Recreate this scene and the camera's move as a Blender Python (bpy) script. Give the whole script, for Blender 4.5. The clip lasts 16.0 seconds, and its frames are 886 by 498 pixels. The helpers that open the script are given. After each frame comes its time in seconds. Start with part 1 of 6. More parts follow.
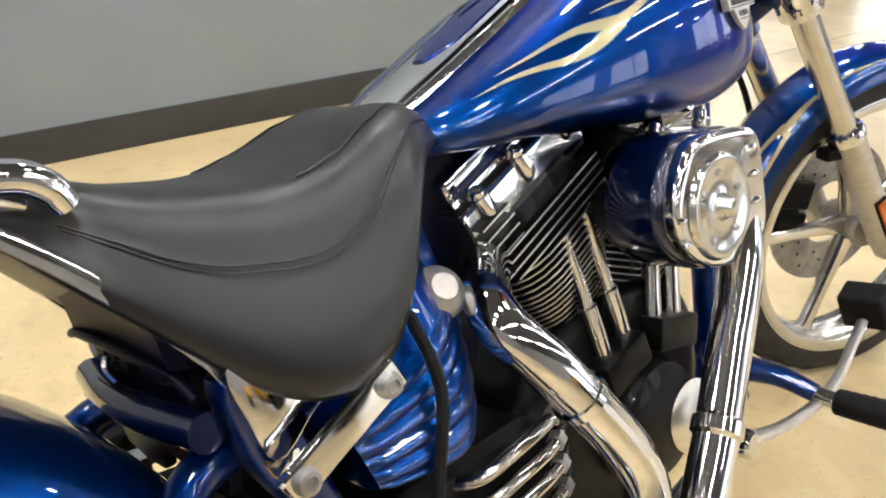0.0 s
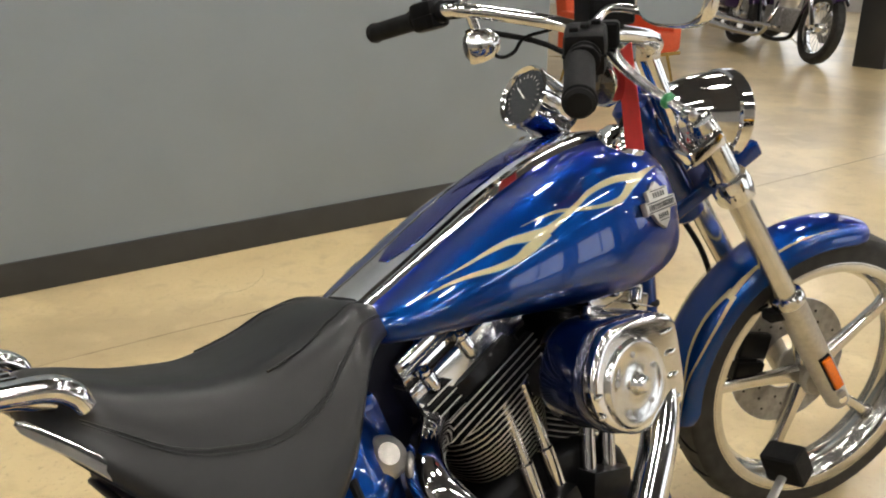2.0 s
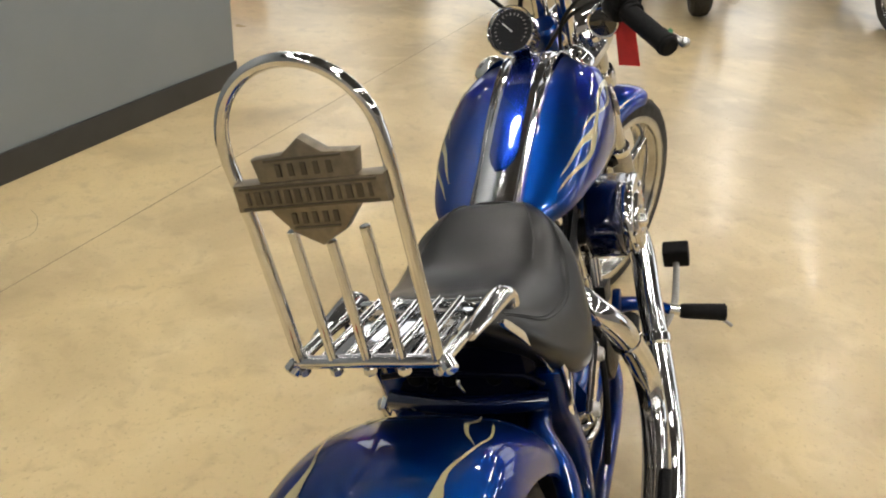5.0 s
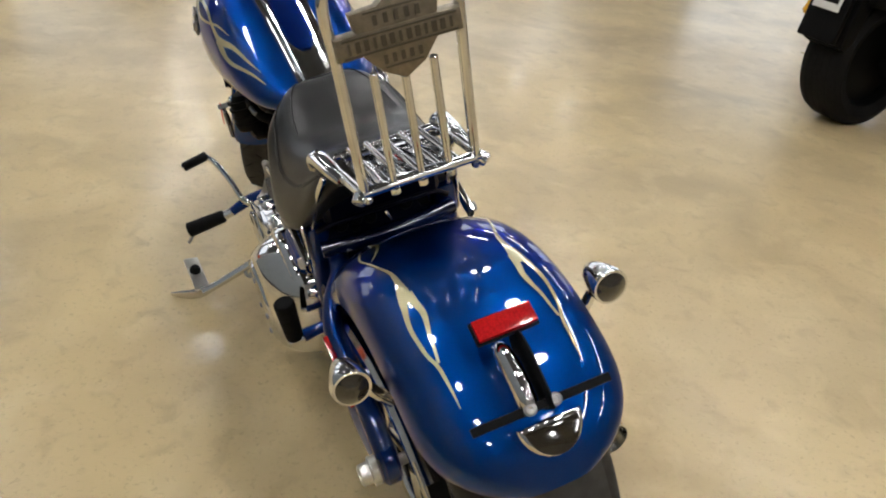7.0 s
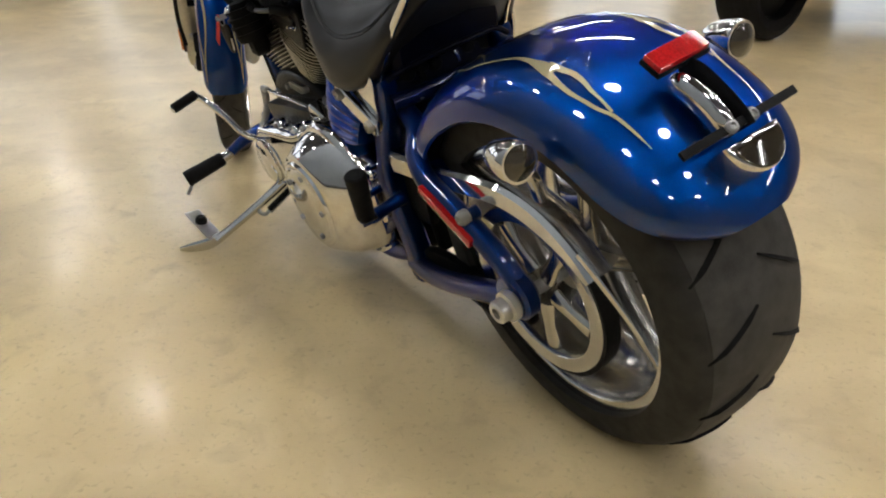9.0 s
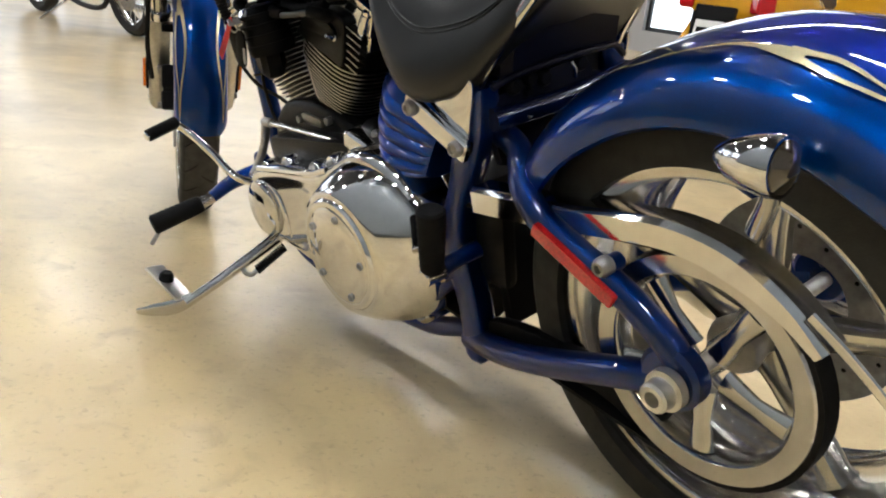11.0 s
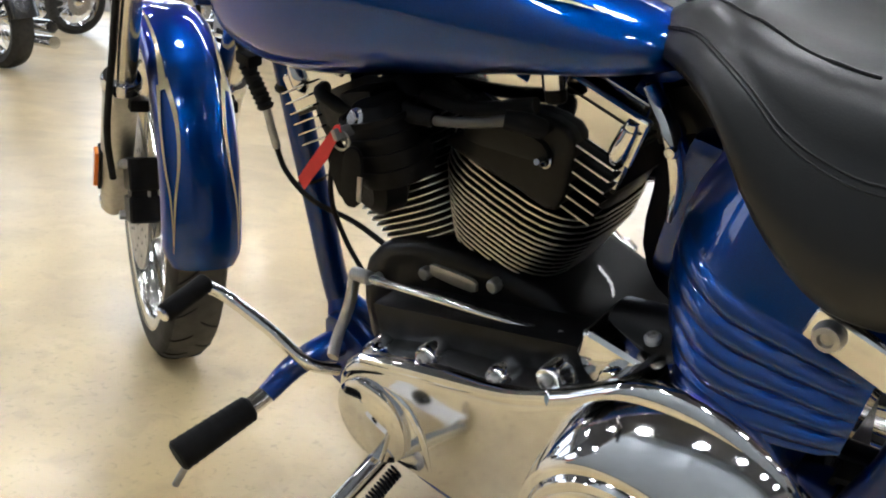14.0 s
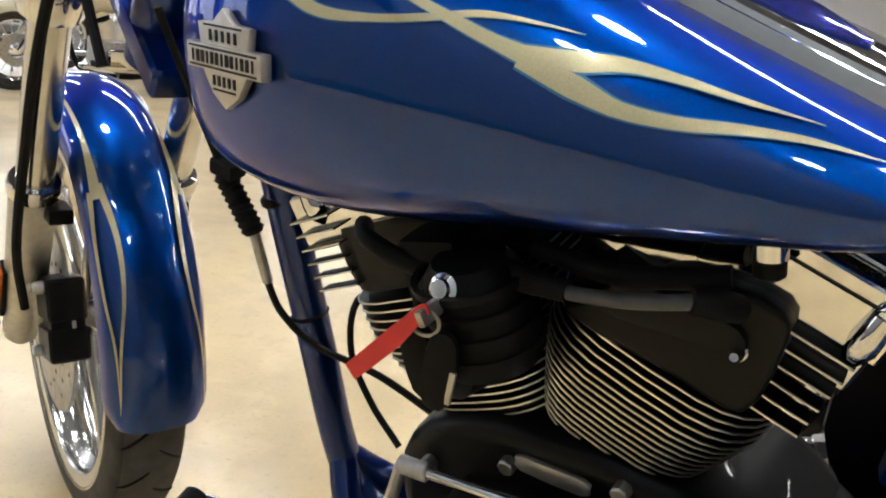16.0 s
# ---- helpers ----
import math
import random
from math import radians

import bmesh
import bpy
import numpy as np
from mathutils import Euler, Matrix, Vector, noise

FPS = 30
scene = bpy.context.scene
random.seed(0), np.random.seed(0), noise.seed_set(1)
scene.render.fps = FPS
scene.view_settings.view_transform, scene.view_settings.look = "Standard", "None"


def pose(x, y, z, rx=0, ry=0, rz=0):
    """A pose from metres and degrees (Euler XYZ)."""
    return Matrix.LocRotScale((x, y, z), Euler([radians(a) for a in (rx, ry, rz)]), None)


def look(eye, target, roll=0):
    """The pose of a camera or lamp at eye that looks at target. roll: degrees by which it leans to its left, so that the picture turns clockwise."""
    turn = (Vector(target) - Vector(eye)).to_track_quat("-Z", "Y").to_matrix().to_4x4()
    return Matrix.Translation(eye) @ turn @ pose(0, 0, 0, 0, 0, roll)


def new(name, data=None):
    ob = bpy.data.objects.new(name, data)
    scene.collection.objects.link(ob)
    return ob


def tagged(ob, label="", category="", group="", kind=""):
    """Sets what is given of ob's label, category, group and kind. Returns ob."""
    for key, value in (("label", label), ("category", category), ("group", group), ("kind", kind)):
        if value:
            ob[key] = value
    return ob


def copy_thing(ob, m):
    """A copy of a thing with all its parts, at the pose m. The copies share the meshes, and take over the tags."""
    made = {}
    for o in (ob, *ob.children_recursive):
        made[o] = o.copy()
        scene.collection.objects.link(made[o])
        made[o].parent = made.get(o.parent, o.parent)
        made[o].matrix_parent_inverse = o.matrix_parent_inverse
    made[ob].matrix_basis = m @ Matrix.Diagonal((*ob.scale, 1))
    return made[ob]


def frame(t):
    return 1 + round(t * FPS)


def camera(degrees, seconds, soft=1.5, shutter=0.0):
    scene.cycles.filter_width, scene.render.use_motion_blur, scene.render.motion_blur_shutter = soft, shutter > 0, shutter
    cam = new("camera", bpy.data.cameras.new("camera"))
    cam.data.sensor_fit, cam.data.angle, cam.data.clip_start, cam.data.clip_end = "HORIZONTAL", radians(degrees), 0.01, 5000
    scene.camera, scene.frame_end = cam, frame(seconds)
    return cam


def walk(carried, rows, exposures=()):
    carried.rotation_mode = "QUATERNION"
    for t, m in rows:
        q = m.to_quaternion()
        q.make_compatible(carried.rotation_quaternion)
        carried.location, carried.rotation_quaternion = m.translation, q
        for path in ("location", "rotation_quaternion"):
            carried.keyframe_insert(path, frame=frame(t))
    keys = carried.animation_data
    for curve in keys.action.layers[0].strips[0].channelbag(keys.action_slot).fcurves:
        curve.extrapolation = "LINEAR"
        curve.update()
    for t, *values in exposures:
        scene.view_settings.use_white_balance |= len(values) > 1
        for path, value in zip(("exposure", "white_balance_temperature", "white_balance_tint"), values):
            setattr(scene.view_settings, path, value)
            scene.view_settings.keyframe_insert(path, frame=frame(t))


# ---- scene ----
cam = camera(54.7, 16.0, soft=2.0)
PATH = [
    (0, (0.115, -0.486, 1.01), (1.358, 0.804, 0.119), -0.1),
    (0.5, (0.153, -0.51, 1.057), (1.476, 0.746, 0.238), -0.1),
    (1, (0.167, -0.531, 1.148), (1.534, 0.725, 0.404), -1.1),
    (1.5, (0.138, -0.571, 1.203), (1.494, 0.719, 0.497), -1.6),
    (2, (0.102, -0.669, 1.198), (1.321, 0.753, 0.495), -0.0),
    (2.5, (0.019, -0.787, 1.232), (1.077, 0.751, 0.514), -0.2),
    (3, (-0.197, -0.777, 1.271), (0.859, 0.765, 0.557), -1.0),
    (3.5, (-0.416, -0.693, 1.327), (0.799, 0.714, 0.589), -4.4),
    (4, (-0.509, -0.486, 1.354), (0.918, 0.669, 0.561), -2.0),
    (4.5, (-0.56, -0.254, 1.386), (1.02, 0.603, 0.509), 2.0),
    (5, (-0.69, -0.074, 1.395), (1.009, 0.377, 0.44), 3.3),
    (5.2, (-0.737, 0.003, 1.401), (0.97, 0.298, 0.402), 3.2),
    (7.3, (-1.018, 0.77, 1.278), (0.532, -0.095, 0.357), 6.5),
    (7.5, (-1.044, 0.82, 1.236), (0.515, -0.076, 0.361), 5.3),
    (8, (-1.053, 0.905, 1.14), (0.537, -0.007, 0.34), -0.2),
    (8.5, (-0.951, 0.96, 1.046), (0.556, -0.039, 0.191), -0.2),
    (8.7, (-0.922, 0.982, 1.002), (0.574, -0.008, 0.119), -0.2),
    (10.8, (-0.512, 1.08, 0.684), (0.903, -0.201, 0.086), 6.7),
    (11, (-0.46, 1.066, 0.686), (0.962, -0.206, 0.087), 7.0),
    (11.5, (-0.316, 1.036, 0.69), (1.114, -0.219, 0.074), 6.4),
    (12, (-0.185, 1.056, 0.686), (1.179, -0.277, 0.084), 6.6),
    (12.5, (-0.049, 1.081, 0.692), (1.227, -0.346, 0.114), 6.9),
    (13, (0.084, 1.042, 0.69), (1.323, -0.423, 0.126), 6.8),
    (13.5, (0.236, 0.959, 0.697), (1.463, -0.516, 0.133), 6.3),
    (14, (0.338, 0.932, 0.707), (1.56, -0.551, 0.152), 6.1),
    (14.5, (0.418, 0.952, 0.726), (1.641, -0.53, 0.171), 5.3),
    (15, (0.504, 0.968, 0.777), (1.677, -0.566, 0.26), 4.1),
    (15.5, (0.58, 0.91, 0.789), (1.664, -0.694, 0.288), 3.6),
    (16, (0.671, 0.817, 0.757), (1.687, -0.835, 0.267), 5.4),
]
walk(cam, [(t, look(e, g, r)) for t, e, g, r in PATH],
     exposures=[(0, 0.58, 6400, 10), (1, 0.22, 6450, 10), (2.5, 0.1, 6800, 10), (4.5, 0.0, 6800, 10), (5.2, -0.15, 6750, 10), (8, -0.33, 6200, 10), (8.7, -0.25, 6350, 10), (11, 0.25, 6200, 10), (12.5, 0.38, 5950, 10), (14.5, 0.33, 5900, 10), (16, 0.40, 6150, 10)])

# ---- world and light ----
world = bpy.data.worlds.new("world")
scene.world = world
world.use_nodes = True
bg = world.node_tree.nodes["Background"]
sky = world.node_tree.nodes.new("ShaderNodeTexSky")
sky.sky_type, sky.sun_disc = "NISHITA", False
sky.sun_elevation, sky.sun_rotation = radians(35), radians(200)
world.node_tree.links.new(sky.outputs[0], bg.inputs[0])
bg.inputs[1].default_value = 0.08
scene.view_settings.exposure = 0.0


# ---- materials ----
def mat(name, base, rough=0.5, metal=0.0, coat=0.0, scale=0.0, amount=0.0, bump=0.0, bscale=200.0, rvar=0.0, spec=0.5, emit=None, strength=0.0, base2=None):
    m = bpy.data.materials.new(name)
    m.use_nodes = True
    nt = m.node_tree
    b = nt.nodes["Principled BSDF"]
    b.inputs["Base Color"].default_value = (*base, 1)
    b.inputs["Roughness"].default_value = rough
    b.inputs["Metallic"].default_value = metal
    b.inputs["Coat Weight"].default_value = coat
    b.inputs["Coat Roughness"].default_value = 0.03
    b.inputs["Specular IOR Level"].default_value = spec
    tc = nt.nodes.new("ShaderNodeTexCoord")
    if scale:
        n = nt.nodes.new("ShaderNodeTexNoise")
        n.inputs["Scale"].default_value = scale
        n.inputs["Detail"].default_value = 6
        nt.links.new(tc.outputs["Object"], n.inputs["Vector"])
        mix = nt.nodes.new("ShaderNodeMix")
        mix.data_type = "RGBA"
        dark = base2 or tuple(c * (1 - amount) for c in base)
        mix.inputs["A"].default_value = (*base, 1)
        mix.inputs["B"].default_value = (*dark, 1)
        ramp = nt.nodes.new("ShaderNodeMapRange")
        ramp.inputs["From Min"].default_value, ramp.inputs["From Max"].default_value = 0.35, 0.7
        nt.links.new(n.outputs["Fac"], ramp.inputs["Value"])
        nt.links.new(ramp.outputs[0], mix.inputs["Factor"])
        nt.links.new(mix.outputs["Result"], b.inputs["Base Color"])
        if rvar:
            r2 = nt.nodes.new("ShaderNodeMapRange")
            r2.inputs["To Min"].default_value, r2.inputs["To Max"].default_value = rough, rough + rvar
            nt.links.new(n.outputs["Fac"], r2.inputs["Value"])
            nt.links.new(r2.outputs[0], b.inputs["Roughness"])
    if bump:
        n2 = nt.nodes.new("ShaderNodeTexNoise")
        n2.inputs["Scale"].default_value = bscale
        n2.inputs["Detail"].default_value = 4
        nt.links.new(tc.outputs["Object"], n2.inputs["Vector"])
        bp = nt.nodes.new("ShaderNodeBump")
        bp.inputs["Strength"].default_value = bump
        bp.inputs["Distance"].default_value = 0.002
        nt.links.new(n2.outputs["Fac"], bp.inputs["Height"])
        nt.links.new(bp.outputs[0], b.inputs["Normal"])
    if emit:
        b.inputs["Emission Color"].default_value = (*emit, 1)
        b.inputs["Emission Strength"].default_value = strength
    return m


BLUE = mat("blue_paint", (0.0004, 0.040, 0.222), 0.34, 0.92, 1.0, 900, 0.25, spec=0.2)
INDIGO = mat("indigo_paint", (0.002, 0.024, 0.20), 0.24, 0.8, 1.0, 900, 0.2)
FRAMEBLUE = mat("frame_blue", (0.0004, 0.020, 0.135), 0.32, 0.85, 1.0, 700, 0.2, spec=0.2)
for paint in (BLUE, FRAMEBLUE, INDIGO):
    paint.node_tree.nodes["Principled BSDF"].inputs["Specular Tint"].default_value = (0.01, 0.30, 0.78, 1)
NAVY = mat("navy_enamel", (0.0006, 0.005, 0.035), 0.22, 0.4, 1.0, 700, 0.2)
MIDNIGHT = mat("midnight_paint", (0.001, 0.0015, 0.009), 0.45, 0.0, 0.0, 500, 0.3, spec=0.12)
FLAME = mat("flame_paint", (0.50, 0.45, 0.26), 0.35, 0.35, 1.0, 800, 0.15)
FLAMEEDGE = mat("flame_edge", (0.03, 0.16, 0.32), 0.35, 0.3, 1.0)
CHROME = mat("chrome", (0.73, 0.73, 0.74), 0.05, 1.0, 0, 60, 0.05, rvar=0.05)
WORNCHROME = mat("worn_chrome", (0.70, 0.70, 0.70), 0.12, 1.0, 0, 40, 0.25, rvar=0.2, bump=0.1)
ALU = mat("machined_aluminium", (0.72, 0.70, 0.66), 0.28, 1.0, 0, 80, 0.12, rvar=0.12, bump=0.05)
POLISHED = mat("polished_aluminium", (0.62, 0.61, 0.59), 0.11, 1.0, 0, 50, 0.10, rvar=0.12, bump=0.03)
SATIN = mat("satin_aluminium", (0.52, 0.50, 0.46), 0.38, 0.9, 0, 90, 0.15, rvar=0.1)
STEEL = mat("steel", (0.42, 0.41, 0.40), 0.35, 1.0, 0, 60, 0.3, rvar=0.2)
BLACK = mat("black_enamel", (0.004, 0.004, 0.0045), 0.30, 0.0, 0.12, 90, 0.4, rvar=0.15, bump=0.15, bscale=900, spec=0.11)
WRINKLE = mat("wrinkle_black", (0.005, 0.005, 0.0055), 0.45, 0, 0, 200, 0.4, bump=0.5, bscale=1200, spec=0.16)
PLASTIC = mat("black_plastic", (0.0045, 0.0045, 0.005), 0.42, 0, 0, 120, 0.3, rvar=0.15, bump=0.1, bscale=800, spec=0.10)
RUBBER = mat("rubber", (0.006, 0.006, 0.0065), 0.62, 0, 0, 60, 0.35, rvar=0.15, bump=0.25, bscale=600, spec=0.16)
GROOVE = mat("groove_rubber", (0.008, 0.008, 0.008), 0.8, 0, 0, 60, 0.35, spec=0.22)
DUSTY = mat("dusty_rubber", (0.055, 0.053, 0.050), 0.6, 0, 0, 35, 0.35, rvar=0.15, bump=0.3, bscale=400, spec=0.3)
TREAD = mat("tyre_rubber", (0.034, 0.033, 0.031), 0.55, 0, 0, 35, 0.4, rvar=0.15, bump=0.3, bscale=400, spec=0.22)
LEATHER = mat("black_leather", (0.007, 0.007, 0.0075), 0.32, 0, 0, 60, 0.2, rvar=0.05, bump=0.10, bscale=700, spec=0.46)
GLASS_DARK = mat("gauge_face", (0.02, 0.02, 0.022), 0.08, 0, 1.0)
WHITE = mat("white_paint", (0.75, 0.75, 0.73), 0.4)
RED = mat("red_reflector", (0.55, 0.01, 0.012), 0.15, 0, 0.8, 300, 0.4)
TAG = mat("red_tag", (0.65, 0.035, 0.03), 0.7, 0, 0, 40, 0.2, bump=0.1)
ORANGE = mat("amber_reflector", (0.85, 0.18, 0.01), 0.15, 0, 0.8, 300, 0.3)
BRASS = mat("brass_tint", (0.55, 0.38, 0.13), 0.2, 1.0)
GREEN = mat("green_tape", (0.01, 0.15, 0.05), 0.5)
LENS = mat("smoked_lens", (0.035, 0.028, 0.018), 0.10, 0.0, 1.0, 200, 0.5)


# ---- mesh tools ----
def link_part(name, me, material, parent, label=""):
    for p in me.polygons:
        p.use_smooth = True
    me.set_sharp_from_angle(angle=radians(38))
    ob = new(name, me)
    me.materials.append(material)
    if parent is not None:
        ob.parent = parent
    if label:
        tagged(ob, label)
    return ob


def part(name, bm, material, parent=None, label="", m=None):
    if m is not None:
        bm.transform(m)
    bmesh.ops.recalc_face_normals(bm, faces=bm.faces)
    me = bpy.data.meshes.new(name)
    bm.to_mesh(me)
    bm.free()
    return link_part(name, me, material, parent, label)


def spline(pts, n=6):
    """A smooth line through the given points."""
    p = [Vector(q) for q in pts]
    if len(p) < 3:
        return p
    p = [2 * p[0] - p[1], *p, 2 * p[-1] - p[-2]]
    out = []
    for i in range(1, len(p) - 2):
        a, b, c, d = p[i - 1:i + 3]
        for k in range(n):
            t = k / n
            out.append(0.5 * ((2 * b) + (c - a) * t + (2 * a - 5 * b + 4 * c - d) * t * t + (3 * b - a - 3 * c + d) * t ** 3))
    return [*out, p[-2]]


def skin(bm, rings, caps=True, closed=False):
    """Faces between rings of the same number of points."""
    vs = [[bm.verts.new(v) for v in r] for r in rings]
    n = len(vs[0])
    for a, b in zip(vs, vs[1:] + ([vs[0]] if closed else [])):
        for i in range(n):
            j = (i + 1) % n
            bm.faces.new((a[i], a[j], b[j], b[i]))
    if caps and not closed:
        bm.faces.new(vs[0])
        bm.faces.new(vs[-1])
    return vs


def tube(pts, r, seg=12, n=6, bm=None, flat=1.0, up=(0, 0, 1), caps=True):
    """A round or oval bar along a smooth line; r is one radius or one for each point."""
    bm = bm or bmesh.new()
    line = spline(pts, n)
    rr = r if isinstance(r, (list, tuple)) else [r] * len(pts)
    steps = len(line) - 1
    side = None
    rings = []
    for i, p in enumerate(line):
        d = (line[min(i + 1, steps)] - line[max(i - 1, 0)]).normalized()
        if side is None:
            side = d.cross(Vector(up))
            if side.length < 0.1:
                side = d.cross(Vector((1, 0.2, 0)))
        side = (side - d * side.dot(d)).normalized()
        top = side.cross(d)
        f = i / max(steps, 1) * (len(rr) - 1)
        k = min(int(f), len(rr) - 2) if len(rr) > 1 else 0
        rad = rr[k] + (rr[min(k + 1, len(rr) - 1)] - rr[k]) * (f - k)
        rings.append([p + side * rad * math.cos(a) + top * rad * flat * math.sin(a) for a in (2 * math.pi * j / seg for j in range(seg))])
    skin(bm, rings, caps)
    return bm


def lathe(prof, seg=48, bm=None, m=None, a0=0.0, a1=360.0):
    """Turns a line of (radius, height) round the y axis, height along y; a0 to a1 degrees."""
    bm = bm or bmesh.new()
    whole = a1 - a0 >= 359.9
    rings = []
    for k in range(seg + (0 if whole else 1)):
        a = radians(a0 + (a1 - a0) * k / seg)
        rings.append([Vector((r * math.cos(a), h, r * math.sin(a))) for r, h in prof])
    if m is not None:
        rings = [[m @ v for v in r] for r in rings]
    vs = [[bm.verts.new(v) for v in r] for r in rings]
    for a, b in zip(vs, vs[1:] + ([vs[0]] if whole else [])):
        for i in range(len(prof) - 1):
            bm.faces.new((a[i], a[i + 1], b[i + 1], b[i]))
    bmesh.ops.remove_doubles(bm, verts=bm.verts, dist=1e-5)
    return bm


def block(sx, sy, sz, bevel=0.004, m=None, bm=None, seg=2):
    one = bmesh.new()
    bmesh.ops.create_cube(one, size=1)
    bmesh.ops.scale(one, vec=(sx, sy, sz), verts=one.verts)
    if bevel:
        bmesh.ops.bevel(one, geom=one.edges, offset=bevel, segments=seg, affect="EDGES", profile=0.7)
    if m is not None:
        one.transform(m)
    if bm is None:
        return one
    return join(bm, one)


def join(bm, other):
    me = bpy.data.meshes.new("tmp")
    other.to_mesh(me)
    other.free()
    bm.from_mesh(me)
    bpy.data.meshes.remove(me)
    return bm


def plate(outline, thick, bevel=0.003, m=None, bm=None, n=0, seg=2):
    """A flat shape in the x-z plane, thick along y, with rounded edges; n smooths the outline."""
    if n:
        c = [*outline, outline[0]]
        pts = spline([(x, 0, z) for x, z in [outline[-1], *c, outline[1]]], n)[n:-n - 1]
        outline = [(p.x, p.z) for p in pts]
    one = bmesh.new()
    lo = [one.verts.new((x, -thick / 2, z)) for x, z in outline]
    hi = [one.verts.new((x, thick / 2, z)) for x, z in outline]
    one.faces.new(lo)
    one.faces.new(hi)
    k = len(lo)
    for i in range(k):
        one.faces.new((lo[i], lo[(i + 1) % k], hi[(i + 1) % k], hi[i]))
    bmesh.ops.recalc_face_normals(one, faces=one.faces)
    if bevel:
        rim = [e for e in one.edges if abs(e.verts[0].co.y - e.verts[1].co.y) < 1e-6]
        bmesh.ops.bevel(one, geom=rim, offset=bevel, segments=seg, affect="EDGES", profile=0.6)
    if m is not None:
        one.transform(m)
    if bm is None:
        return one
    return join(bm, one)


def along(a, b):
    """A pose at a whose y axis points to b."""
    a, b = Vector(a), Vector(b)
    q = (b - a).to_track_quat("Y", "Z")
    return Matrix.Translation(a) @ q.to_matrix().to_4x4()


def rod(a, b, r, seg=14, bevel=0.0, bm=None, r2=None):
    """A straight round bar from a to b with slightly rounded ends."""
    length = (Vector(b) - Vector(a)).length
    r2 = r if r2 is None else r2
    e = bevel or min(r, r2) * 0.2
    return lathe([(0, 0), (r - e, 0), (r, e), (r2, length - e), (r2 - e, length), (0, length)], seg, bm, along(a, b))


def bolt_head(at, way, r, h, bm=None):
    """A domed bolt head with a hex socket."""
    a, b = Vector(at), Vector(at) + Vector(way)
    return lathe([(0, h * 0.5), (r * 0.42, h * 0.5), (r * 0.45, h), (r * 0.7, h), (r, h * 0.55), (r, -h * 0.3), (0, -h * 0.3)], 12, bm, along(a, b))


def empty(name, m=None):
    ob = new(name)
    if m is not None:
        ob.matrix_basis = m
    return ob


# ---- the room ----
def floor_material():
    m = mat("polished_concrete", (0.68, 0.535, 0.285), 0.21, 0, 0.16, 1.3, 0.0, base2=(0.55, 0.42, 0.22), rvar=0.22, bump=0.05, bscale=40)
    nt = m.node_tree
    b = nt.nodes["Principled BSDF"]
    link = b.inputs["Base Color"].links[0].from_socket
    tc = nt.nodes.new("ShaderNodeTexCoord")
    last = link
    for scale, lo, hi, colour, amount in ((0.5, 0.4, 0.65, (0.56, 0.45, 0.28), 0.7), (1.7, 0.46, 0.72, (0.40, 0.31, 0.17), 0.9), (5, 0.52, 0.75, (0.74, 0.61, 0.37), 0.5), (12, 0.54, 0.74, (0.40, 0.30, 0.17), 0.5), (80, 0.58, 0.72, (0.36, 0.27, 0.15), 0.5)):
        n = nt.nodes.new("ShaderNodeTexNoise")
        n.inputs["Scale"].default_value, n.inputs["Detail"].default_value, n.inputs["Distortion"].default_value = scale, 8, 0.6
        nt.links.new(tc.outputs["Object"], n.inputs["Vector"])
        r = nt.nodes.new("ShaderNodeMapRange")
        r.inputs["From Min"].default_value, r.inputs["From Max"].default_value, r.inputs["To Max"].default_value = lo, hi, amount
        nt.links.new(n.outputs["Fac"], r.inputs["Value"])
        mix = nt.nodes.new("ShaderNodeMix")
        mix.data_type = "RGBA"
        mix.inputs["B"].default_value = (*colour, 1)
        nt.links.new(r.outputs[0], mix.inputs["Factor"])
        nt.links.new(last, mix.inputs["A"])
        last = mix.outputs["Result"]
    nt.links.new(last, b.inputs["Base Color"])
    b.inputs["Coat Roughness"].default_value = 0.14
    return m


FLOOR = floor_material()
GREYWALL = mat("grey_wall_paint", (0.205, 0.233, 0.256), 0.5, 0, 0, 3, 0.06, bump=0.08, bscale=300)
BASEBOARD = mat("rubber_baseboard", (0.028, 0.028, 0.027), 0.5, 0, 0, 8, 0.3, bump=0.1)
OFFWHITE = mat("off_white_wall", (0.44, 0.43, 0.42), 0.6, 0, 0, 2, 0.08, bump=0.08, bscale=200)
CEIL = mat("ceiling_deck", (0.05, 0.05, 0.052), 0.7, 0, 0, 2, 0.15)
PILLAR = mat("dark_column_paint", (0.02, 0.022, 0.024), 0.45, 0, 0, 6, 0.2)
LAMP = mat("lamp_diffuser", (0.9, 0.9, 0.9), 0.5, emit=(1.0, 0.97, 0.92), strength=75.0)
DAY = mat("daylight_backdrop", (0.8, 0.85, 0.9), 0.9, emit=(0.90, 0.95, 1.0), strength=1.8)

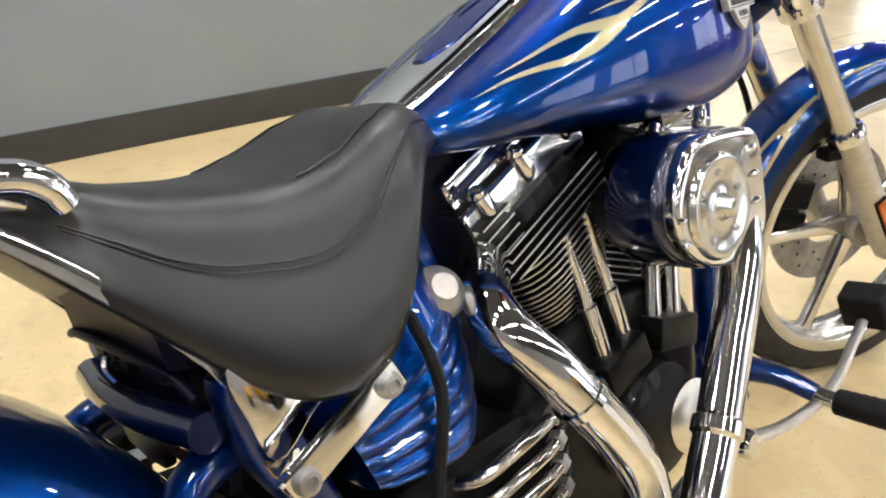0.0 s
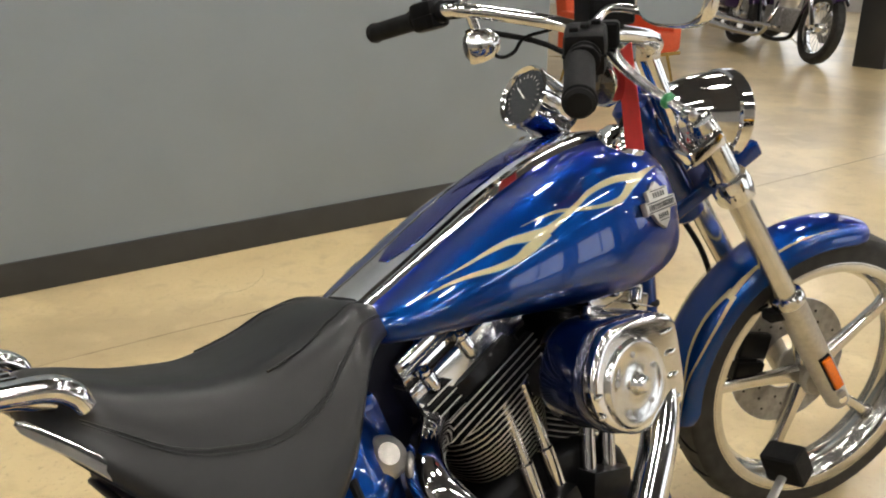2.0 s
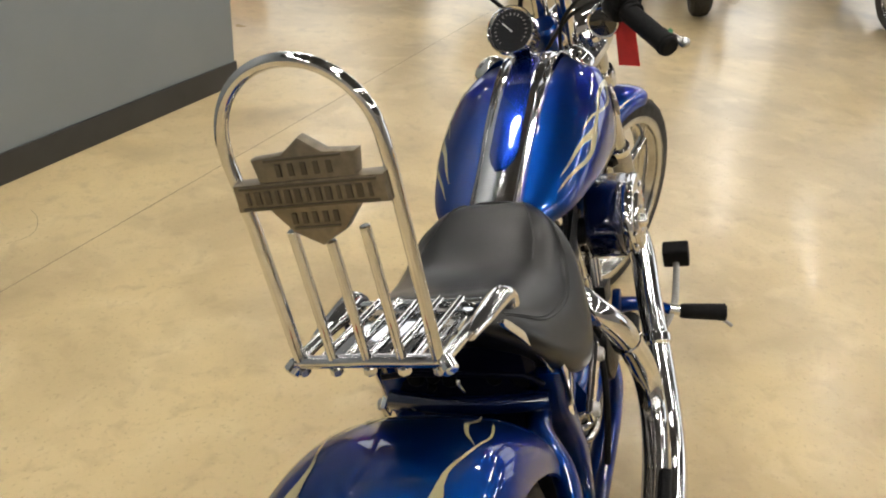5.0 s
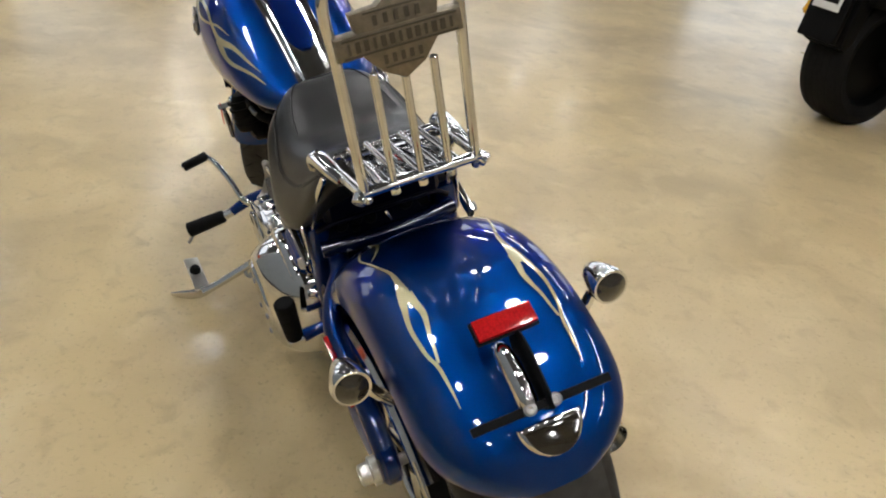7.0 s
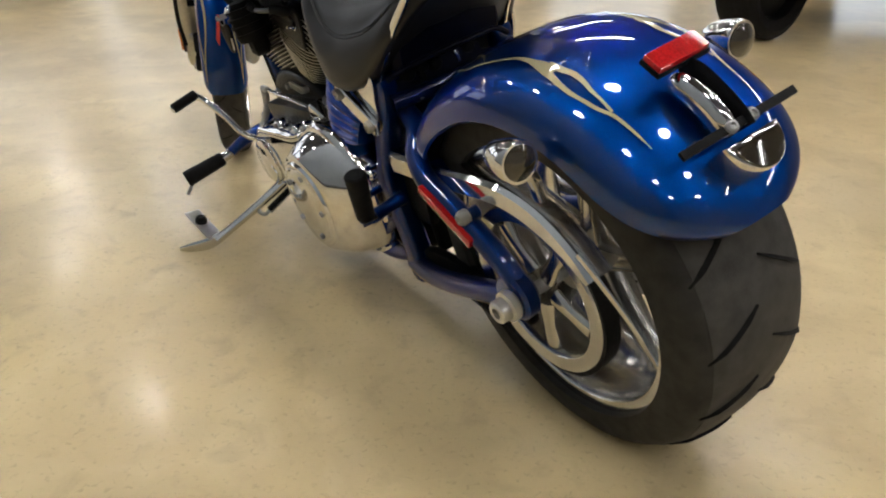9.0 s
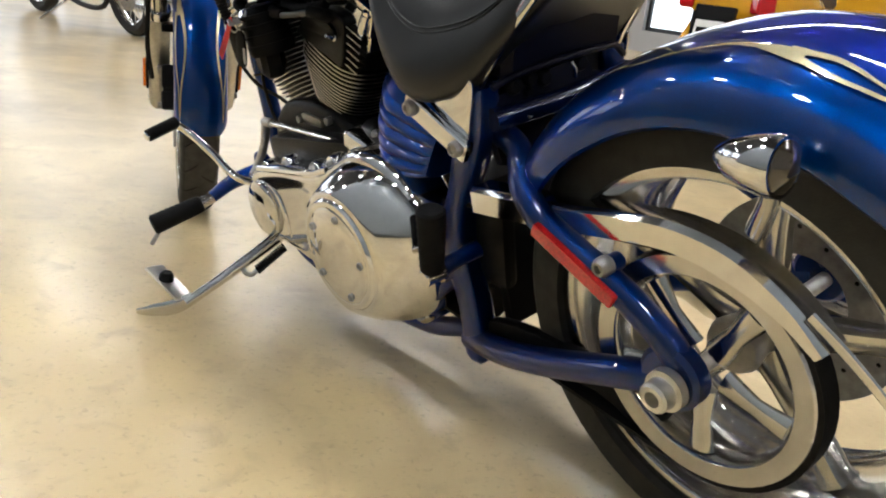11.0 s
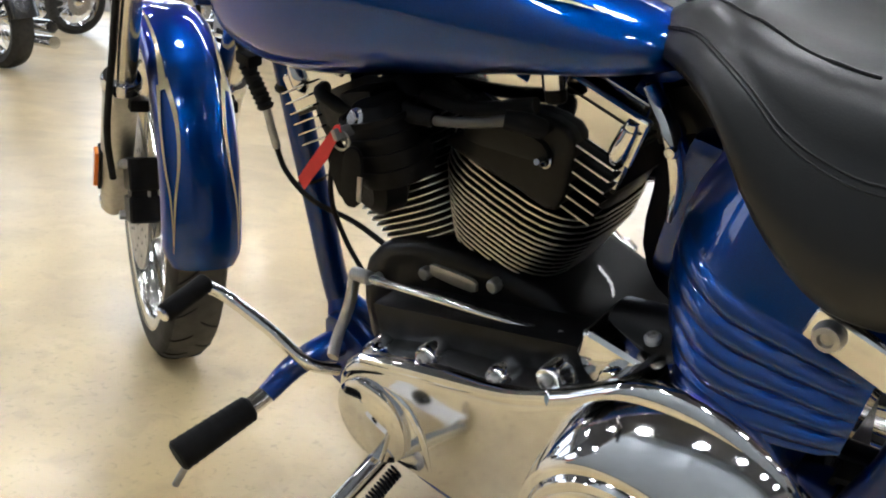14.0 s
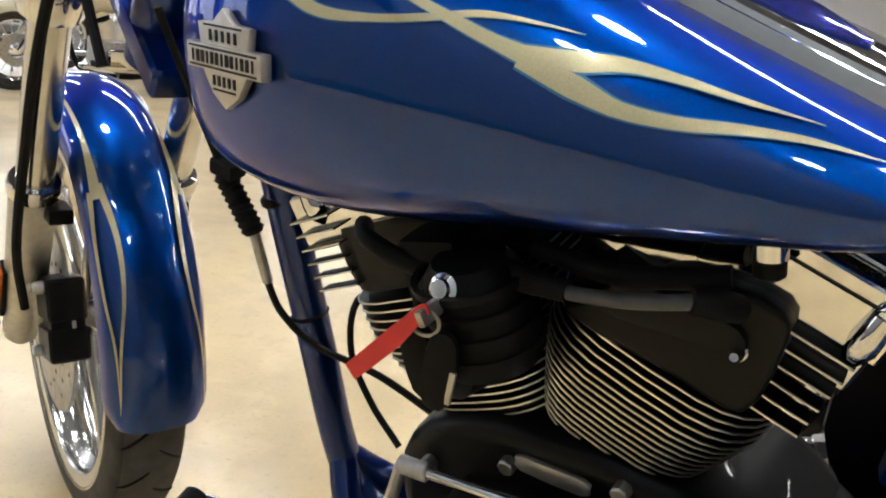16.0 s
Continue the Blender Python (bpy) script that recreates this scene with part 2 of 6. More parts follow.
X0, X1, Y0, Y1, H = -7.0, 13.5, -9.5, 9.5, 4.2
part("floor", block(X1 - X0, Y1 - Y0, 0.1, 0, pose((X0 + X1) / 2, (Y0 + Y1) / 2, -0.05)), FLOOR)["kind"] = "structure"
bpy.data.objects["floor"]["label"] = "tan polished concrete floor with stains and a soft shine"
part("ceiling", block(X1 - X0, Y1 - Y0, 0.1, 0, pose((X0 + X1) / 2, (Y0 + Y1) / 2, H + 0.05)), CEIL)["kind"] = "structure"
for nm, sx, sy, cx, cy in (("wall_back", 0.2, Y1 - Y0, X0 - 0.1, (Y0 + Y1) / 2), ("wall_left", X1 - X0, 0.2, (X0 + X1) / 2, Y1 + 0.1)):
    tagged(part(nm, block(sx, sy, H, 0, pose(cx, cy, H / 2)), OFFWHITE), "plain greyish showroom wall", kind="structure")

# two walls have rows of shop windows
def window_wall(name, m, lo, hi, spans):
    """A wall along its own x axis with window openings; m places it, its inner face at y = 0."""
    bm = bmesh.new()
    edges = [lo, *[v for w in spans for v in w], hi]
    for a, b in zip(edges[0::2], edges[1::2]):
        block(b - a, 0.2, H, 0, m @ pose((a + b) / 2, 0.1, H / 2), bm)
    for a, b in spans:
        block(b - a, 0.2, 0.3, 0, m @ pose((a + b) / 2, 0.1, 0.15), bm)
        block(b - a, 0.2, H - 3.5, 0, m @ pose((a + b) / 2, 0.1, (3.5 + H) / 2), bm)
    tagged(part(name, bm, OFFWHITE), "greyish showroom wall with large windows", kind="structure")
    for a, b in spans:
        count[0] += 1
        w = tagged(part("window_%d" % count[0], block(b - a, 0.04, 0.06, 0.005, m @ pose((a + b) / 2, 0.1, 0.33)), PILLAR), "dark metal shop window frame", kind="structure")
        for x in (a + 0.03, (a + b) / 2, b - 0.03):
            part("window_frame", block(0.05, 0.05, 3.2, 0.005, m @ pose(x, 0.1, 1.9)), PILLAR, w)
    tagged(part("backdrop", block(hi - lo, 0.1, H + 2, 0, m @ pose((lo + hi) / 2, 1.5, H / 2)), DAY), "bright hazy daylight outside the windows", kind="structure")


count = [0]
window_wall("wall_front", pose(X1, 0, 0, 0, 0, -90), -Y1, -Y0, [(-8.3, -5.5), (-4.8, -2.0), (-1.3, 1.5), (2.2, 5.0), (5.7, 8.5)])
window_wall("wall_right", pose(0, Y0, 0, 0, 0, 180), -X1, -X0, [(-11.4, -8.4), (-7.6, -4.6)])

# the grey partition beside the motorcycle
WALL_A, WALL_B = Vector((-6.6, 3.391, 0)), Vector((3.085, 2.066, 0))
wd = (WALL_B - WALL_A).normalized()
wa = math.degrees(math.atan2(wd.y, wd.x))
wl = (WALL_B - WALL_A).length
mid = (WALL_A + WALL_B) / 2
nrm = Vector((-wd.y, wd.x, 0))
c = mid + nrm * 0.075
tagged(part("wall_partition", block(wl, 0.15, H, 0.004, pose(c.x, c.y, H / 2, 0, 0, wa)), GREYWALL), "smooth mid-grey painted partition wall", kind="structure")
bb = bmesh.new()
c2 = mid - nrm * 0.004
block(wl + 0.012, 0.012, 0.118, 0.003, pose(c2.x, c2.y, 0.059, 0, 0, wa), bb)
c3 = WALL_B + nrm * 0.075 + wd * 0.004
block(0.012, 0.16, 0.118, 0.003, pose(c3.x, c3.y, 0.059, 0, 0, wa), bb)
tagged(part("baseboard", bb, BASEBOARD), "black rubber baseboard along the grey wall", kind="structure")

# round pendant lights in rows
def ceiling_light(x, y):
    e = empty("ceiling_light", pose(x, y, H - 0.6))
    tagged(e, "round white pendant light hung from the ceiling", "lamp", "rows of pendant lights")
    part("shade", lathe([(0.03, 0.16), (0.06, 0.15), (0.10, 0.06), (0.19, 0.0), (0.19, -0.012), (0.17, -0.006), (0.09, 0.05), (0.03, 0.10)], 24, m=pose(0, 0, 0, 90)), BLACK, e)
    part("diffuser", lathe([(0, -0.006), (0.16, -0.006), (0.165, 0.0), (0.14, 0.02), (0, 0.02)], 24, m=pose(0, 0, 0, 90)), LAMP, e)
    part("cable", rod((0, 0, 0.15), (0, 0, 0.6), 0.006, 6), BLACK, e)
    return e


def strip_light(x, y):
    e = empty("strip_light", pose(x, y, H - 0.6))
    tagged(e, "long white strip light hung from the ceiling", "lamp", "rows of strip lights")
    part("housing", plate([(-0.05, 0.0), (0.05, 0.0), (0.035, 0.05), (-0.035, 0.05)], 2.3, 0.006, pose(0, 0, 0, 0, 0, 90)), WHITE, e, "white metal housing")
    part("tube", rod((-1.1, 0, -0.010), (1.1, 0, -0.010), 0.024, 12), LAMP, e, "glowing tube")
    for sx in (-0.9, 0.9):
        part("cable", rod((sx, 0, 0.05), (sx, 0, 0.6), 0.004, 6), BLACK, e)
    return e


first = ceiling_light(-4.5, -0.35)
strip = strip_light(-4.0, -4.35)
for i in range(9):
    for j in range(5):
        if j > 1 and (i or j > 2) and (i < 5 or (i + j) % 2 == 0):
            copy_thing(first, pose(-4.5 + i * 1.7, -4.35 + j * 2.0, H - 0.6))
        elif j < 2 and i % 2 == 0 and (i or j):
            copy_thing(strip, pose(-4.0 + i * 1.7 + j * 0.4, -4.35 + j * 2.3, H - 0.6))
for i in range(2):
    for j in range(3):
        copy_thing(first, pose(10.6 + i * 1.8, -7.0 + j * 6.0, H - 0.6))
for px_, py_ in ((8.3, 2.8), (7.45, -6.0)):
    tagged(part("pillar", block(0.28, 0.28, H, 0.01, pose(px_, py_, H / 2)), PILLAR), "dark painted square steel column", kind="structure")

# ---- the blue motorcycle ----
LEAN = pose(0, 0, 0, -15)
bike = empty("motorcycle", LEAN)
tagged(bike, "blue chromed cruiser motorcycle with tan flames, leaning on its kickstand", "motorcycle")
RW = Vector((0.02, 0, 0.332))
FW = Vector((1.748, 0.003, 0.320))
AXIS = Vector((-0.5, 0, 0.8660))
PIVOT = FW - Vector((0.8660, 0, 0.5)) * 0.065
STEER = Matrix.Translation(PIVOT) @ Matrix.Rotation(radians(-25.5), 4, AXIS) @ Matrix.Translation(-PIVOT)


def up_fork(s, y=0.0, fwd=0.0):
    """A point s metres up the unsteered fork line from the axle."""
    return FW + AXIS * s + Vector((0.866 * fwd, y, 0.5 * fwd))


def tyre(parent, centre, R, w, rim_r, m, rows, label, cut=0.003):
    """A tyre with cut tread grooves."""
    prof = []
    for k in range(15):
        a = math.pi * (k / 14)
        h = -math.cos(a) * w / 2
        r = rim_r + (R - rim_r) * (math.sin(a) ** 0.42 if 0 < k < 14 else 0.0)
        prof.append((r, h))
    prof = [(rim_r - 0.004, -w * 0.36), *prof, (rim_r - 0.004, w * 0.36)]
    bm = lathe(prof, 72, m=Matrix.Translation(centre))
    t = part("tyre", bm, TREAD, parent, label, m)
    g = bmesh.new()
    for k in range(rows):
        for side in (-1, 1):
            a0 = 2 * math.pi * (k + (0.5 if side > 0 else 0)) / rows
            pts = []
            for q in range(5):
                f = q / 4
                y = side * w * (0.05 + 0.36 * f)
                a = a0 + 0.16 * f * (18 / rows)
                s = math.acos(max(-1, min(1, -y / (w / 2))))
                r = rim_r + (R - rim_r) * math.sin(s) ** 0.42 + 0.0004
                pts.append(Vector(centre) + Vector((r * math.cos(a), y, r * math.sin(a))))
            tube(pts, [cut * 0.5, cut, cut, cut, cut * 0.3], 4, 2, g, flat=0.5)
    cap = [(rim_r + (R - rim_r) * math.sin(math.acos(-v / 0.5)) ** 0.42 + 0.0006, v * w) for v in (-0.38, -0.3, -0.2, -0.1, 0, 0.1, 0.2, 0.3, 0.38)]
    part("tread", lathe(cap + [(r - 0.004, h) for r, h in cap[::-1]] + cap[:1], 72, m=Matrix.Translation(centre)), DUSTY, t, "dusty worn tread surface", m)
    tagged(part("tread_pattern", g, GROOVE, t, "dark cut tread grooves", m), kind="stuff")
    return t


def wheel(name, centre, R, w, rim_r, m, rows, spokes, hubw, slim=1.0, turn=20):
    """A cast wheel: rim, spokes, hub and tyre."""
    bw = w * 0.42
    half = [(rim_r + 0.006, bw), (rim_r + 0.007, bw + 0.006), (rim_r + 0.003, bw + 0.008), (rim_r - 0.017, bw + 0.004), (rim_r - 0.019, bw + 0.001), (rim_r - 0.015, bw - 0.008), (rim_r - 0.018, bw * 0.6), (rim_r - 0.026, bw * 0.42), (rim_r - 0.030, 0.0)]
    prof = half + [(r, -h) for r, h in half[-2::-1]] + [(rim_r - 0.002, 0), (rim_r + 0.006, bw)]
    rim = part(name, lathe(prof, 72, m=Matrix.Translation(centre)), POLISHED, bike, "polished aluminium wheel rim", m)
    tyre(rim, centre, R, w, rim_r, m, rows, "black rubber tyre", 0.006 if w > 0.15 else 0.004)
    part("hub", lathe([(0.012, -hubw), (0.034, -hubw), (0.038, -hubw + 0.01), (0.03, -hubw * 0.4), (0.03, hubw * 0.4), (0.038, hubw - 0.01), (0.034, hubw), (0.012, hubw)], 32, m=Matrix.Translation(centre)), SATIN, rim, "", m)
    for k in range(5):
        a = 2 * math.pi * k / 5 + radians(turn)
        bm = bmesh.new()
        rings = []
        for f, hw, th in ((0.0, 0.030, 0.022), (0.25, 0.021, 0.02), (0.6, 0.017, 0.016), (0.9, 0.020, 0.016), (1.0, 0.032, 0.02)):
            r = 0.028 + (rim_r - 0.05) * f
            o = Vector((math.cos(a), 0, math.sin(a))) * r
            s = Vector((-math.sin(a), 0, math.cos(a)))
            rings.append([Vector(centre) + o + s * hw * slim * math.copysign(abs(math.cos(q)) ** 0.6, math.cos(q)) + Vector((0, th * spokes * math.sin(q), 0)) for q in (2 * math.pi * j / 12 for j in range(12))])
        skin(bm, rings)
        part("spoke", bm, POLISHED, rim, "", m)
    return rim


def disc(parent, centre, r, y, m):
    bm = bmesh.new()
    lathe([(r * 0.45, -0.0025), (r, -0.0025), (r, 0.0025), (r * 0.45, 0.0025), (r * 0.45, -0.0025)], 48, bm, Matrix.Translation(Vector(centre) + Vector((0, y, 0))))
    d = part("brake_disc", bm, STEEL, parent, "drilled steel brake disc", m)
    for k in range(30):
        a = k * 2 * math.pi / 30
        rr = r * (0.6 + 0.12 * (k % 3))
        c = Vector(centre) + Vector((rr * math.cos(a), y, rr * math.sin(a)))
        part("drilled_hole", rod(c + Vector((0, -0.0032, 0)), c + Vector((0, 0.0032, 0)), 0.0035, 6), BLACK, d, "", m)


rear = wheel("rear_wheel", RW, 0.326, 0.235, 0.243, None, 16, 1.3, 0.07)
disc(rear, RW, 0.145, -0.085, None)
front = wheel("front_wheel", FW, 0.317, 0.095, 0.257, STEER, 26, 0.8, 0.045, 0.68, 33)
disc(front, FW, 0.146, 0.055, STEER)

# rear pulley, belt and belt guard
pulley = part("rear_pulley", lathe([(0.119, 0.108), (0.148, 0.106), (0.150, 0.108), (0.150, 0.137), (0.147, 0.141), (0.124, 0.139), (0.120, 0.134), (0.119, 0.108)], 60, m=Matrix.Translation(RW)), POLISHED, rear, "machined drive belt pulley")
for k in range(5):
    a = 2 * math.pi * k / 5 + 0.9
    o = Vector((math.cos(a), 0, math.sin(a)))
    part("pulley_arm", tube([RW + Vector((0, 0.122, 0)) + o * 0.03, RW + Vector((0, 0.126, 0)) + o * 0.075, RW + Vector((0, 0.124, 0)) + o * 0.116], [0.018, 0.013, 0.018], 10, 3, flat=0.6, up=(0, 1, 0)), POLISHED, rear)
belt = bmesh.new()
bl = []
for k in range(25):
    a = radians(-95 - 170 * k / 24)
    bl.append(RW + Vector((0.153 * math.cos(a), 0.122, 0.153 * math.sin(a))))
bl = [Vector((0.62, 0.122, 0.235)), *bl, Vector((0.62, 0.122, 0.400))]
rings = []
for i, p in enumerate(bl):
    d = (bl[min(i + 1, len(bl) - 1)] - bl[max(i - 1, 0)]).normalized()
    nn = Vector((-d.z, 0, d.x))
    rings.append([p + nn * u + Vector((0, v, 0)) for u, v in ((-0.003, -0.015), (0.003, -0.015), (0.003, 0.015), (-0.003, 0.015))])
skin(belt, rings)
part("drive_belt", belt, RUBBER, bike, "black toothed drive belt")
guard = bmesh.new()
line = [(0.395, 0.464), (0.30, 0.476), (0.212, 0.489), (0.125, 0.505), (0.052, 0.513), (-0.022, 0.503), (-0.088, 0.470), (-0.132, 0.430)]
rings = []
pts = spline([(x, 0, z) for x, z in line], 4)
for i, p in enumerate(pts):
    f = i / (len(pts) - 1)
    d = (pts[min(i + 1, len(pts) - 1)] - pts[max(i - 1, 0)]).normalized()
    nn = Vector((-d.z, 0, d.x)) * -1
    wd_ = (0.034 - 0.003 * math.sin(f * 3)) * (1 - 0.6 * max(0.0, (f - 0.72) / 0.28))
    rings.append([p + nn * u + Vector((0, v, 0)) for u, v in ((-0.004, 0.104), (0.002, 0.110), (0.003, 0.142), (-0.003, 0.150), (-wd_, 0.150), (-wd_, 0.146), (-0.009, 0.145), (-0.006, 0.108))])
skin(guard, rings)
part("belt_guard", guard, CHROME, bike, "chromed drive belt guard")
part("guard_blade", tube([(-0.112, 0.148, 0.468), (-0.150, 0.149, 0.444), (-0.192, 0.150, 0.412), (-0.228, 0.150, 0.380)], [0.007, 0.007, 0.006, 0.003], 12, 4, flat=0.35, up=(0, 1, 0)), CHROME, bike, "chromed blade behind the belt guard")

# swingarm
for s in (1, -1):
    y = 0.165 * s
    sw = part("swingarm", tube([(0.392, 0.098 * s, 0.538), (0.352, 0.108 * s, 0.536), (0.326, 0.116 * s, 0.526), (0.304, 0.134 * s, 0.512), (0.284, 0.150 * s, 0.496), (0.242, y, 0.474), (0.19, y, 0.450), (0.116, y, 0.420), (0.046, y, 0.380), (0.022, y, 0.355)], 0.019, 14, 5), FRAMEBLUE, bike, "blue painted swingarm tube")
    tube_low = tube([(0.44, 0.13 * s, 0.190), (0.352, 0.148 * s, 0.212), (0.25, 0.158 * s, 0.246), (0.12, y, 0.298), (0.04, y, 0.325)], 0.021, 14, 6)
    part("lower_tube", tube_low, FRAMEBLUE, sw)
    part("axle_plate", lathe([(0, -0.016), (0.036, -0.016), (0.042, -0.01), (0.042, 0.01), (0.036, 0.016), (0, 0.016)], 28, m=Matrix.Translation((0.03, y, 0.337))), FRAMEBLUE, sw)
    nut = bmesh.new()
    lathe([(0.010, 0.0), (0.022, 0.0), (0.026, 0.004), (0.026, 0.016), (0.02, 0.018), (0.019, 0.034), (0.016, 0.037), (0.010, 0.037), (0.009, 0.02), (0, 0.02)], 24, nut, Matrix.Translation((0.022, y + 0.016 * s, 0.334)) @ (Matrix.Identity(4) if s > 0 else Matrix.Rotation(math.pi, 4, "Z")))
    part("axle_nut", nut, ALU, sw, "bare aluminium axle nut")
    a, b = Vector((0.232, y + 0.020 * s, 0.470)), Vector((0.104, y + 0.020 * s, 0.413))
    part("side_reflector", block(0.012, (b - a).length, 0.019, 0.004, along((a + b) / 2, b) @ pose(0, 0, 0)), RED, sw, "long red side reflector")
    part("adjuster", bolt_head((0.130, y + 0.006 * s, 0.447), (0, s, 0), 0.013, 0.014), STEEL, sw)
    part("adjuster", rod((0.130, y - 0.02 * s, 0.445), (0.130, y + 0.008 * s, 0.445), 0.012, 18), FRAMEBLUE, sw)
part("axle", rod((0.022, -0.17, 0.334), (0.022, 0.17, 0.334), 0.011), STEEL, bike)


# rear fender
def fender_ring(ang, centre, r, half, skirt, m=None, thick=0.004, seg=16):
    """A cross-section of a fender at a polar angle: outer skin, then inner skin."""
    o = Vector((math.cos(ang), 0, math.sin(ang)))
    out, inn = [], []
    for k in range(seg + 1):
        q = -1 + 2 * k / seg
        a = q * math.pi / 2
        y = half * math.copysign(abs(math.sin(a)) ** 0.75, a)
        d = skirt * (1 - abs(math.cos(a)) ** 0.8)
        out.append(Vector(centre) + o * (r - d) + Vector((0, y, 0)))
        inn.append(Vector(centre) + o * (r - d - thick) + Vector((0, y * (1 - thick / half), 0)))
    return out + inn[::-1]


def rear_r(deg):
    return 0.368 + 0.040 * max(0, (deg - 60) / 110)


RF0, RF1 = 28, 148
bm = bmesh.new()
rings = []
for k in range(57):
    dg = RF0 + (RF1 - RF0) * (1 - (1 - k / 56) ** 1.35)
    e = max(0, (dg - 120) / 28)
    g = max(0, (40 - dg) / 12)
    skirt = 0.076 - 0.046 * e ** 2
    rings.append(fender_ring(radians(dg), RW, rear_r(dg) - 0.012 * e ** 2, 0.157 * max(0.05, 1 - (0.955 * e) ** 3.2) ** 0.5 - 0.01 * g, skirt))
skin(bm, rings)
rfender = part("rear_fender", bm, BLUE, bike, "wide glossy metallic blue rear fender")

# seat
SEAT = [(0.258, 0.772, 0.050, 0.752), (0.268, 0.786, 0.082, 0.742), (0.288, 0.791, 0.112, 0.716), (0.32, 0.783, 0.138, 0.678), (0.37, 0.764, 0.160, 0.622), (0.42, 0.751, 0.174, 0.592), (0.47, 0.743, 0.180, 0.585), (0.51, 0.745, 0.178, 0.598),
        (0.555, 0.754, 0.166, 0.640), (0.60, 0.768, 0.144, 0.700), (0.645, 0.775, 0.110, 0.722), (0.69, 0.758, 0.078, 0.728), (0.714, 0.742, 0.055, 0.728)]


def seat_ring(x, zc, w, zb):
    d = zb - zc
    half = [(0.0, zc - 0.002), (0.36 * w, zc), (0.58 * w, zc + d * 0.05), (0.70 * w, zc + d * 0.15), (0.775 * w, zc + d * 0.30), (0.81 * w, zc + d * 0.385), (0.822 * w, zc + d * 0.40), (0.865 * w, zc + d * 0.48),
            (0.955 * w, zc + d * 0.68), (0.995 * w, zc + d * 0.86), (0.985 * w, zc + d * 0.96), (0.94 * w, zb), (0.80 * w, zb + 0.003), (0.3 * w, zb + 0.02)]
    low = 0.022 * max(0.0, 1 - ((x - 0.49) / 0.13) ** 2)
    return [Vector((x, y, z)) for y, z in half] + [Vector((x, -y, z + low * (z - zc) / (zc - zb))) for y, z in half[:0:-1]]


def seat_at(x):
    pts = spline([(a, b, c) for a, b, c, d in SEAT], 8)
    pt2 = spline([(a, d, 0) for a, b, c, d in SEAT], 8)
    k = min(range(len(pts)), key=lambda i: abs(pts[i].x - x))
    return pts[k].y, pts[k].z, pt2[k].y


bm = bmesh.new()
p1 = spline([(a, b, c) for a, b, c, d in SEAT], 4)
p2 = spline([(a, d, 0) for a, b, c, d in SEAT], 4)
skin(bm, [seat_ring(a.x, a.y, a.z, b.y) for a, b in zip(p1, p2)])
seat = part("seat", bm, LEATHER, bike, "black leather solo seat with stitched seam")
seat.data.set_sharp_from_angle(angle=radians(85))
for s in (1, -1):
    pts = []
    for k in range(12):
        x = 0.50 + 0.17 * k / 11
        zc, w, zb = seat_at(x)
        pts.append((x, s * 0.56 * w, zc + (zb - zc) * 0.043 + 0.0008))
    part("seam", tube(pts, 0.0013, 6, 3), LEATHER, seat)
for s in (1, -1):
    for off in (0.0, 0.006):
        pts = []
        for k in range(14):
            x = 0.30 + 0.40 * k / 13
            zc, w, zb = seat_at(x)
            d = (zb - zc) * (0.392 + off * 6)
            pts.append((x, s * ((0.818 + off * 3) * w + 0.0012), zc + d))
        part("seam", tube(pts, 0.0009, 6, 3), LEATHER, seat, "black stitched seam")

# fuel tank
TANK = [(0.655, 0.735, 0.715, 0.055), (0.672, 0.754, 0.710, 0.094), (0.72, 0.774, 0.705, 0.126), (0.80, 0.808, 0.698, 0.148), (0.90, 0.851, 0.684, 0.163), (1.00, 0.884, 0.670, 0.170), (1.08, 0.900, 0.662, 0.170),
        (1.155, 0.902, 0.664, 0.161), (1.212, 0.884, 0.676, 0.143), (1.246, 0.846, 0.697, 0.110), (1.262, 0.810, 0.73, 0.068)]
TK1 = spline([(a, b, c) for a, b, c, d in TANK], 5)
TK2 = spline([(a, d, 0) for a, b, c, d in TANK], 5)


def tank_point(x, ang, lift=0.0):
    """A point on the tank's skin: ang 0 is the top, 90 the left side, 180 the belly."""
    k = max(0, min(len(TK1) - 2, sum(1 for p in TK1 if p.x <= x) - 1))
    f = (x - TK1[k].x) / (TK1[k + 1].x - TK1[k].x)
    top = TK1[k].y + (TK1[k + 1].y - TK1[k].y) * f
    low = TK1[k].z + (TK1[k + 1].z - TK1[k].z) * f
    w = TK2[k].y + (TK2[k + 1].y - TK2[k].y) * f
    zm = low + (top - low) * 0.42
    if 0 < ang < 180:
        w *= 1.05
    a = radians(ang)
    sn, cs = math.sin(a), math.cos(a)
    h = (top - zm) if cs > 0 else (zm - low)
    e = 0.52
    y = (w + lift) * math.copysign(abs(sn) ** e, sn)
    z = zm + (h + lift) * math.copysign(abs(cs) ** (0.9 if cs > 0 else 0.7), cs)
    return Vector((x, y, z))


bm = bmesh.new()
skin(bm, [[tank_point(p.x, 360 * j / 48) for j in range(48)] for p in TK1[:-1]] + [[tank_point(TK1[-1].x - 1e-4, 360 * j / 48) for j in range(48)]])
tank = part("fuel_tank", bm, BLUE, bike, "teardrop fuel tank in metallic blue with tan flames")


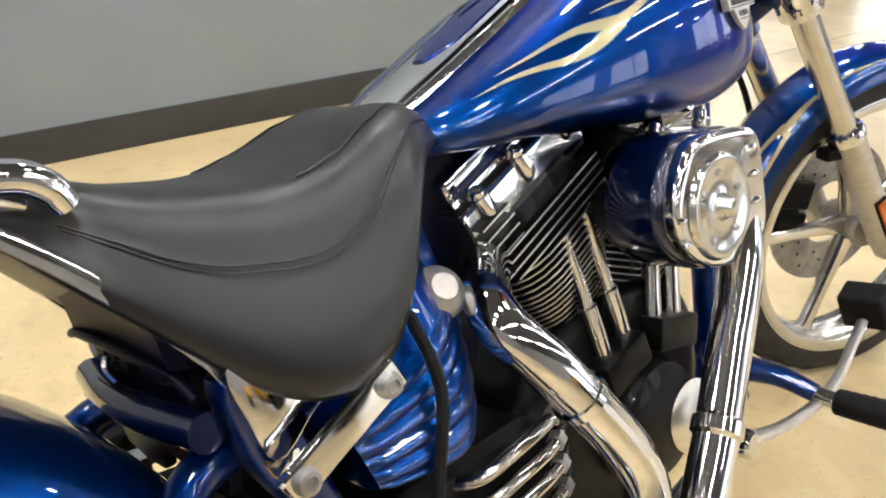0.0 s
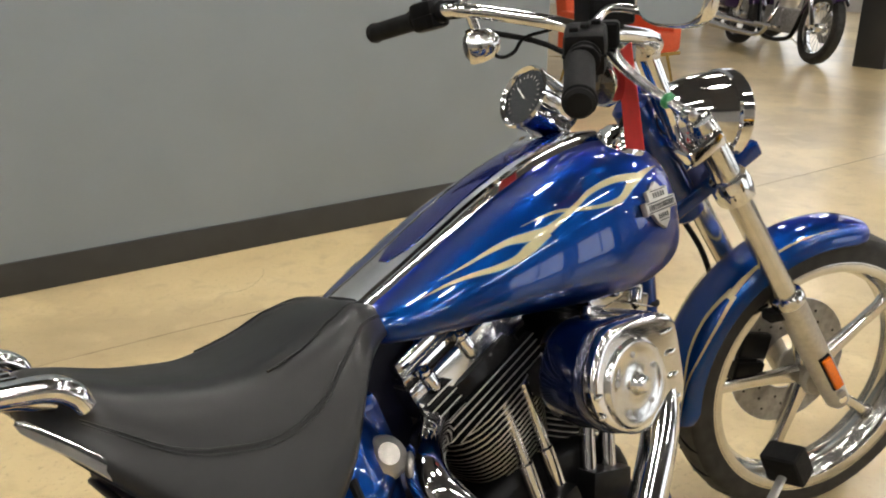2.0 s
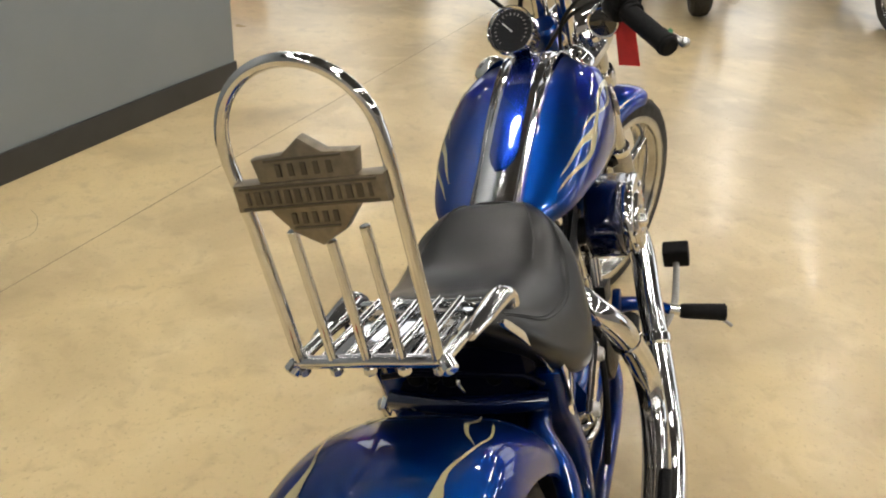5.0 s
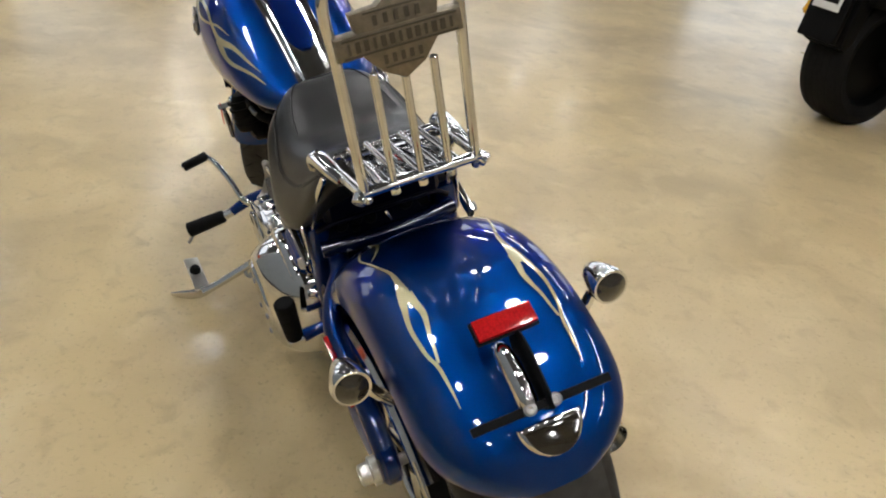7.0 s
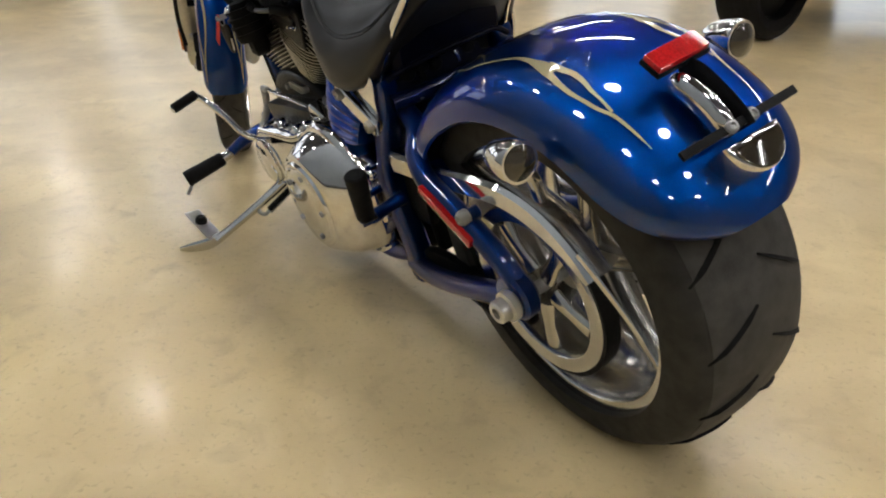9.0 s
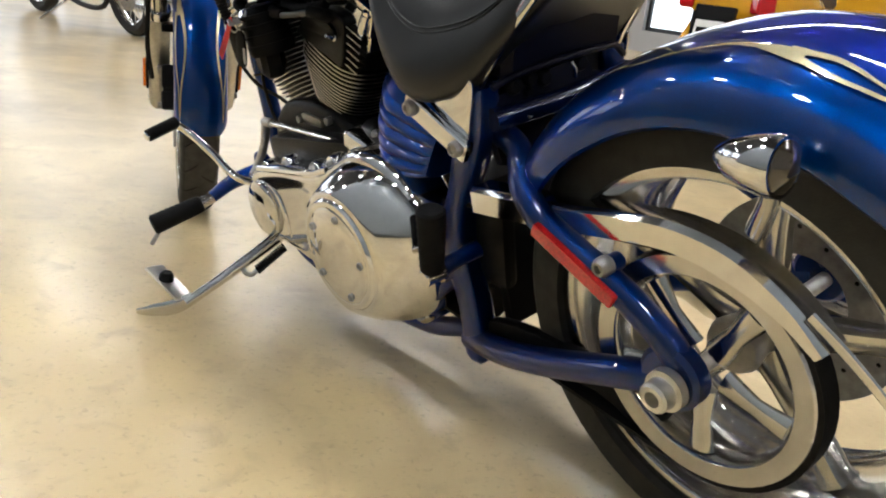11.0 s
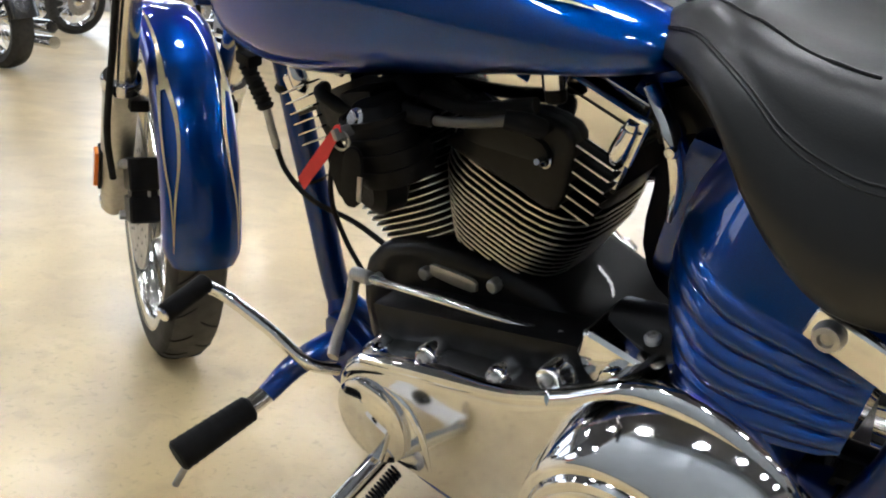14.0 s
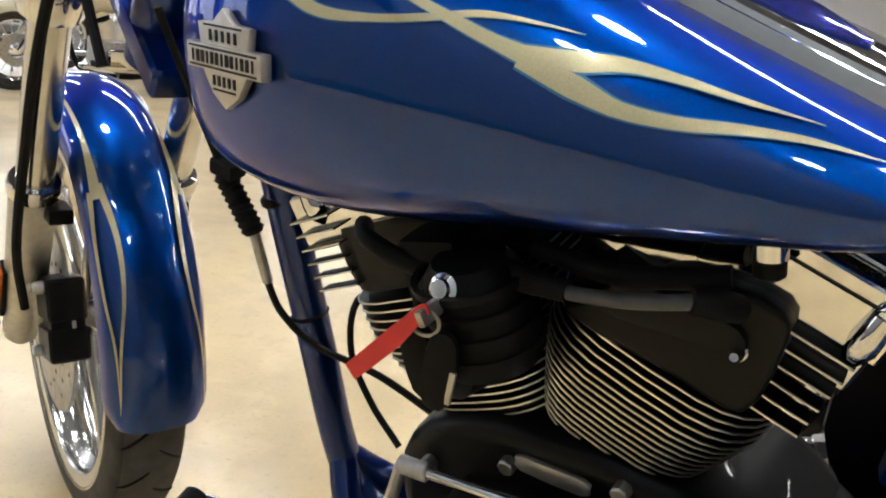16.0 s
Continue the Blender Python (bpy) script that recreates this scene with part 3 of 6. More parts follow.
# flames: tapering ribbons laid on the tank's skin
def flame(pts, widths, surface, parent, lift=0.0012, material=None, label="", name="flame"):
    """A painted ribbon through (x, angle) places of a skin; widths in degrees of the skin's angle and, scaled, along x."""
    line = spline([(a, b, 0) for a, b in pts], 6)
    bm = bmesh.new()
    n = len(line)
    rows = []
    for i, p in enumerate(line):
        d = (line[min(i + 1, n - 1)] - line[max(i - 1, 0)])
        d = Vector((d.x * 400, d.y, 0)).normalized()
        side = Vector((-d.y / 400, d.x, 0))
        f = i / (n - 1) * (len(widths) - 1)
        k = min(int(f), len(widths) - 2)
        w = widths[k] + (widths[k + 1] - widths[k]) * (f - k)
        rows.append([bm.verts.new(surface(p.x + side.x * w * q, p.y + side.y * w * q, lift)) for q in (-1, -0.33, 0.33, 1)])
    for a, b in zip(rows, rows[1:]):
        for j in range(3):
            bm.faces.new((a[j], a[j + 1], b[j + 1], b[j]))
    return part(name, bm, material or FLAME, parent, label)


for s in (1, -1):
    def on_tank(x, ang, lift, s=s):
        return tank_point(x, s * ang, lift)
    o = 2 if s > 0 else 9
    for pts, widths, lift in (
            ([(1.175, 44), (1.10, 50), (1.056, 57.5), (1.012, 56), (0.972, 50.5), (0.936, 43), (0.88, 37)], [0.4, 3.2, 1.9, 1.2, 1.2, 1.2, 0.2], 0.0012),
            ([(1.11, 48), (1.06, 43.8), (1.008, 43.6), (0.976, 47), (0.928, 51.5), (0.885, 53.5)], [2.6, 2.3, 1.9, 1.7, 2.5, 4.6], 0.0014),
            ([(0.91, 52.5), (0.88, 48.5), (0.852, 42), (0.82, 38), (0.788, 35.5), (0.748, 31)], [3.0, 3.8, 2.8, 2.1, 1.5, 0.2], 0.0016),
            ([(0.91, 54), (0.876, 57.5), (0.848, 60), (0.816, 57), (0.784, 49.5), (0.748, 42), (0.712, 39)], [3.6, 4.6, 3.3, 2.8, 2.3, 1.7, 0.2], 0.0018)):
        flame([(x, a + o) for x, a in pts], [w * 1.25 for w in widths], on_tank, tank, lift - 0.0003, FLAMEEDGE, "blue-grey pinstripe round the flame", "flame_outline")
        flame([(x, a + o) for x, a in pts], widths, on_tank, tank, lift, label="tan painted flame lick")



# tank badges: a plain shield crossed by a bar
def badge(parent, m, w, h, t, material, label, back=None):
    sh = [(-0.5 * w, 0.34 * h), (-0.2 * w, 0.36 * h), (0, 0.5 * h), (0.2 * w, 0.36 * h), (0.5 * w, 0.34 * h), (0.46 * w, 0.1 * h), (0.42 * w, -0.15 * h), (0.25 * w, -0.36 * h), (0, -0.5 * h), (-0.25 * w, -0.36 * h), (-0.42 * w, -0.15 * h), (-0.46 * w, 0.1 * h)]
    b = part("badge", plate(sh, t, t * 0.25, m), material, parent, label)
    part("badge_bar", plate([(-0.72 * w, 0.13 * h), (0.72 * w, 0.13 * h), (0.72 * w, -0.13 * h), (-0.72 * w, -0.13 * h)], t * 1.4, t * 0.25, m), material, b)
    dark = back or STEEL
    for q in (0.32, -0.31):
        ww = w * (0.36 if q > 0 else 0.22)
        for sgn in (1, -1):
            part("badge_line", block(ww * 2, t * 0.16, h * 0.02, 0, m @ pose(0, sgn * t * 0.52, q * h)), dark, b)
    for sgn in (1, -1):
        for q in (0.095, -0.095):
            part("badge_line", block(w * 1.3, t * 0.16, h * 0.022, 0, m @ pose(0, sgn * t * 0.72, q * h)), dark, b)
        for k in range(13):
            part("badge_line", block(w * (0.055 if k % 3 else 0.03), t * 0.16, h * 0.12, 0, m @ pose(w * (-0.58 + 1.16 * k / 12), sgn * t * 0.72, 0)), dark, b)
        for k in range(5):
            part("badge_line", block(w * 0.045, t * 0.16, h * 0.11, 0, m @ pose(w * (-0.24 + 0.12 * k), sgn * t * 0.52, 0.225 * h)), dark, b)
            part("badge_line", block(w * 0.045, t * 0.16, h * 0.10, 0, m @ pose(w * (-0.2 + 0.10 * k), sgn * t * 0.52, -0.22 * h)), dark, b)
    return b


for s in (1, -1):
    ba = min(range(55, 100), key=lambda a: abs(tank_point(1.138, a).z - 0.795))
    p0, px1, pz1 = tank_point(1.138, s * ba), tank_point(1.163, s * ba), tank_point(1.138, s * (ba - 6))
    ex = (px1 - p0).normalized()
    ez = (pz1 - p0).normalized()
    ey = ez.cross(ex).normalized()
    ez = ex.cross(ey)
    rot = Matrix((ex, ey, ez)).transposed().to_4x4()
    badge(tank, Matrix.Translation(p0 + ey * (0.003 if ey.y * s > 0 else -0.003)) @ rot, 0.066, 0.072, 0.007, SATIN, "plain metal tank badge in shield form", BLACK)

# console on the tank with caps
bm = bmesh.new()
rings = []
for k in range(22):
    x = 0.672 + (1.16 - 0.672) * k / 21
    w = 0.056 - 0.008 * math.cos(k / 21 * math.pi * 0.9)
    t0 = tank_point(x, 0).z
    half = ((1.06, -0.018), (1.0, 0.006), (0.965, 0.0105), (0.90, 0.0105), (0.86, 0.006), (0.80, 0.006), (0.74, 0.0125), (0.62, 0.015), (0.0, 0.0158))
    rings.append([Vector((x, -w * u, t0 + v)) for u, v in half] + [Vector((x, w * u, t0 + v)) for u, v in half[-2::-1]] + [Vector((x, 0, t0 - 0.022))])
skin(bm, rings)
console = part("console", bm, CHROME, tank, "chromed centre console on the tank")
bm = bmesh.new()
rings = []
for k in range(20):
    f = k / 19
    x = 0.745 + 0.375 * f
    w = 0.031 * min(1, (f * 8 + 0.12) ** 0.5, ((1 - f) * 12 + 0.15) ** 0.5)
    t0 = tank_point(x, 0).z + 0.0142
    rings.append([Vector((x, y, z)) for y, z in ((-w, t0 - 0.003), (-w * 0.9, t0 + 0.003), (0, t0 + 0.0055), (w * 0.9, t0 + 0.003), (w, t0 - 0.003))])
skin(bm, rings)
part("console_inlay", bm, INDIGO, tank, "blue painted console inlay")
for s in (1, -1):
    p = tank_point(1.155, s * 24)
    nrm_ = (p - Vector((1.10, 0, 0.78))).normalized()
    part("filler_cap", lathe([(0, 0.022), (0.012, 0.021), (0.028, 0.016), (0.036, 0.008), (0.038, 0.0), (0.041, -0.004), (0.041, -0.012), (0, -0.012)], 28, m=along(p, p + nrm_)), CHROME, tank, "chromed fuel filler cap")

# ---- engine ----
CR = Vector((0.948, 0, 0.325))


def cylinder(sgn, name):
    """One cylinder of the V: fins, head and rocker box."""
    ax = Vector((math.sin(radians(22.5)) * sgn, 0, math.cos(radians(22.5))))
    ex = Vector((ax.z, 0, -ax.x))
    fr = Matrix((ex, Vector((0, 1, 0)), ax)).transposed().to_4x4()
    M = Matrix.Translation(CR) @ fr

    def slab(z, sx, sy, t, bev):
        out = []
        for k in range(28):
            a = 2 * math.pi * k / 28
            c, q = math.cos(a), math.sin(a)
            out.append((sx * math.copysign(abs(c) ** 0.62, c), sy * math.copysign(abs(q) ** 0.62, q)))
        bm = bmesh.new()
        skin(bm, [[M @ Vector((x * f, y * f, z + dz)) for x, y in out] for f, dz in ((0.97, 0), (1.0, t * 0.3), (1.0, t * 0.7), (0.97, t))])
        return bm
    core = part(name, slab(0.11, 0.066, 0.066, 0.26, 0), BLACK, bike, "black engine cylinder with bare metal fin edges")
    for k in range(17):
        z = 0.134 + k * 0.0088
        grow = 0.064 + 0.033 * min(1.0, k / 12) ** 0.8
        fin = part("fin", slab(z, grow, grow * 0.98, 0.0030, 0), BLACK, core)
        # bare machined rim on the outer edge
        edge = bmesh.new()
        ring_o = []
        for q in range(28):
            a = 2 * math.pi * q / 28
            c, s_ = math.cos(a), math.sin(a)
            ring_o.append(Vector((grow * math.copysign(abs(c) ** 0.62, c), grow * 0.98 * math.copysign(abs(s_) ** 0.62, s_), z + 0.0015)))
        rings = [[M @ (p * 1.0 + Vector((p.x * u / grow, p.y * u / grow, v))) for u, v in ((-0.001, -0.0008), (0.0006, -0.0008), (0.0006, 0.0008), (-0.001, 0.0008))] for p in ring_o]
        skin(edge, rings, closed=True)
        part("fin_edge", edge, ALU, core, "bare machined fin edge")
    hd = part("cylinder_head", slab(0.284, 0.099, 0.088, 0.062, 0), BLACK, core)
    for k in range(6):
        z = 0.296 + k * 0.0135
        for s in (-1, 1):
            b = block(0.050, 0.014, 0.0020, 0.0006, M @ pose(sgn * 0.080, s * 0.084, z))
            part("head_fin", b, BLACK, core)
            part("fin_edge", block(0.049, 0.0016, 0.0014, 0.0003, M @ pose(sgn * 0.080, s * 0.0915, z)), ALU, core)
    part("rocker_box", block(0.214, 0.158, 0.050, 0.007, M @ pose(0.004 * sgn, 0, 0.360), seg=3), CHROME, core, "chromed rocker box")
    part("rocker_spacer", block(0.202, 0.128, 0.014, 0.004, M @ pose(0.004 * sgn, 0, 0.391), seg=2), CHROME, core)
    part("rocker_lid", block(0.190, 0.108, 0.024, 0.011, M @ pose(0.004 * sgn, 0, 0.406), seg=4), CHROME, core, "chromed rocker box lid")
    part("rocker_gasket", block(0.206, 0.134, 0.004, 0.001, M @ pose(0.004 * sgn, 0, 0.386)), BLACK, core)
    part("rocker_gasket", block(0.210, 0.154, 0.006, 0.001, M @ pose(0.004 * sgn, 0, 0.334)), BLACK, core)
    for k in range(4):
        part("head_fin", block(0.190, 0.016, 0.0024, 0.0007, M @ pose(0, -0.086, 0.287 + k * 0.0115)), BLACK, core)
        part("fin_edge", block(0.188, 0.0018, 0.0016, 0.0004, M @ pose(0, -0.0945, 0.287 + k * 0.0115)), ALU, core)
    for s in ((-1,) if sgn < 0 else (-1, 1)):
        for x in (-0.077 * sgn, 0.003, 0.077 * sgn):
            bs = part("rocker_boss", tube([M @ Vector((-x, s * 0.070, 0.354)), M @ Vector((-x, s * 0.078, 0.368)), M @ Vector((-x, s * 0.076, 0.388))], [0.006, 0.012, 0.012], 12, 3), CHROME, core)
            part("rocker_bolt", bolt_head(M @ Vector((-x, s * 0.074, 0.388)), M.to_3x3() @ Vector((0, s * 0.5, 1)), 0.0105, 0.012), CHROME, core)
    if sgn < 0:
        side = part("rocker_side", block(0.128, 0.010, 0.050, 0.004, M @ pose(-0.050, 0.078, 0.392), seg=3), CHROME, core, "flat chromed side of the rocker box")
        part("rocker_joint", block(0.122, 0.002, 0.0016, 0, M @ pose(-0.050, 0.0835, 0.405)), BLACK, side)
        part("rocker_boss", tube([M @ Vector((-0.100, 0.078, 0.360)), M @ Vector((-0.100, 0.086, 0.378)), M @ Vector((-0.100, 0.083, 0.402))], [0.006, 0.010, 0.009], 12, 3), CHROME, side)
        part("rocker_bolt", bolt_head(M @ Vector((-0.100, 0.081, 0.402)), M.to_3x3() @ Vector((0, 0.3, 1)), 0.008, 0.010), CHROME, side)
        cover = [(0.074, 0.278), (0.052, 0.312), (0.008, 0.362), (-0.050, 0.376), (-0.066, 0.346), (-0.068, 0.290), (-0.02, 0.284)]
        part("head_casting", plate(cover, 0.030, 0.006, M @ pose(0, 0.083, 0), n=3, seg=3), BLACK, core, "black cast cylinder head side")
        part("head_casting", plate([(0.050, 0.330), (0.010, 0.348), (-0.034, 0.352), (-0.044, 0.336), (0.0, 0.318), (0.048, 0.304)], 0.012, 0.004, M @ pose(0, 0.099, 0), n=3, seg=2), BLACK, core)
    return core, M


rear_cyl, MR = cylinder(-1, "rear_cylinder")
front_cyl, MF = cylinder(1, "front_cylinder")


# crankcase, gearbox and covers
case = part("crankcase", plate([(0.72, 0.40), (0.80, 0.455), (0.915, 0.475), (1.03, 0.455), (1.09, 0.39), (1.08, 0.27), (1.0, 0.20), (0.85, 0.17), (0.74, 0.20), (0.70, 0.30)], 0.17, 0.02, pose(0, 0.0, 0), n=3, seg=3), BLACK, bike, "black crankcase")
part("gearbox", block(0.24, 0.20, 0.20, 0.03, pose(0.62, 0, 0.30), seg=3), BLACK, bike, "black gearbox housing")
part("crankcase_plate", plate([(0.893, 0.448), (0.950, 0.450), (0.957, 0.443), (0.952, 0.434), (0.895, 0.431), (0.888, 0.439)], 0.006, 0.002, pose(0, 0.087, 0), n=2), SATIN, bike, "bare metal number pad on the crankcase")
for x, z, y in ((0.964, 0.435, 0.088), (0.86, 0.452, 0.088), (1.05, 0.40, 0.088), (0.80, 0.40, 0.088), (0.88, 0.37, 0.088)):
    part("case_bolt", rod((x, y - 0.01, z), (x, y + 0.008, z), 0.008, 8), STEEL, bike)

# chromed primary cover with clutch dome
prim = [(1.005, 0.352), (1.035, 0.305), (1.028, 0.262), (0.98, 0.228), (0.88, 0.216), (0.77, 0.205), (0.66, 0.190), (0.57, 0.192), (0.495, 0.25), (0.468, 0.34), (0.485, 0.43), (0.55, 0.475), (0.63, 0.478), (0.70, 0.44), (0.78, 0.405), (0.90, 0.385)]
pc = part("primary_cover", plate(prim, 0.085, 0.020, pose(0, 0.150, 0), n=4, seg=4), CHROME, bike, "long chromed primary drive cover")
DR = Vector((0.611, 0.0, 0.325))
rings = []
for y, k, grow in ((0.120, 0.0, 1.0), (0.168, 0.0, 1.0), (0.182, 0.05, 0.995), (0.205, 0.22, 0.99), (0.226, 0.55, 1.0), (0.240, 0.85, 1.0), (0.247, 1.0, 0.99), (0.249, 1.0, 0.93)):
    ring = []
    for q in range(64):
        a = 2 * math.pi * q / 64
        ca, sa = math.cos(a), math.sin(a)
        out = Vector((0.586 + 0.132 * math.copysign(abs(ca) ** 0.8, ca), y, 0.331 + (0.140 if sa > 0 else 0.132) * math.copysign(abs(sa) ** 0.85, sa)))
        disc_p = Vector((DR.x + 0.106 * ca, y, DR.z + 0.106 * sa))
        ring.append(Vector((DR.x, y, DR.z)) + (out.lerp(disc_p, k) - Vector((DR.x, y, DR.z))) * grow)
    rings.append(ring)
bm = bmesh.new()
skin(bm, rings)
part("clutch_dome", bm, CHROME, pc, "domed chrome clutch cover")
DC = Vector((0.611, 0.242, 0.325))
derby = part("derby_cover", lathe([(0, 0.0165), (0.05, 0.0160), (0.078, 0.0145), (0.0815, 0.0125), (0.085, 0.0140), (0.091, 0.0125), (0.096, 0.006), (0.0965, -0.01), (0, -0.01)], 64, m=Matrix.Translation(DC)), CHROME, pc, "round chromed derby cover")
for k in range(5):
    a = radians(90 + 72 * k + 12)
    part("cover_bolt", bolt_head(DC + Vector((0.070 * math.cos(a), 0.015, 0.070 * math.sin(a))), (0, 1, 0), 0.0065, 0.004), STEEL, pc)
front_boss = part("front_boss", lathe([(0, 0.009), (0.048, 0.008), (0.056, 0.003), (0.058, -0.01), (0, -0.01)], 40, m=Matrix.Translation((0.972, 0.195, 0.280))), CHROME, pc)
part("cover_rib", tube([(0.945, 0.192, 0.338), (0.912, 0.193, 0.325), (0.893, 0.193, 0.290), (0.885, 0.192, 0.245)], [0.003, 0.006, 0.006, 0.003], 10, 6, flat=0.6, up=(0, 1, 0)), CHROME, pc)
part("cover_rib", tube([(0.985, 0.186, 0.356), (0.88, 0.188, 0.378), (0.78, 0.188, 0.398), (0.72, 0.188, 0.420)], 0.008, 10, 6, flat=0.6, up=(0, 1, 0)), CHROME, pc)
for x, z in ((0.99, 0.352), (0.90, 0.384), (0.80, 0.398), (0.735, 0.425), (0.665, 0.452), (0.556, 0.452), (0.475, 0.40), (0.462, 0.31), (0.52, 0.212), (0.72, 0.203), (0.86, 0.222), (0.97, 0.234)):
    part("cover_boss", tube([(x, 0.11, z), (x, 0.160, z), (x, 0.170, z)], [0.016, 0.015, 0.012], 14, 2), CHROME, pc)
    part("cover_bolt", bolt_head((x, 0.170, z), (0, 1, 0), 0.0075, 0.006), STEEL, pc)
part("primary_inner", block(0.30, 0.06, 0.05, 0.012, pose(0.86, 0.11, 0.405, 0, 10)), BLACK, bike, "black inner primary housing")
part("starter", rod((0.70, 0.10, 0.46), (0.60, 0.10, 0.47), 0.035, 20), BLACK, bike)

# oil tank with pressed ribs on both sides
for s in (1, -1):
    def oil_skin(u, v, lift=0.0, s=s):
        """u from front to rear, v from bottom to top."""
        xf, xr = 0.600 + 0.055 * math.sin(math.pi * (0.18 + 0.70 * v)), 0.470 - 0.025 * v
        zf, zr = 0.449 + 0.215 * v, 0.462 + 0.125 * v
        x = xf + (xr - xf) * u
        z = zf + (zr - zf) * u - 0.010 * math.sin(math.pi * u) * (1 - v)
        y = 0.070 + 0.102 * math.sin(math.pi / 2 * min(1.0, 0.10 + u / 0.55)) ** 0.65 - 0.050 * v ** 1.4
        y -= 0.030 * max(0.0, 1 - v / 0.10) ** 2
        q = v / (0.66 - 0.06 * u) * 6.0
        rib = 0.0 if q > 6 else 0.0062 * abs(math.sin(math.pi * q)) ** 0.75 * min(1, 9 * u + 0.1, 14 * (1 - u))
        return Vector((x, s * (y + rib + lift), z))
    bm = bmesh.new()
    NU, NV = 30, 110
    vs = [[bm.verts.new(oil_skin(i / NU, j / NV)) for j in range(NV + 1)] for i in range(NU + 1)]
    for i in range(NU):
        for j in range(NV):
            bm.faces.new((vs[i][j], vs[i + 1][j], vs[i + 1][j + 1], vs[i][j + 1]))
    inner = [[bm.verts.new(Vector((v.co.x, s * 0.04, v.co.z))) for v in row] for row in (vs[0], vs[-1])]
    for a, b in ((vs[0], inner[0]), (vs[-1], inner[1])):
        for j in range(NV):
            bm.faces.new((a[j], a[j + 1], b[j + 1], b[j]))
    for j in (0, NV):
        bm.faces.new([row[j] for row in vs] + [inner[1][j], inner[0][j]])
    part("oil_tank", bm, BLUE, bike, "ribbed metallic blue oil tank")
oil_cap = part("oil_cap", lathe([(0, 0.020), (0.012, 0.020), (0.015, 0.016), (0.020, 0.014), (0.024, 0.008), (0.024, -0.016), (0.018, -0.02), (0, -0.02)], 28, m=along((0.626, -0.100, 0.583), (0.616, -0.182, 0.638)) @ Matrix.Scale(1.18, 4)), SATIN, bike, "bare aluminium oil filler cap")
part("frame_rail", tube([(0.72, 0.0, 0.70), (0.60, 0.0, 0.66), (0.45, 0, 0.62)], 0.03, 12, 5), FRAMEBLUE, bike)
part("oil_tank_front", block(0.05, 0.13, 0.15, 0.022, pose(0.650, 0, 0.580, 0, -14), seg=4), FRAMEBLUE, bike, "dark blue front of the oil tank")
# added dark plate: fills the gap behind the engine where floor showed through
part("gap_filler", plate([(0.625, 0.715), (0.745, 0.700), (0.722, 0.60), (0.735, 0.50), (0.70, 0.44), (0.62, 0.46), (0.615, 0.60)], 0.034, 0.008, pose(0, -0.02, 0), n=3, seg=2), MIDNIGHT, bike, "dark filler plate added to close the gap behind the engine")
part("under_tank_frame", block(0.10, 0.07, 0.06, 0.02, pose(0.68, 0, 0.665, 0, 18), seg=3), BLACK, bike)
for s in (1,):
    part("engine_mount", tube([(0.700, 0.05 * s, 0.690), (0.672, 0.06 * s, 0.655), (0.662, 0.062 * s, 0.610), (0.668, 0.055 * s, 0.570)], [0.010, 0.013, 0.012, 0.010], 12, 5, flat=0.6), CHROME, bike, "chromed engine mount bracket")
    part("mount_bolt", bolt_head((0.668, 0.068 * s, 0.640), (0, s, 0), 0.007, 0.006), CHROME, bike)

# frame plates, struts and side plates
for s in (1, -1):
    y = 0.128 * s
    part("frame_plate", plate([(0.405, 0.600), (0.432, 0.520), (0.452, 0.45), (0.476, 0.39), (0.470, 0.32), (0.450, 0.25), (0.440, 0.165), (0.396, 0.168), (0.408, 0.26), (0.428, 0.34), (0.424, 0.42), (0.398, 0.48), (0.372, 0.54), (0.366, 0.61)], 0.045, 0.014, pose(0, y, 0), n=3, seg=3), FRAMEBLUE, bike, "blue painted frame plate")
    side = [(0.245, 0.766), (0.291, 0.716), (0.335, 0.660), (0.370, 0.605), (0.380, 0.535), (0.395, 0.512), (0.41, 0.52), (0.43, 0.555), (0.505, 0.595), (0.47, 0.60), (0.405, 0.625), (0.350, 0.670), (0.303, 0.725), (0.252, 0.775)]
    tilt = Matrix(((1, 0, 0, 0), (0, 1, -0.13 * s, 0.216 * s), (0, 0, 1, 0), (0, 0, 0, 1)))
    part("side_plate", plate(side, 0.008, 0.003, tilt, n=3), CHROME, bike, "chromed side plate under the seat")
    tri = [(0.458, 0.580), (0.432, 0.596), (0.405, 0.610), (0.372, 0.628), (0.366, 0.612), (0.374, 0.580), (0.382, 0.545), (0.398, 0.536), (0.425, 0.556)]
    part("side_gusset", plate(tri, 0.005, 0.0015, pose(0, 0.1545 * s, 0), n=2), CHROME, bike, "chromed triangular plate beside the strut")
    y = 0.163 if s > 0 else -0.180
    a, b = Vector((0.488, y, 0.571 - 0.006 * (s < 0))), Vector((0.394, y, 0.531 - 0.006 * (s < 0)))
    st = part("strut", block(0.030, (b - a).length + 0.034, 0.012, 0.005, along((a + b) / 2, b) @ pose(0, 0, 0, 0, 90), seg=3), CHROME, bike, "chromed strut with two bolts")
    for p in (a, b):
        part("strut_bolt", lathe([(0, 0.006), (0.005, 0.006), (0.006, 0.009), (0.010, 0.008), (0.012, 0.002), (0.012, -0.004), (0, -0.004)], 20, m=along(p + Vector((0, 0.006 * s, 0)), p + Vector((0, s, 0)))), STEEL, st)
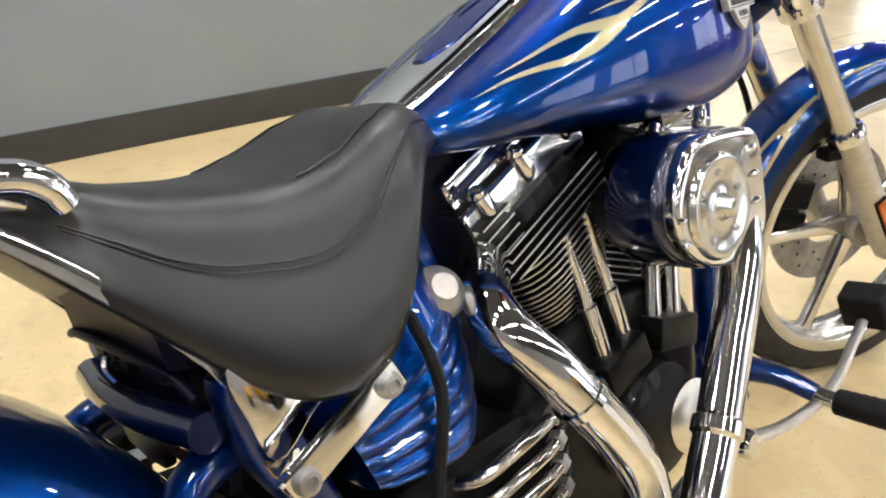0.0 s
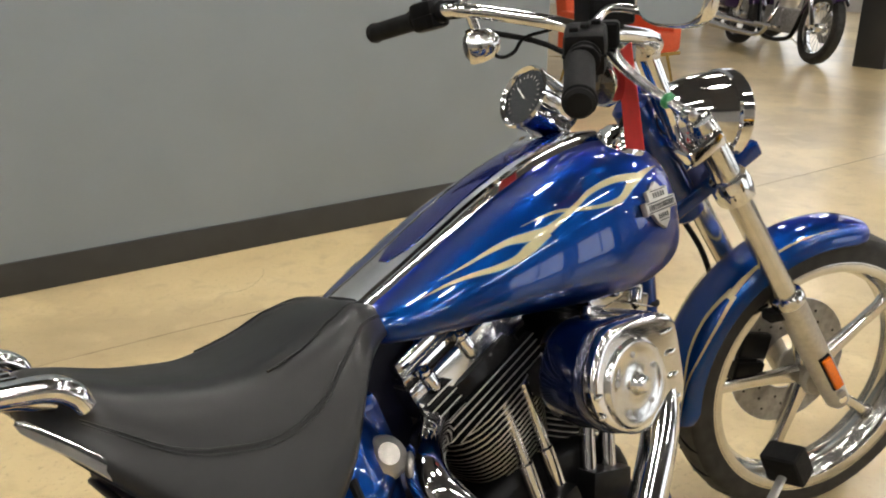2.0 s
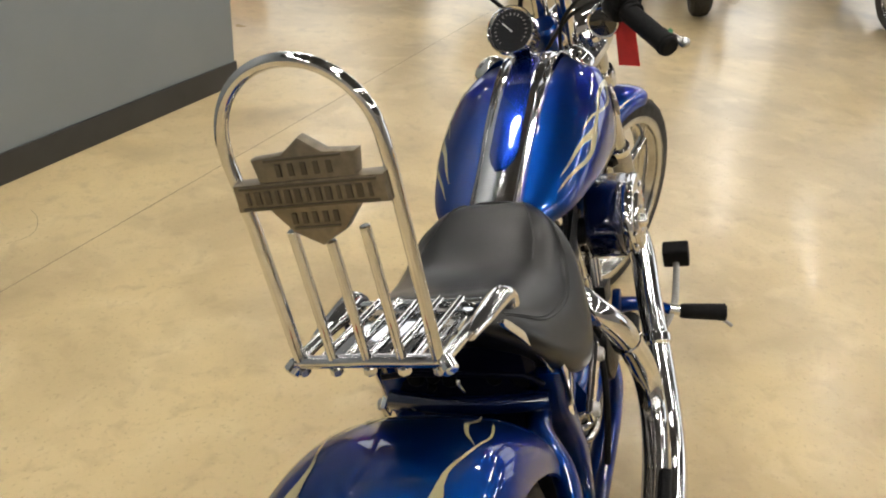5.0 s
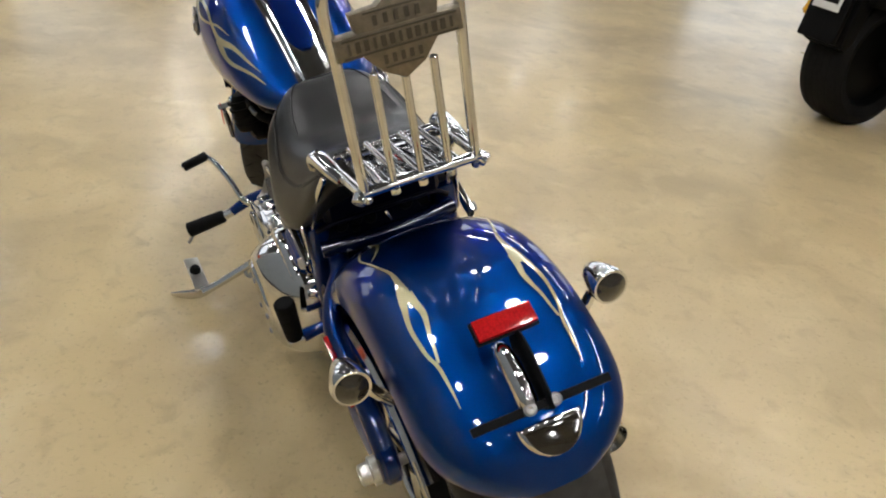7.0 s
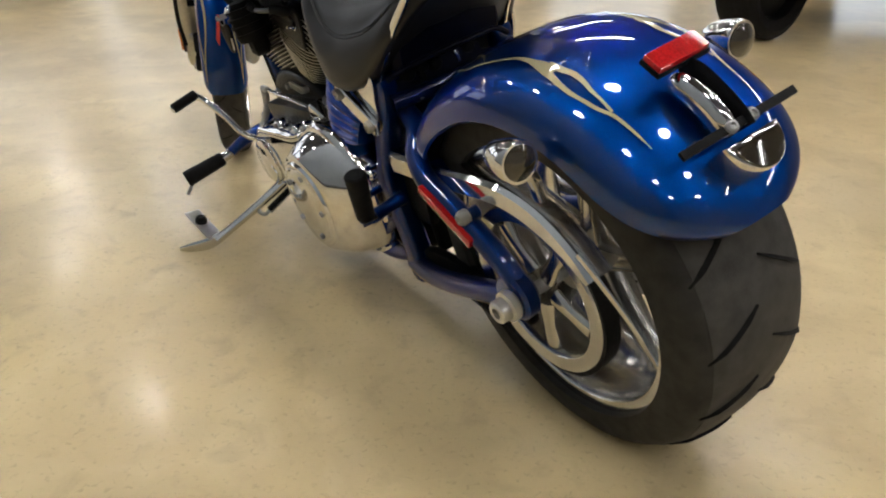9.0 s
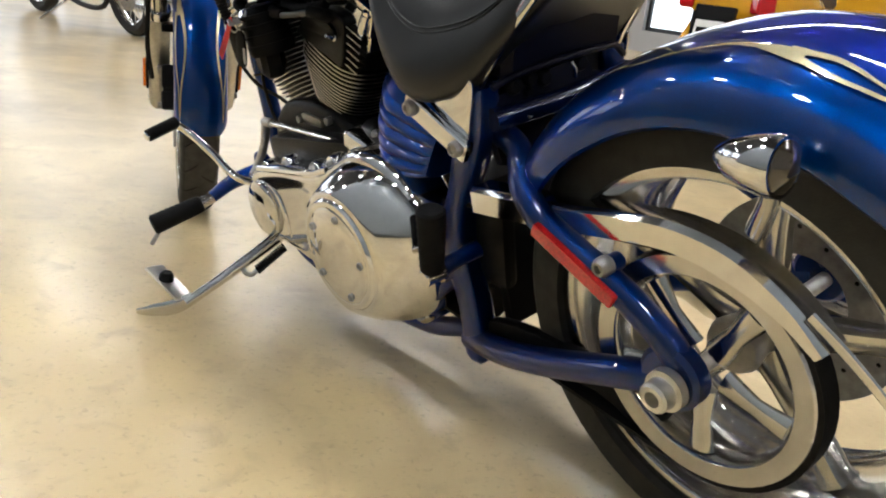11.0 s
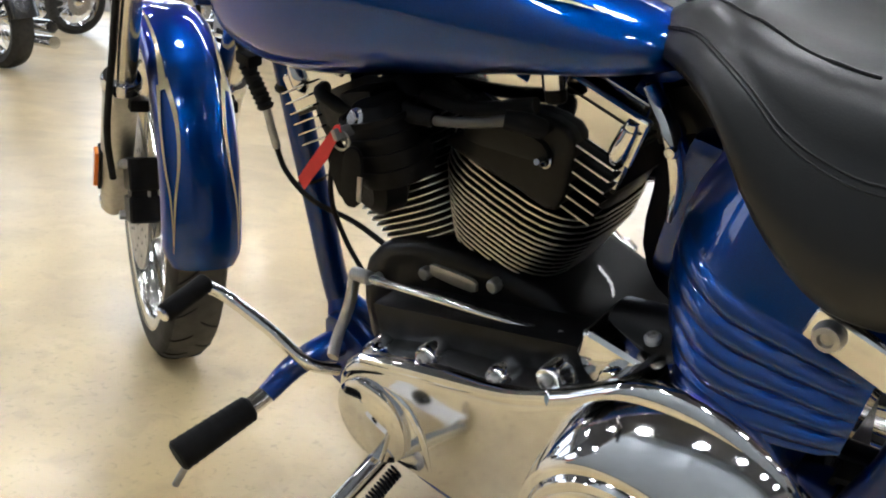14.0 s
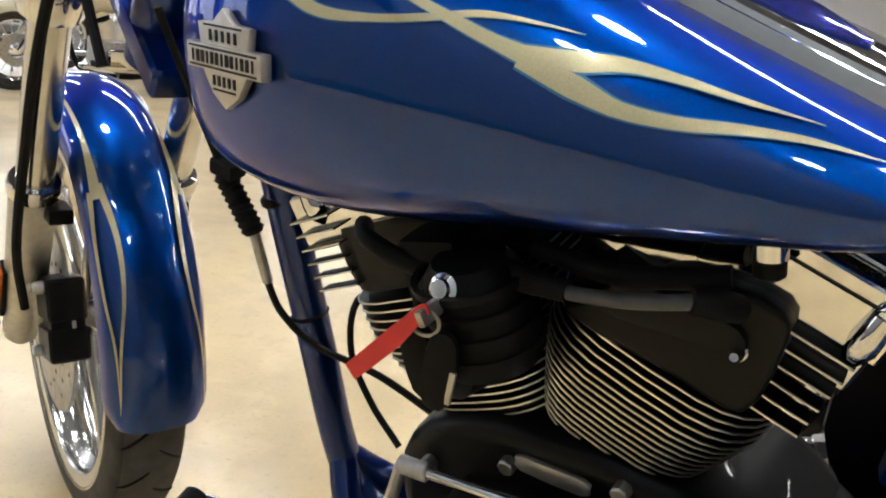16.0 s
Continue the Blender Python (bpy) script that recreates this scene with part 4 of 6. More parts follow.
# cross tube painted navy, darker than the frame blue, for under-seat shade
for y0, x0, z0, x1, z1, r in ((0.132, 0.358, 0.568, 0.350, 0.574, 0.0165),):
    cm = part("cross_member", tube([(x0, y0, z0), ((x0 + x1) / 2 - 0.012, 0.04, (z0 + z1) / 2), ((x0 + x1) / 2 - 0.012, -0.04, (z0 + z1) / 2), (x1, -y0, z1)], r, 14, 5), NAVY, bike, "frame cross tube, its blue darkened to navy for the shade under the seat")
    for s in (1, -1):
        part("strut_bolt", bolt_head((x0 - r, 0.085 * s, z0), (-1, 0, 0.3), 0.008, 0.008), STEEL, cm)
# dark rear face under the seat and rack, with a raised lip across it
bm = bmesh.new()
rings = []
for x, z, w in ((0.285, 0.752, 0.085), (0.312, 0.722, 0.102), (0.332, 0.69, 0.110), (0.343, 0.65, 0.114), (0.346, 0.622, 0.114)):
    rings.append([Vector((x + dx, y, z)) for y, dx in ((-w, 0.04), (-w, 0.012), (-w * 0.9, 0.0), (0, 0.004), (w * 0.9, 0.0), (w, 0.012), (w, 0.04))])
skin(bm, rings)
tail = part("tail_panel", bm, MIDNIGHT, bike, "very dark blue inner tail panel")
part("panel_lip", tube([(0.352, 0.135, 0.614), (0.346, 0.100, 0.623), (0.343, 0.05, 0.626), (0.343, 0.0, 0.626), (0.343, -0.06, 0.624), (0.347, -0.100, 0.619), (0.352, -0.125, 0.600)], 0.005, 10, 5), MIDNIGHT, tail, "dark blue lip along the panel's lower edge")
part("panel_liner", block(0.012, 0.19, 0.060, 0.005, pose(0.378, 0.0, 0.598)), PLASTIC, tail, "black recessed liner")
for y, z, r in ((0.085, 0.603, 0.014), (0.055, 0.606, 0.012), (0.028, 0.600, 0.013), (0.060, 0.588, 0.008), (-0.045, 0.604, 0.013)):
    part("liner_boss", tube([(0.374, y, z), (0.362, y, z), (0.357, y, z)], [r, r, r * 0.7], 12, 2), PLASTIC, tail)
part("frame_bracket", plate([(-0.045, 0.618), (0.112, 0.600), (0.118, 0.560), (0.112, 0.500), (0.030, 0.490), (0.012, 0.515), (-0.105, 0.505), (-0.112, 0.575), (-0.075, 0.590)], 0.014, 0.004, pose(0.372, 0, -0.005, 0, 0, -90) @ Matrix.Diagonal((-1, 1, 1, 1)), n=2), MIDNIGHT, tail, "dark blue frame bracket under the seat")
part("panel_clip", tube([(0.336, 0.003, 0.620), (0.332, 0.000, 0.610), (0.336, -0.004, 0.598)], 0.0032, 8, 3), WORNCHROME, tail)
part("splash_guard", block(0.02, 0.20, 0.22, 0.008, pose(0.40, 0.0, 0.33, 0, 8)), PLASTIC, bike, "black plastic splash guard")
part("shock_cover", rod((0.46, 0.06, 0.215), (0.72, 0.06, 0.16), 0.032, 18), BLACK, bike)
part("belly_pan", plate([(0.40, 0.235), (0.30, 0.255), (0.196, 0.258), (0.10, 0.262), (0.074, 0.25), (0.072, 0.217), (0.105, 0.190), (0.186, 0.212), (0.30, 0.195), (0.40, 0.19)], 0.022, 0.006, pose(0, 0.118, 0), n=3, seg=2), PLASTIC, bike, "black plastic lower belt guard")
part("gear_cover", block(0.14, 0.03, 0.14, 0.02, pose(0.44, 0.10, 0.36)), BLACK, bike)

# exhaust
def pipe(name, pts, r):
    return part(name, tube(pts, r, 18, 8), CHROME, bike, "chromed exhaust pipe")


ex1 = pipe("rear_exhaust", [(0.775, -0.04, 0.575), (0.700, -0.095, 0.575), (0.655, -0.150, 0.553), (0.680, -0.188, 0.495), (0.735, -0.205, 0.408), (0.765, -0.215, 0.335), (0.742, -0.225, 0.27), (0.65, -0.235, 0.245), (0.50, -0.245, 0.245), (0.30, -0.25, 0.25)], 0.027)
ex2 = pipe("front_exhaust", [(1.09, -0.085, 0.60), (1.085, -0.15, 0.575), (1.04, -0.195, 0.50), (0.95, -0.215, 0.39), (0.86, -0.235, 0.30), (0.77, -0.25, 0.225), (0.66, -0.26, 0.18), (0.50, -0.262, 0.165), (0.30, -0.262, 0.165)], 0.027)
for e, pts in ((ex1, ((0.700, -0.194, 0.464), (0.712, -0.198, 0.445))), (ex2, ((0.905, -0.226, 0.345), (0.885, -0.23, 0.325))), (ex1, ((0.45, -0.247, 0.246), (0.43, -0.248, 0.246)))):
    part("clamp", rod(pts[0], pts[1], 0.031, 18), CHROME, e)
for z, y, r in ((0.25, -0.25, 0.040), (0.165, -0.262, 0.040)):
    part("muffler", lathe([(0, 0), (0.026, 0), (0.030, 0.02), (r, 0.06), (r, 0.30), (r * 0.93, 0.31), (r * 0.9, 0.31), (r * 0.9, 0.25), (0, 0.25)], 32, m=along((0.32, y, z), (-0.4, y, z))), CHROME, bike, "chromed muffler")
part("heat_shield", tube([(0.55, -0.262, 0.275), (0.35, -0.268, 0.279), (0.18, -0.268, 0.282)], 0.012, 8, 3, flat=0.5), BLACK, bike)

# air cleaner
AC = Vector((0.995, -0.150, 0.580))
ac_m = Matrix.Translation(AC)
shape = [(x * 0.94, z * 0.96) for x, z in ((-0.092, 0.045), (-0.050, 0.084), (0.030, 0.082), (0.092, 0.066), (0.104, 0.010), (0.096, -0.066), (0.030, -0.086), (-0.032, -0.078), (-0.084, -0.044), (-0.106, 0.0))]
ac = part("air_cleaner", plate([(x * 1.03 - 0.004, z * 1.03) for x, z in shape], 0.078, 0.012, ac_m @ pose(0, 0.004, 0), n=4, seg=3), NAVY, bike, "air cleaner with blue body and chromed cover")
part("air_cleaner_back", plate([(x * 0.9, z * 0.9) for x, z in shape], 0.03, 0.006, ac_m @ pose(0, 0.052, 0), n=4), CHROME, ac, "chromed air cleaner backing plate")
part("air_cleaner_cover", plate(shape, 0.026, 0.010, ac_m @ pose(0, -0.044, 0), n=4, seg=4), CHROME, ac, "chromed air cleaner cover")
ACD = AC + Vector((-0.014, -0.056, -0.004))
part("cover_disc", lathe([(0, 0.017), (0.012, 0.016), (0.017, 0.006), (0.030, 0.002), (0.048, 0.006), (0.056, 0.009), (0.060, 0.008), (0.063, 0.003), (0.066, -0.004)], 56, m=along(ACD, ACD + Vector((0, -1, 0)))), POLISHED, ac, "round dished centre of the cover")
part("cover_cap", lathe([(0, 0.012), (0.008, 0.011), (0.013, 0.006), (0.014, 0.0)], 28, m=along(ACD + Vector((0, -0.010, 0)), ACD + Vector((0, -1, 0)))), CHROME, ac)
for dx, dz, ln in ((0.080, 0.050, 0.026), (0.084, 0.018, 0.020), (0.084, -0.016, 0.020), (0.080, -0.050, 0.026), (-0.078, 0.006, 0.014), (-0.074, -0.024, 0.012)):
    p0 = ACD + Vector((dx, 0.0, dz))
    part("cover_slot", tube([p0 + Vector((-ln / 2, -0.001, 0)), p0 + Vector((0, -0.003, 0)), p0 + Vector((ln / 2, -0.001, 0))], [0.003, 0.0042, 0.003], 10, 3, flat=0.9, up=(0, 1, 0)), CHROME, ac)
for k in range(5):
    a = radians(20 + 72 * k)
    part("cover_bolt", bolt_head(ACD + Vector((0.042 * math.cos(a), -0.004, 0.042 * math.sin(a))), (0, -1, 0), 0.0045, 0.003), STEEL, ac)
horn = part("horn_bracket", block(0.075, 0.030, 0.034, 0.008, pose(1.035, -0.115, 0.682, 0, -8), seg=3), CHROME, bike, "chromed bracket above the air cleaner")
part("bracket_bolt", bolt_head((1.05, -0.132, 0.684), (0, -1, 0.1), 0.009, 0.008), CHROME, horn)
part("bracket_neck", tube([(1.010, -0.118, 0.676), (0.998, -0.120, 0.655), (0.995, -0.122, 0.640)], [0.011, 0.010, 0.012], 14, 4), CHROME, horn)
part("intake", rod((0.92, -0.12, 0.59), (0.92, 0.05, 0.585), 0.03, 18), BLACK, bike)

# right side of the engine: cam cover, pushrod tubes, lifter blocks
part("cam_cover", lathe([(0, 0.05), (0.05, 0.048), (0.075, 0.04), (0.085, 0.02), (0.085, 0), (0, 0)], 40, m=along((0.935, -0.085, 0.300), (0.935, -1, 0.300))), BLACK, bike, "black cam cover")
part("cam_cover_disc", lathe([(0, 0.012), (0.035, 0.011), (0.046, 0.006), (0.05, 0)], 32, m=along((0.985, -0.135, 0.285), (0.985, -1, 0.285))), ALU, bike)
for sgn, mm in ((-1, MR), (1, MF)):
    for off in (-0.028, 0.028):
        top = mm @ Vector((off * 0.8 - sgn * 0.02, -0.085, 0.275))
        low = Vector((0.948 + sgn * 0.052 + off * 0.8, -0.095, 0.405))
        pr = part("pushrod_tube", rod(low, top, 0.0095, 14), CHROME, bike, "chromed pushrod tube")
        m1 = low.lerp(top, 0.45)
        part("pushrod_sleeve", rod(low, m1, 0.0125, 14), CHROME, pr)
    part("lifter_block", block(0.085, 0.05, 0.045, 0.008, pose(0.948 + sgn * 0.055, -0.095, 0.395, 0, sgn * 15), seg=2), BLACK, bike)
part("oil_filter", lathe([(0, 0), (0.034, 0), (0.037, 0.006), (0.037, 0.075), (0.03, 0.085), (0, 0.088)], 28, m=along((1.06, 0.0, 0.24), (1.18, -0.02, 0.22))), CHROME, bike)
for k, z in enumerate((0.398, 0.366, 0.336, 0.306)):
    part("oil_line", tube([(0.600 + 0.004 * k, -0.085, z - 0.022), (0.622, -0.118, z - 0.016), (0.672, -0.126, z - 0.006), (0.735, -0.120, z - 0.002), (0.775, -0.098, z)], 0.0082, 10, 5), POLISHED, bike, "bare metal oil line")
    part("line_fitting", rod((0.738, -0.120, z - 0.002), (0.752, -0.113, z - 0.001), 0.0115, 6), STEEL, bike)
part("brake_hose", tube([(0.55, -0.15, 0.60), (0.55, -0.175, 0.53), (0.52, -0.18, 0.44), (0.50, -0.17, 0.33)], 0.006, 8, 5), RUBBER, bike, "black rubber hose")

# left side of the engine: ignition, coil, leads, petcock
ign = part("ignition_housing", lathe([(0, 0.0), (0.040, 0.0), (0.043, 0.008), (0.040, 0.05), (0.036, 0.075), (0.028, 0.085), (0, 0.088)], 24, m=along((0.955, 0.125, 0.575), (0.975, 0.135, 0.70))), PLASTIC, bike, "black ignition switch housing")
for k in range(4):
    a = Vector((0.957, 0.126, 0.592)).lerp(Vector((0.968, 0.131, 0.645)), k / 3)
    part("housing_rib", lathe([(0.040, -0.003), (0.0445, -0.003), (0.0445, 0.003), (0.040, 0.003)], 24, m=along(a, a + Vector((0.02, 0.01, 0.125)))), PLASTIC, ign)
part("ignition_switch", lathe([(0, 0.022), (0.007, 0.022), (0.008, 0.019), (0.012, 0.017), (0.013, 0.0), (0, 0)], 20, m=along((0.968, 0.150, 0.640), (0.972, 0.19, 0.660))), CHROME, ign, "chromed key switch")
part("key", block(0.006, 0.024, 0.012, 0.002, pose(0.968, 0.185, 0.640, 0, 20)), STEEL, ign)
for x, z, tl_ in ((0.981, 0.598, 10), (0.964, 0.592, -12)):
    part("key_fob", plate([(0.0, 0.034), (0.010, 0.028), (0.013, 0.0), (0.011, -0.028), (0.0, -0.036), (-0.011, -0.028), (-0.013, 0.0), (-0.010, 0.028)], 0.006, 0.002, pose(x, 0.183, z, 0, tl_, 8), n=2), PLASTIC, ign, "black plastic key head")
part("key_ring", lathe([(0.010, -0.001), (0.0122, -0.001), (0.0122, 0.001), (0.010, 0.001), (0.010, -0.001)], 24, m=pose(0.972, 0.186, 0.632, 0, 0, 12)), STEEL, ign)
part("key_blade", block(0.005, 0.003, 0.030, 0.001, pose(0.955, 0.184, 0.580, 0, -14)), SATIN, ign)
part("horn", lathe([(0, 0.035), (0.03, 0.035), (0.042, 0.025), (0.044, 0.0), (0.030, -0.012), (0, -0.012)], 28, m=along((1.00, 0.10, 0.560), (1.03, 0.20, 0.55))), PLASTIC, ign, "round black horn")
part("key_tag", plate([(0.966, 0.650), (0.972, 0.648), (1.000, 0.621), (1.046, 0.575), (1.038, 0.563), (0.992, 0.608), (0.964, 0.643)], 0.0012, 0, pose(0, 0.190, 0)), TAG, bike, "long red paper tag hanging from the ignition key")
part("plug_lead", tube([(0.915, 0.128, 0.648), (0.882, 0.131, 0.650), (0.840, 0.131, 0.656), (0.800, 0.124, 0.663)], 0.0055, 10, 6), mat("grey_lead_sleeve", (0.07, 0.07, 0.068), 0.4, 0, 0, 80, 0.2), bike, "grey spark plug lead")
part("plug_boot", tube([(0.95, 0.122, 0.652), (0.925, 0.127, 0.649), (0.890, 0.130, 0.650)], [0.010, 0.010, 0.008], 12, 4), RUBBER, bike)
part("vacuum_hose", tube([(0.93, 0.10, 0.66), (0.86, 0.11, 0.660), (0.79, 0.10, 0.672)], 0.008, 10, 5), RUBBER, bike)
pk = part("petcock", rod((0.772, 0.10, 0.725), (0.769, 0.10, 0.690), 0.0115, 16, 0.002), CHROME, bike, "chromed fuel petcock")
part("petcock_cup", rod((0.769, 0.10, 0.692), (0.768, 0.10, 0.678), 0.0105, 16), PLASTIC, pk)
part("front_lead", tube([(1.09, 0.10, 0.645), (1.06, 0.13, 0.65), (1.02, 0.125, 0.635), (0.98, 0.12, 0.64)], 0.008, 10, 5), RUBBER, bike)

# down tube, front frame and forward controls
part("down_tube", tube([(1.298, 0, 0.74), (1.284, 0, 0.625), (1.275, 0, 0.53), (1.262, 0, 0.41), (1.248, 0, 0.28), (1.225, 0, 0.215), (1.16, 0, 0.175)], 0.0205, 16, 6), FRAMEBLUE, bike, "blue painted frame down tube")
for s in (1, -1):
    part("cradle_tube", tube([(1.245, 0.0, 0.265), (1.21, 0.035 * s, 0.215), (1.13, 0.07 * s, 0.17), (1.0, 0.09 * s, 0.135), (0.6, 0.1 * s, 0.14)], 0.0185, 14, 6), FRAMEBLUE, bike)
for s in (1, -1):
    part("lower_rail", tube([(1.12, 0.04 * s, 0.25), (1.04, 0.10 * s, 0.17), (0.9, 0.115 * s, 0.14), (0.6, 0.12 * s, 0.15), (0.45, 0.125 * s, 0.20)], 0.017, 12, 5), FRAMEBLUE, bike)
    part("control_bracket", plate([(1.02, 0.29), (1.06, 0.325), (1.10, 0.345), (1.12, 0.335), (1.125, 0.30), (1.14, 0.26), (1.10, 0.23), (1.05, 0.25)], 0.02, 0.006, pose(0, 0.12 * s, 0), n=2), FRAMEBLUE, bike, "blue footpeg bracket")
    arm = part("peg_arm", tube([(1.10, 0.11 * s, 0.305), (1.12, 0.18 * s, 0.295), (1.125, 0.235 * s, 0.275)], [0.024, 0.019, 0.015], 12, 5, flat=0.8), FRAMEBLUE, bike)
    part("peg_mount", rod((1.125, 0.225 * s, 0.276), (1.128, 0.262 * s, 0.268), 0.012, 12), CHROME, bike)
    peg = part("footpeg", rod((1.128, 0.258 * s, 0.268), (1.142, 0.362 * s, 0.252), 0.0175, 20, r2=0.0205), RUBBER, bike, "black ribbed rubber footpeg")
    for k in range(9):
        p = Vector((1.128, 0.262 * s, 0.268)).lerp(Vector((1.142, 0.360 * s, 0.252)), (k + 0.5) / 9)
        part("peg_rib", rod(p, p + Vector((0.0007, 0.005 * s, -0.0008)), 0.0182 + 0.0030 * (k + 0.5) / 9, 16), RUBBER, peg)
    part("peg_feeler", rod((1.140, 0.352 * s, 0.236), (1.146, 0.372 * s, 0.212), 0.0045, 8), STEEL, peg)
# shifter
sh = part("shift_lever", tube([(1.06, 0.165, 0.30), (1.075, 0.20, 0.325), (1.12, 0.215, 0.365), (1.165, 0.235, 0.405), (1.180, 0.255, 0.428)], 0.008, 10, 6), CHROME, bike, "chromed gear shift lever")
shp = part("shift_peg", rod((1.180, 0.250, 0.430), (1.172, 0.318, 0.421), 0.0125, 16), RUBBER, sh)
part("shift_peg_end", rod((1.172, 0.314, 0.4215), (1.1715, 0.322, 0.421), 0.009, 12), CHROME, sh)
part("shift_link", rod((1.045, 0.12, 0.420), (0.722, 0.12, 0.443), 0.0055, 10), CHROME, bike, "thin chromed shift linkage rod")
for p, q in (((1.060, 0.12, 0.419), (1.028, 0.12, 0.4212)), ((0.755, 0.12, 0.4407), (0.715, 0.12, 0.4435))):
    part("rod_end", rod(p, q, 0.009, 12), STEEL, bike)
part("link_arm", tube([(1.058, 0.118, 0.420), (1.075, 0.12, 0.37), (1.085, 0.14, 0.325), (1.075, 0.16, 0.31)], 0.010, 10, 5, flat=0.6), SATIN, bike)
part("rear_link_arm", block(0.05, 0.016, 0.02, 0.005, pose(0.712, 0.13, 0.445, 0, 20)), CHROME, bike)
part("shift_cover", block(0.075, 0.06, 0.035, 0.010, pose(0.672, 0.125, 0.462, 0, -14), seg=3), CHROME, bike, "chromed gear shift housing")
for x, z in ((0.645, 0.486), (0.695, 0.475)):
    part("cover_bolt", bolt_head((x, 0.13, z), (0.1, 0.2, 1), 0.008, 0.006), STEEL, bike)
# brake pedal
bp_ = part("brake_pedal", tube([(1.02, -0.18, 0.24), (1.08, -0.22, 0.25), (1.15, -0.245, 0.275), (1.21, -0.25, 0.315), (1.245, -0.25, 0.335)], [0.013, 0.010, 0.009, 0.008, 0.008], 10, 6, flat=0.7), SATIN, bike, "bare aluminium brake pedal")
part("pedal_pad", block(0.042, 0.062, 0.055, 0.008, pose(1.262, -0.25, 0.352, 0, -20), seg=3), RUBBER, bp_, "black rubber pedal pad")
part("master_cylinder", rod((1.07, -0.15, 0.29), (0.98, -0.155, 0.265), 0.022, 18), BLACK, bike)
part("pedal_pivot", rod((1.02, -0.12, 0.24), (1.02, -0.20, 0.24), 0.020, 16), CHROME, bike)

# kickstand
ks = part("kickstand", tube([(0.985, 0.135, 0.235), (0.988, 0.165, 0.208), (0.992, 0.22, 0.186), (1.004, 0.32, 0.150), (1.012, 0.378, 0.131)], [0.014, 0.014, 0.012, 0.0105, 0.011], 12, 5), CHROME, bike, "chromed kickstand leg")
part("stand_foot", tube([(1.010, 0.362, 0.136), (1.022, 0.395, 0.127), (1.040, 0.430, 0.126), (1.056, 0.460, 0.131)], [0.014, 0.017, 0.016, 0.006], 12, 5, flat=0.4, up=(1, 0, 0)), CHROME, ks, "flattened chromed stand foot")
part("stand_tab", block(0.125, 0.038, 0.006, 0.0025, pose(1.075, 0.380, 0.154, 0, -13, 3) @ pose(0, 0, 0, 15)), ALU, ks, "bright metal foot tab")
part("stand_bumper", lathe([(0, 0.018), (0.010, 0.018), (0.014, 0.012), (0.015, 0.0), (0, 0)], 18, m=along((1.082, 0.382, 0.157), (1.070, 0.355, 0.25))), RUBBER, ks, "black rubber bumper")
sp = bmesh.new()
n = 150
pts = []
a0, b0 = Vector((0.965, 0.172, 0.190)), Vector((0.972, 0.238, 0.160))
d0 = (b0 - a0).normalized()
u0 = d0.cross(Vector((0, 0, 1))).normalized()
v0 = u0.cross(d0)
for k in range(n):
    f = k / (n - 1)
    a = f * 14 * 2 * math.pi
    pts.append(a0.lerp(b0, f) + (u0 * math.cos(a) + v0 * math.sin(a)) * 0.008)
part("stand_spring", tube(pts, 0.0022, 5, 1, sp), PLASTIC, ks, "dark coil return spring")
part("spring_hook", tube([b0, b0 + d0 * 0.012, Vector((0.982, 0.258, 0.160)), Vector((0.998, 0.256, 0.172))], 0.005, 8, 4), STEEL, ks)
part("passenger_peg_mount", tube([(0.40, 0.14, 0.365), (0.402, 0.175, 0.362), (0.403, 0.205, 0.358)], [0.014, 0.012, 0.014], 12, 4), FRAMEBLUE, bike)
ppeg = part("passenger_peg", rod((0.401, 0.225, 0.362), (0.387, 0.227, 0.464), 0.017, 20, r2=0.021), RUBBER, bike, "folded black rubber passenger peg")
for k in range(7):
    p = Vector((0.401, 0.225, 0.362)).lerp(Vector((0.387, 0.227, 0.464)), (k + 0.7) / 8)
    part("peg_rib", rod(p, p + Vector((-0.0007, 0.0001, 0.005)), 0.0180 + 0.0038 * (k + 0.7) / 8, 16), RUBBER, ppeg)
part("peg_clevis", rod((0.402, 0.205, 0.356), (0.402, 0.242, 0.356), 0.013, 14), CHROME, bike)

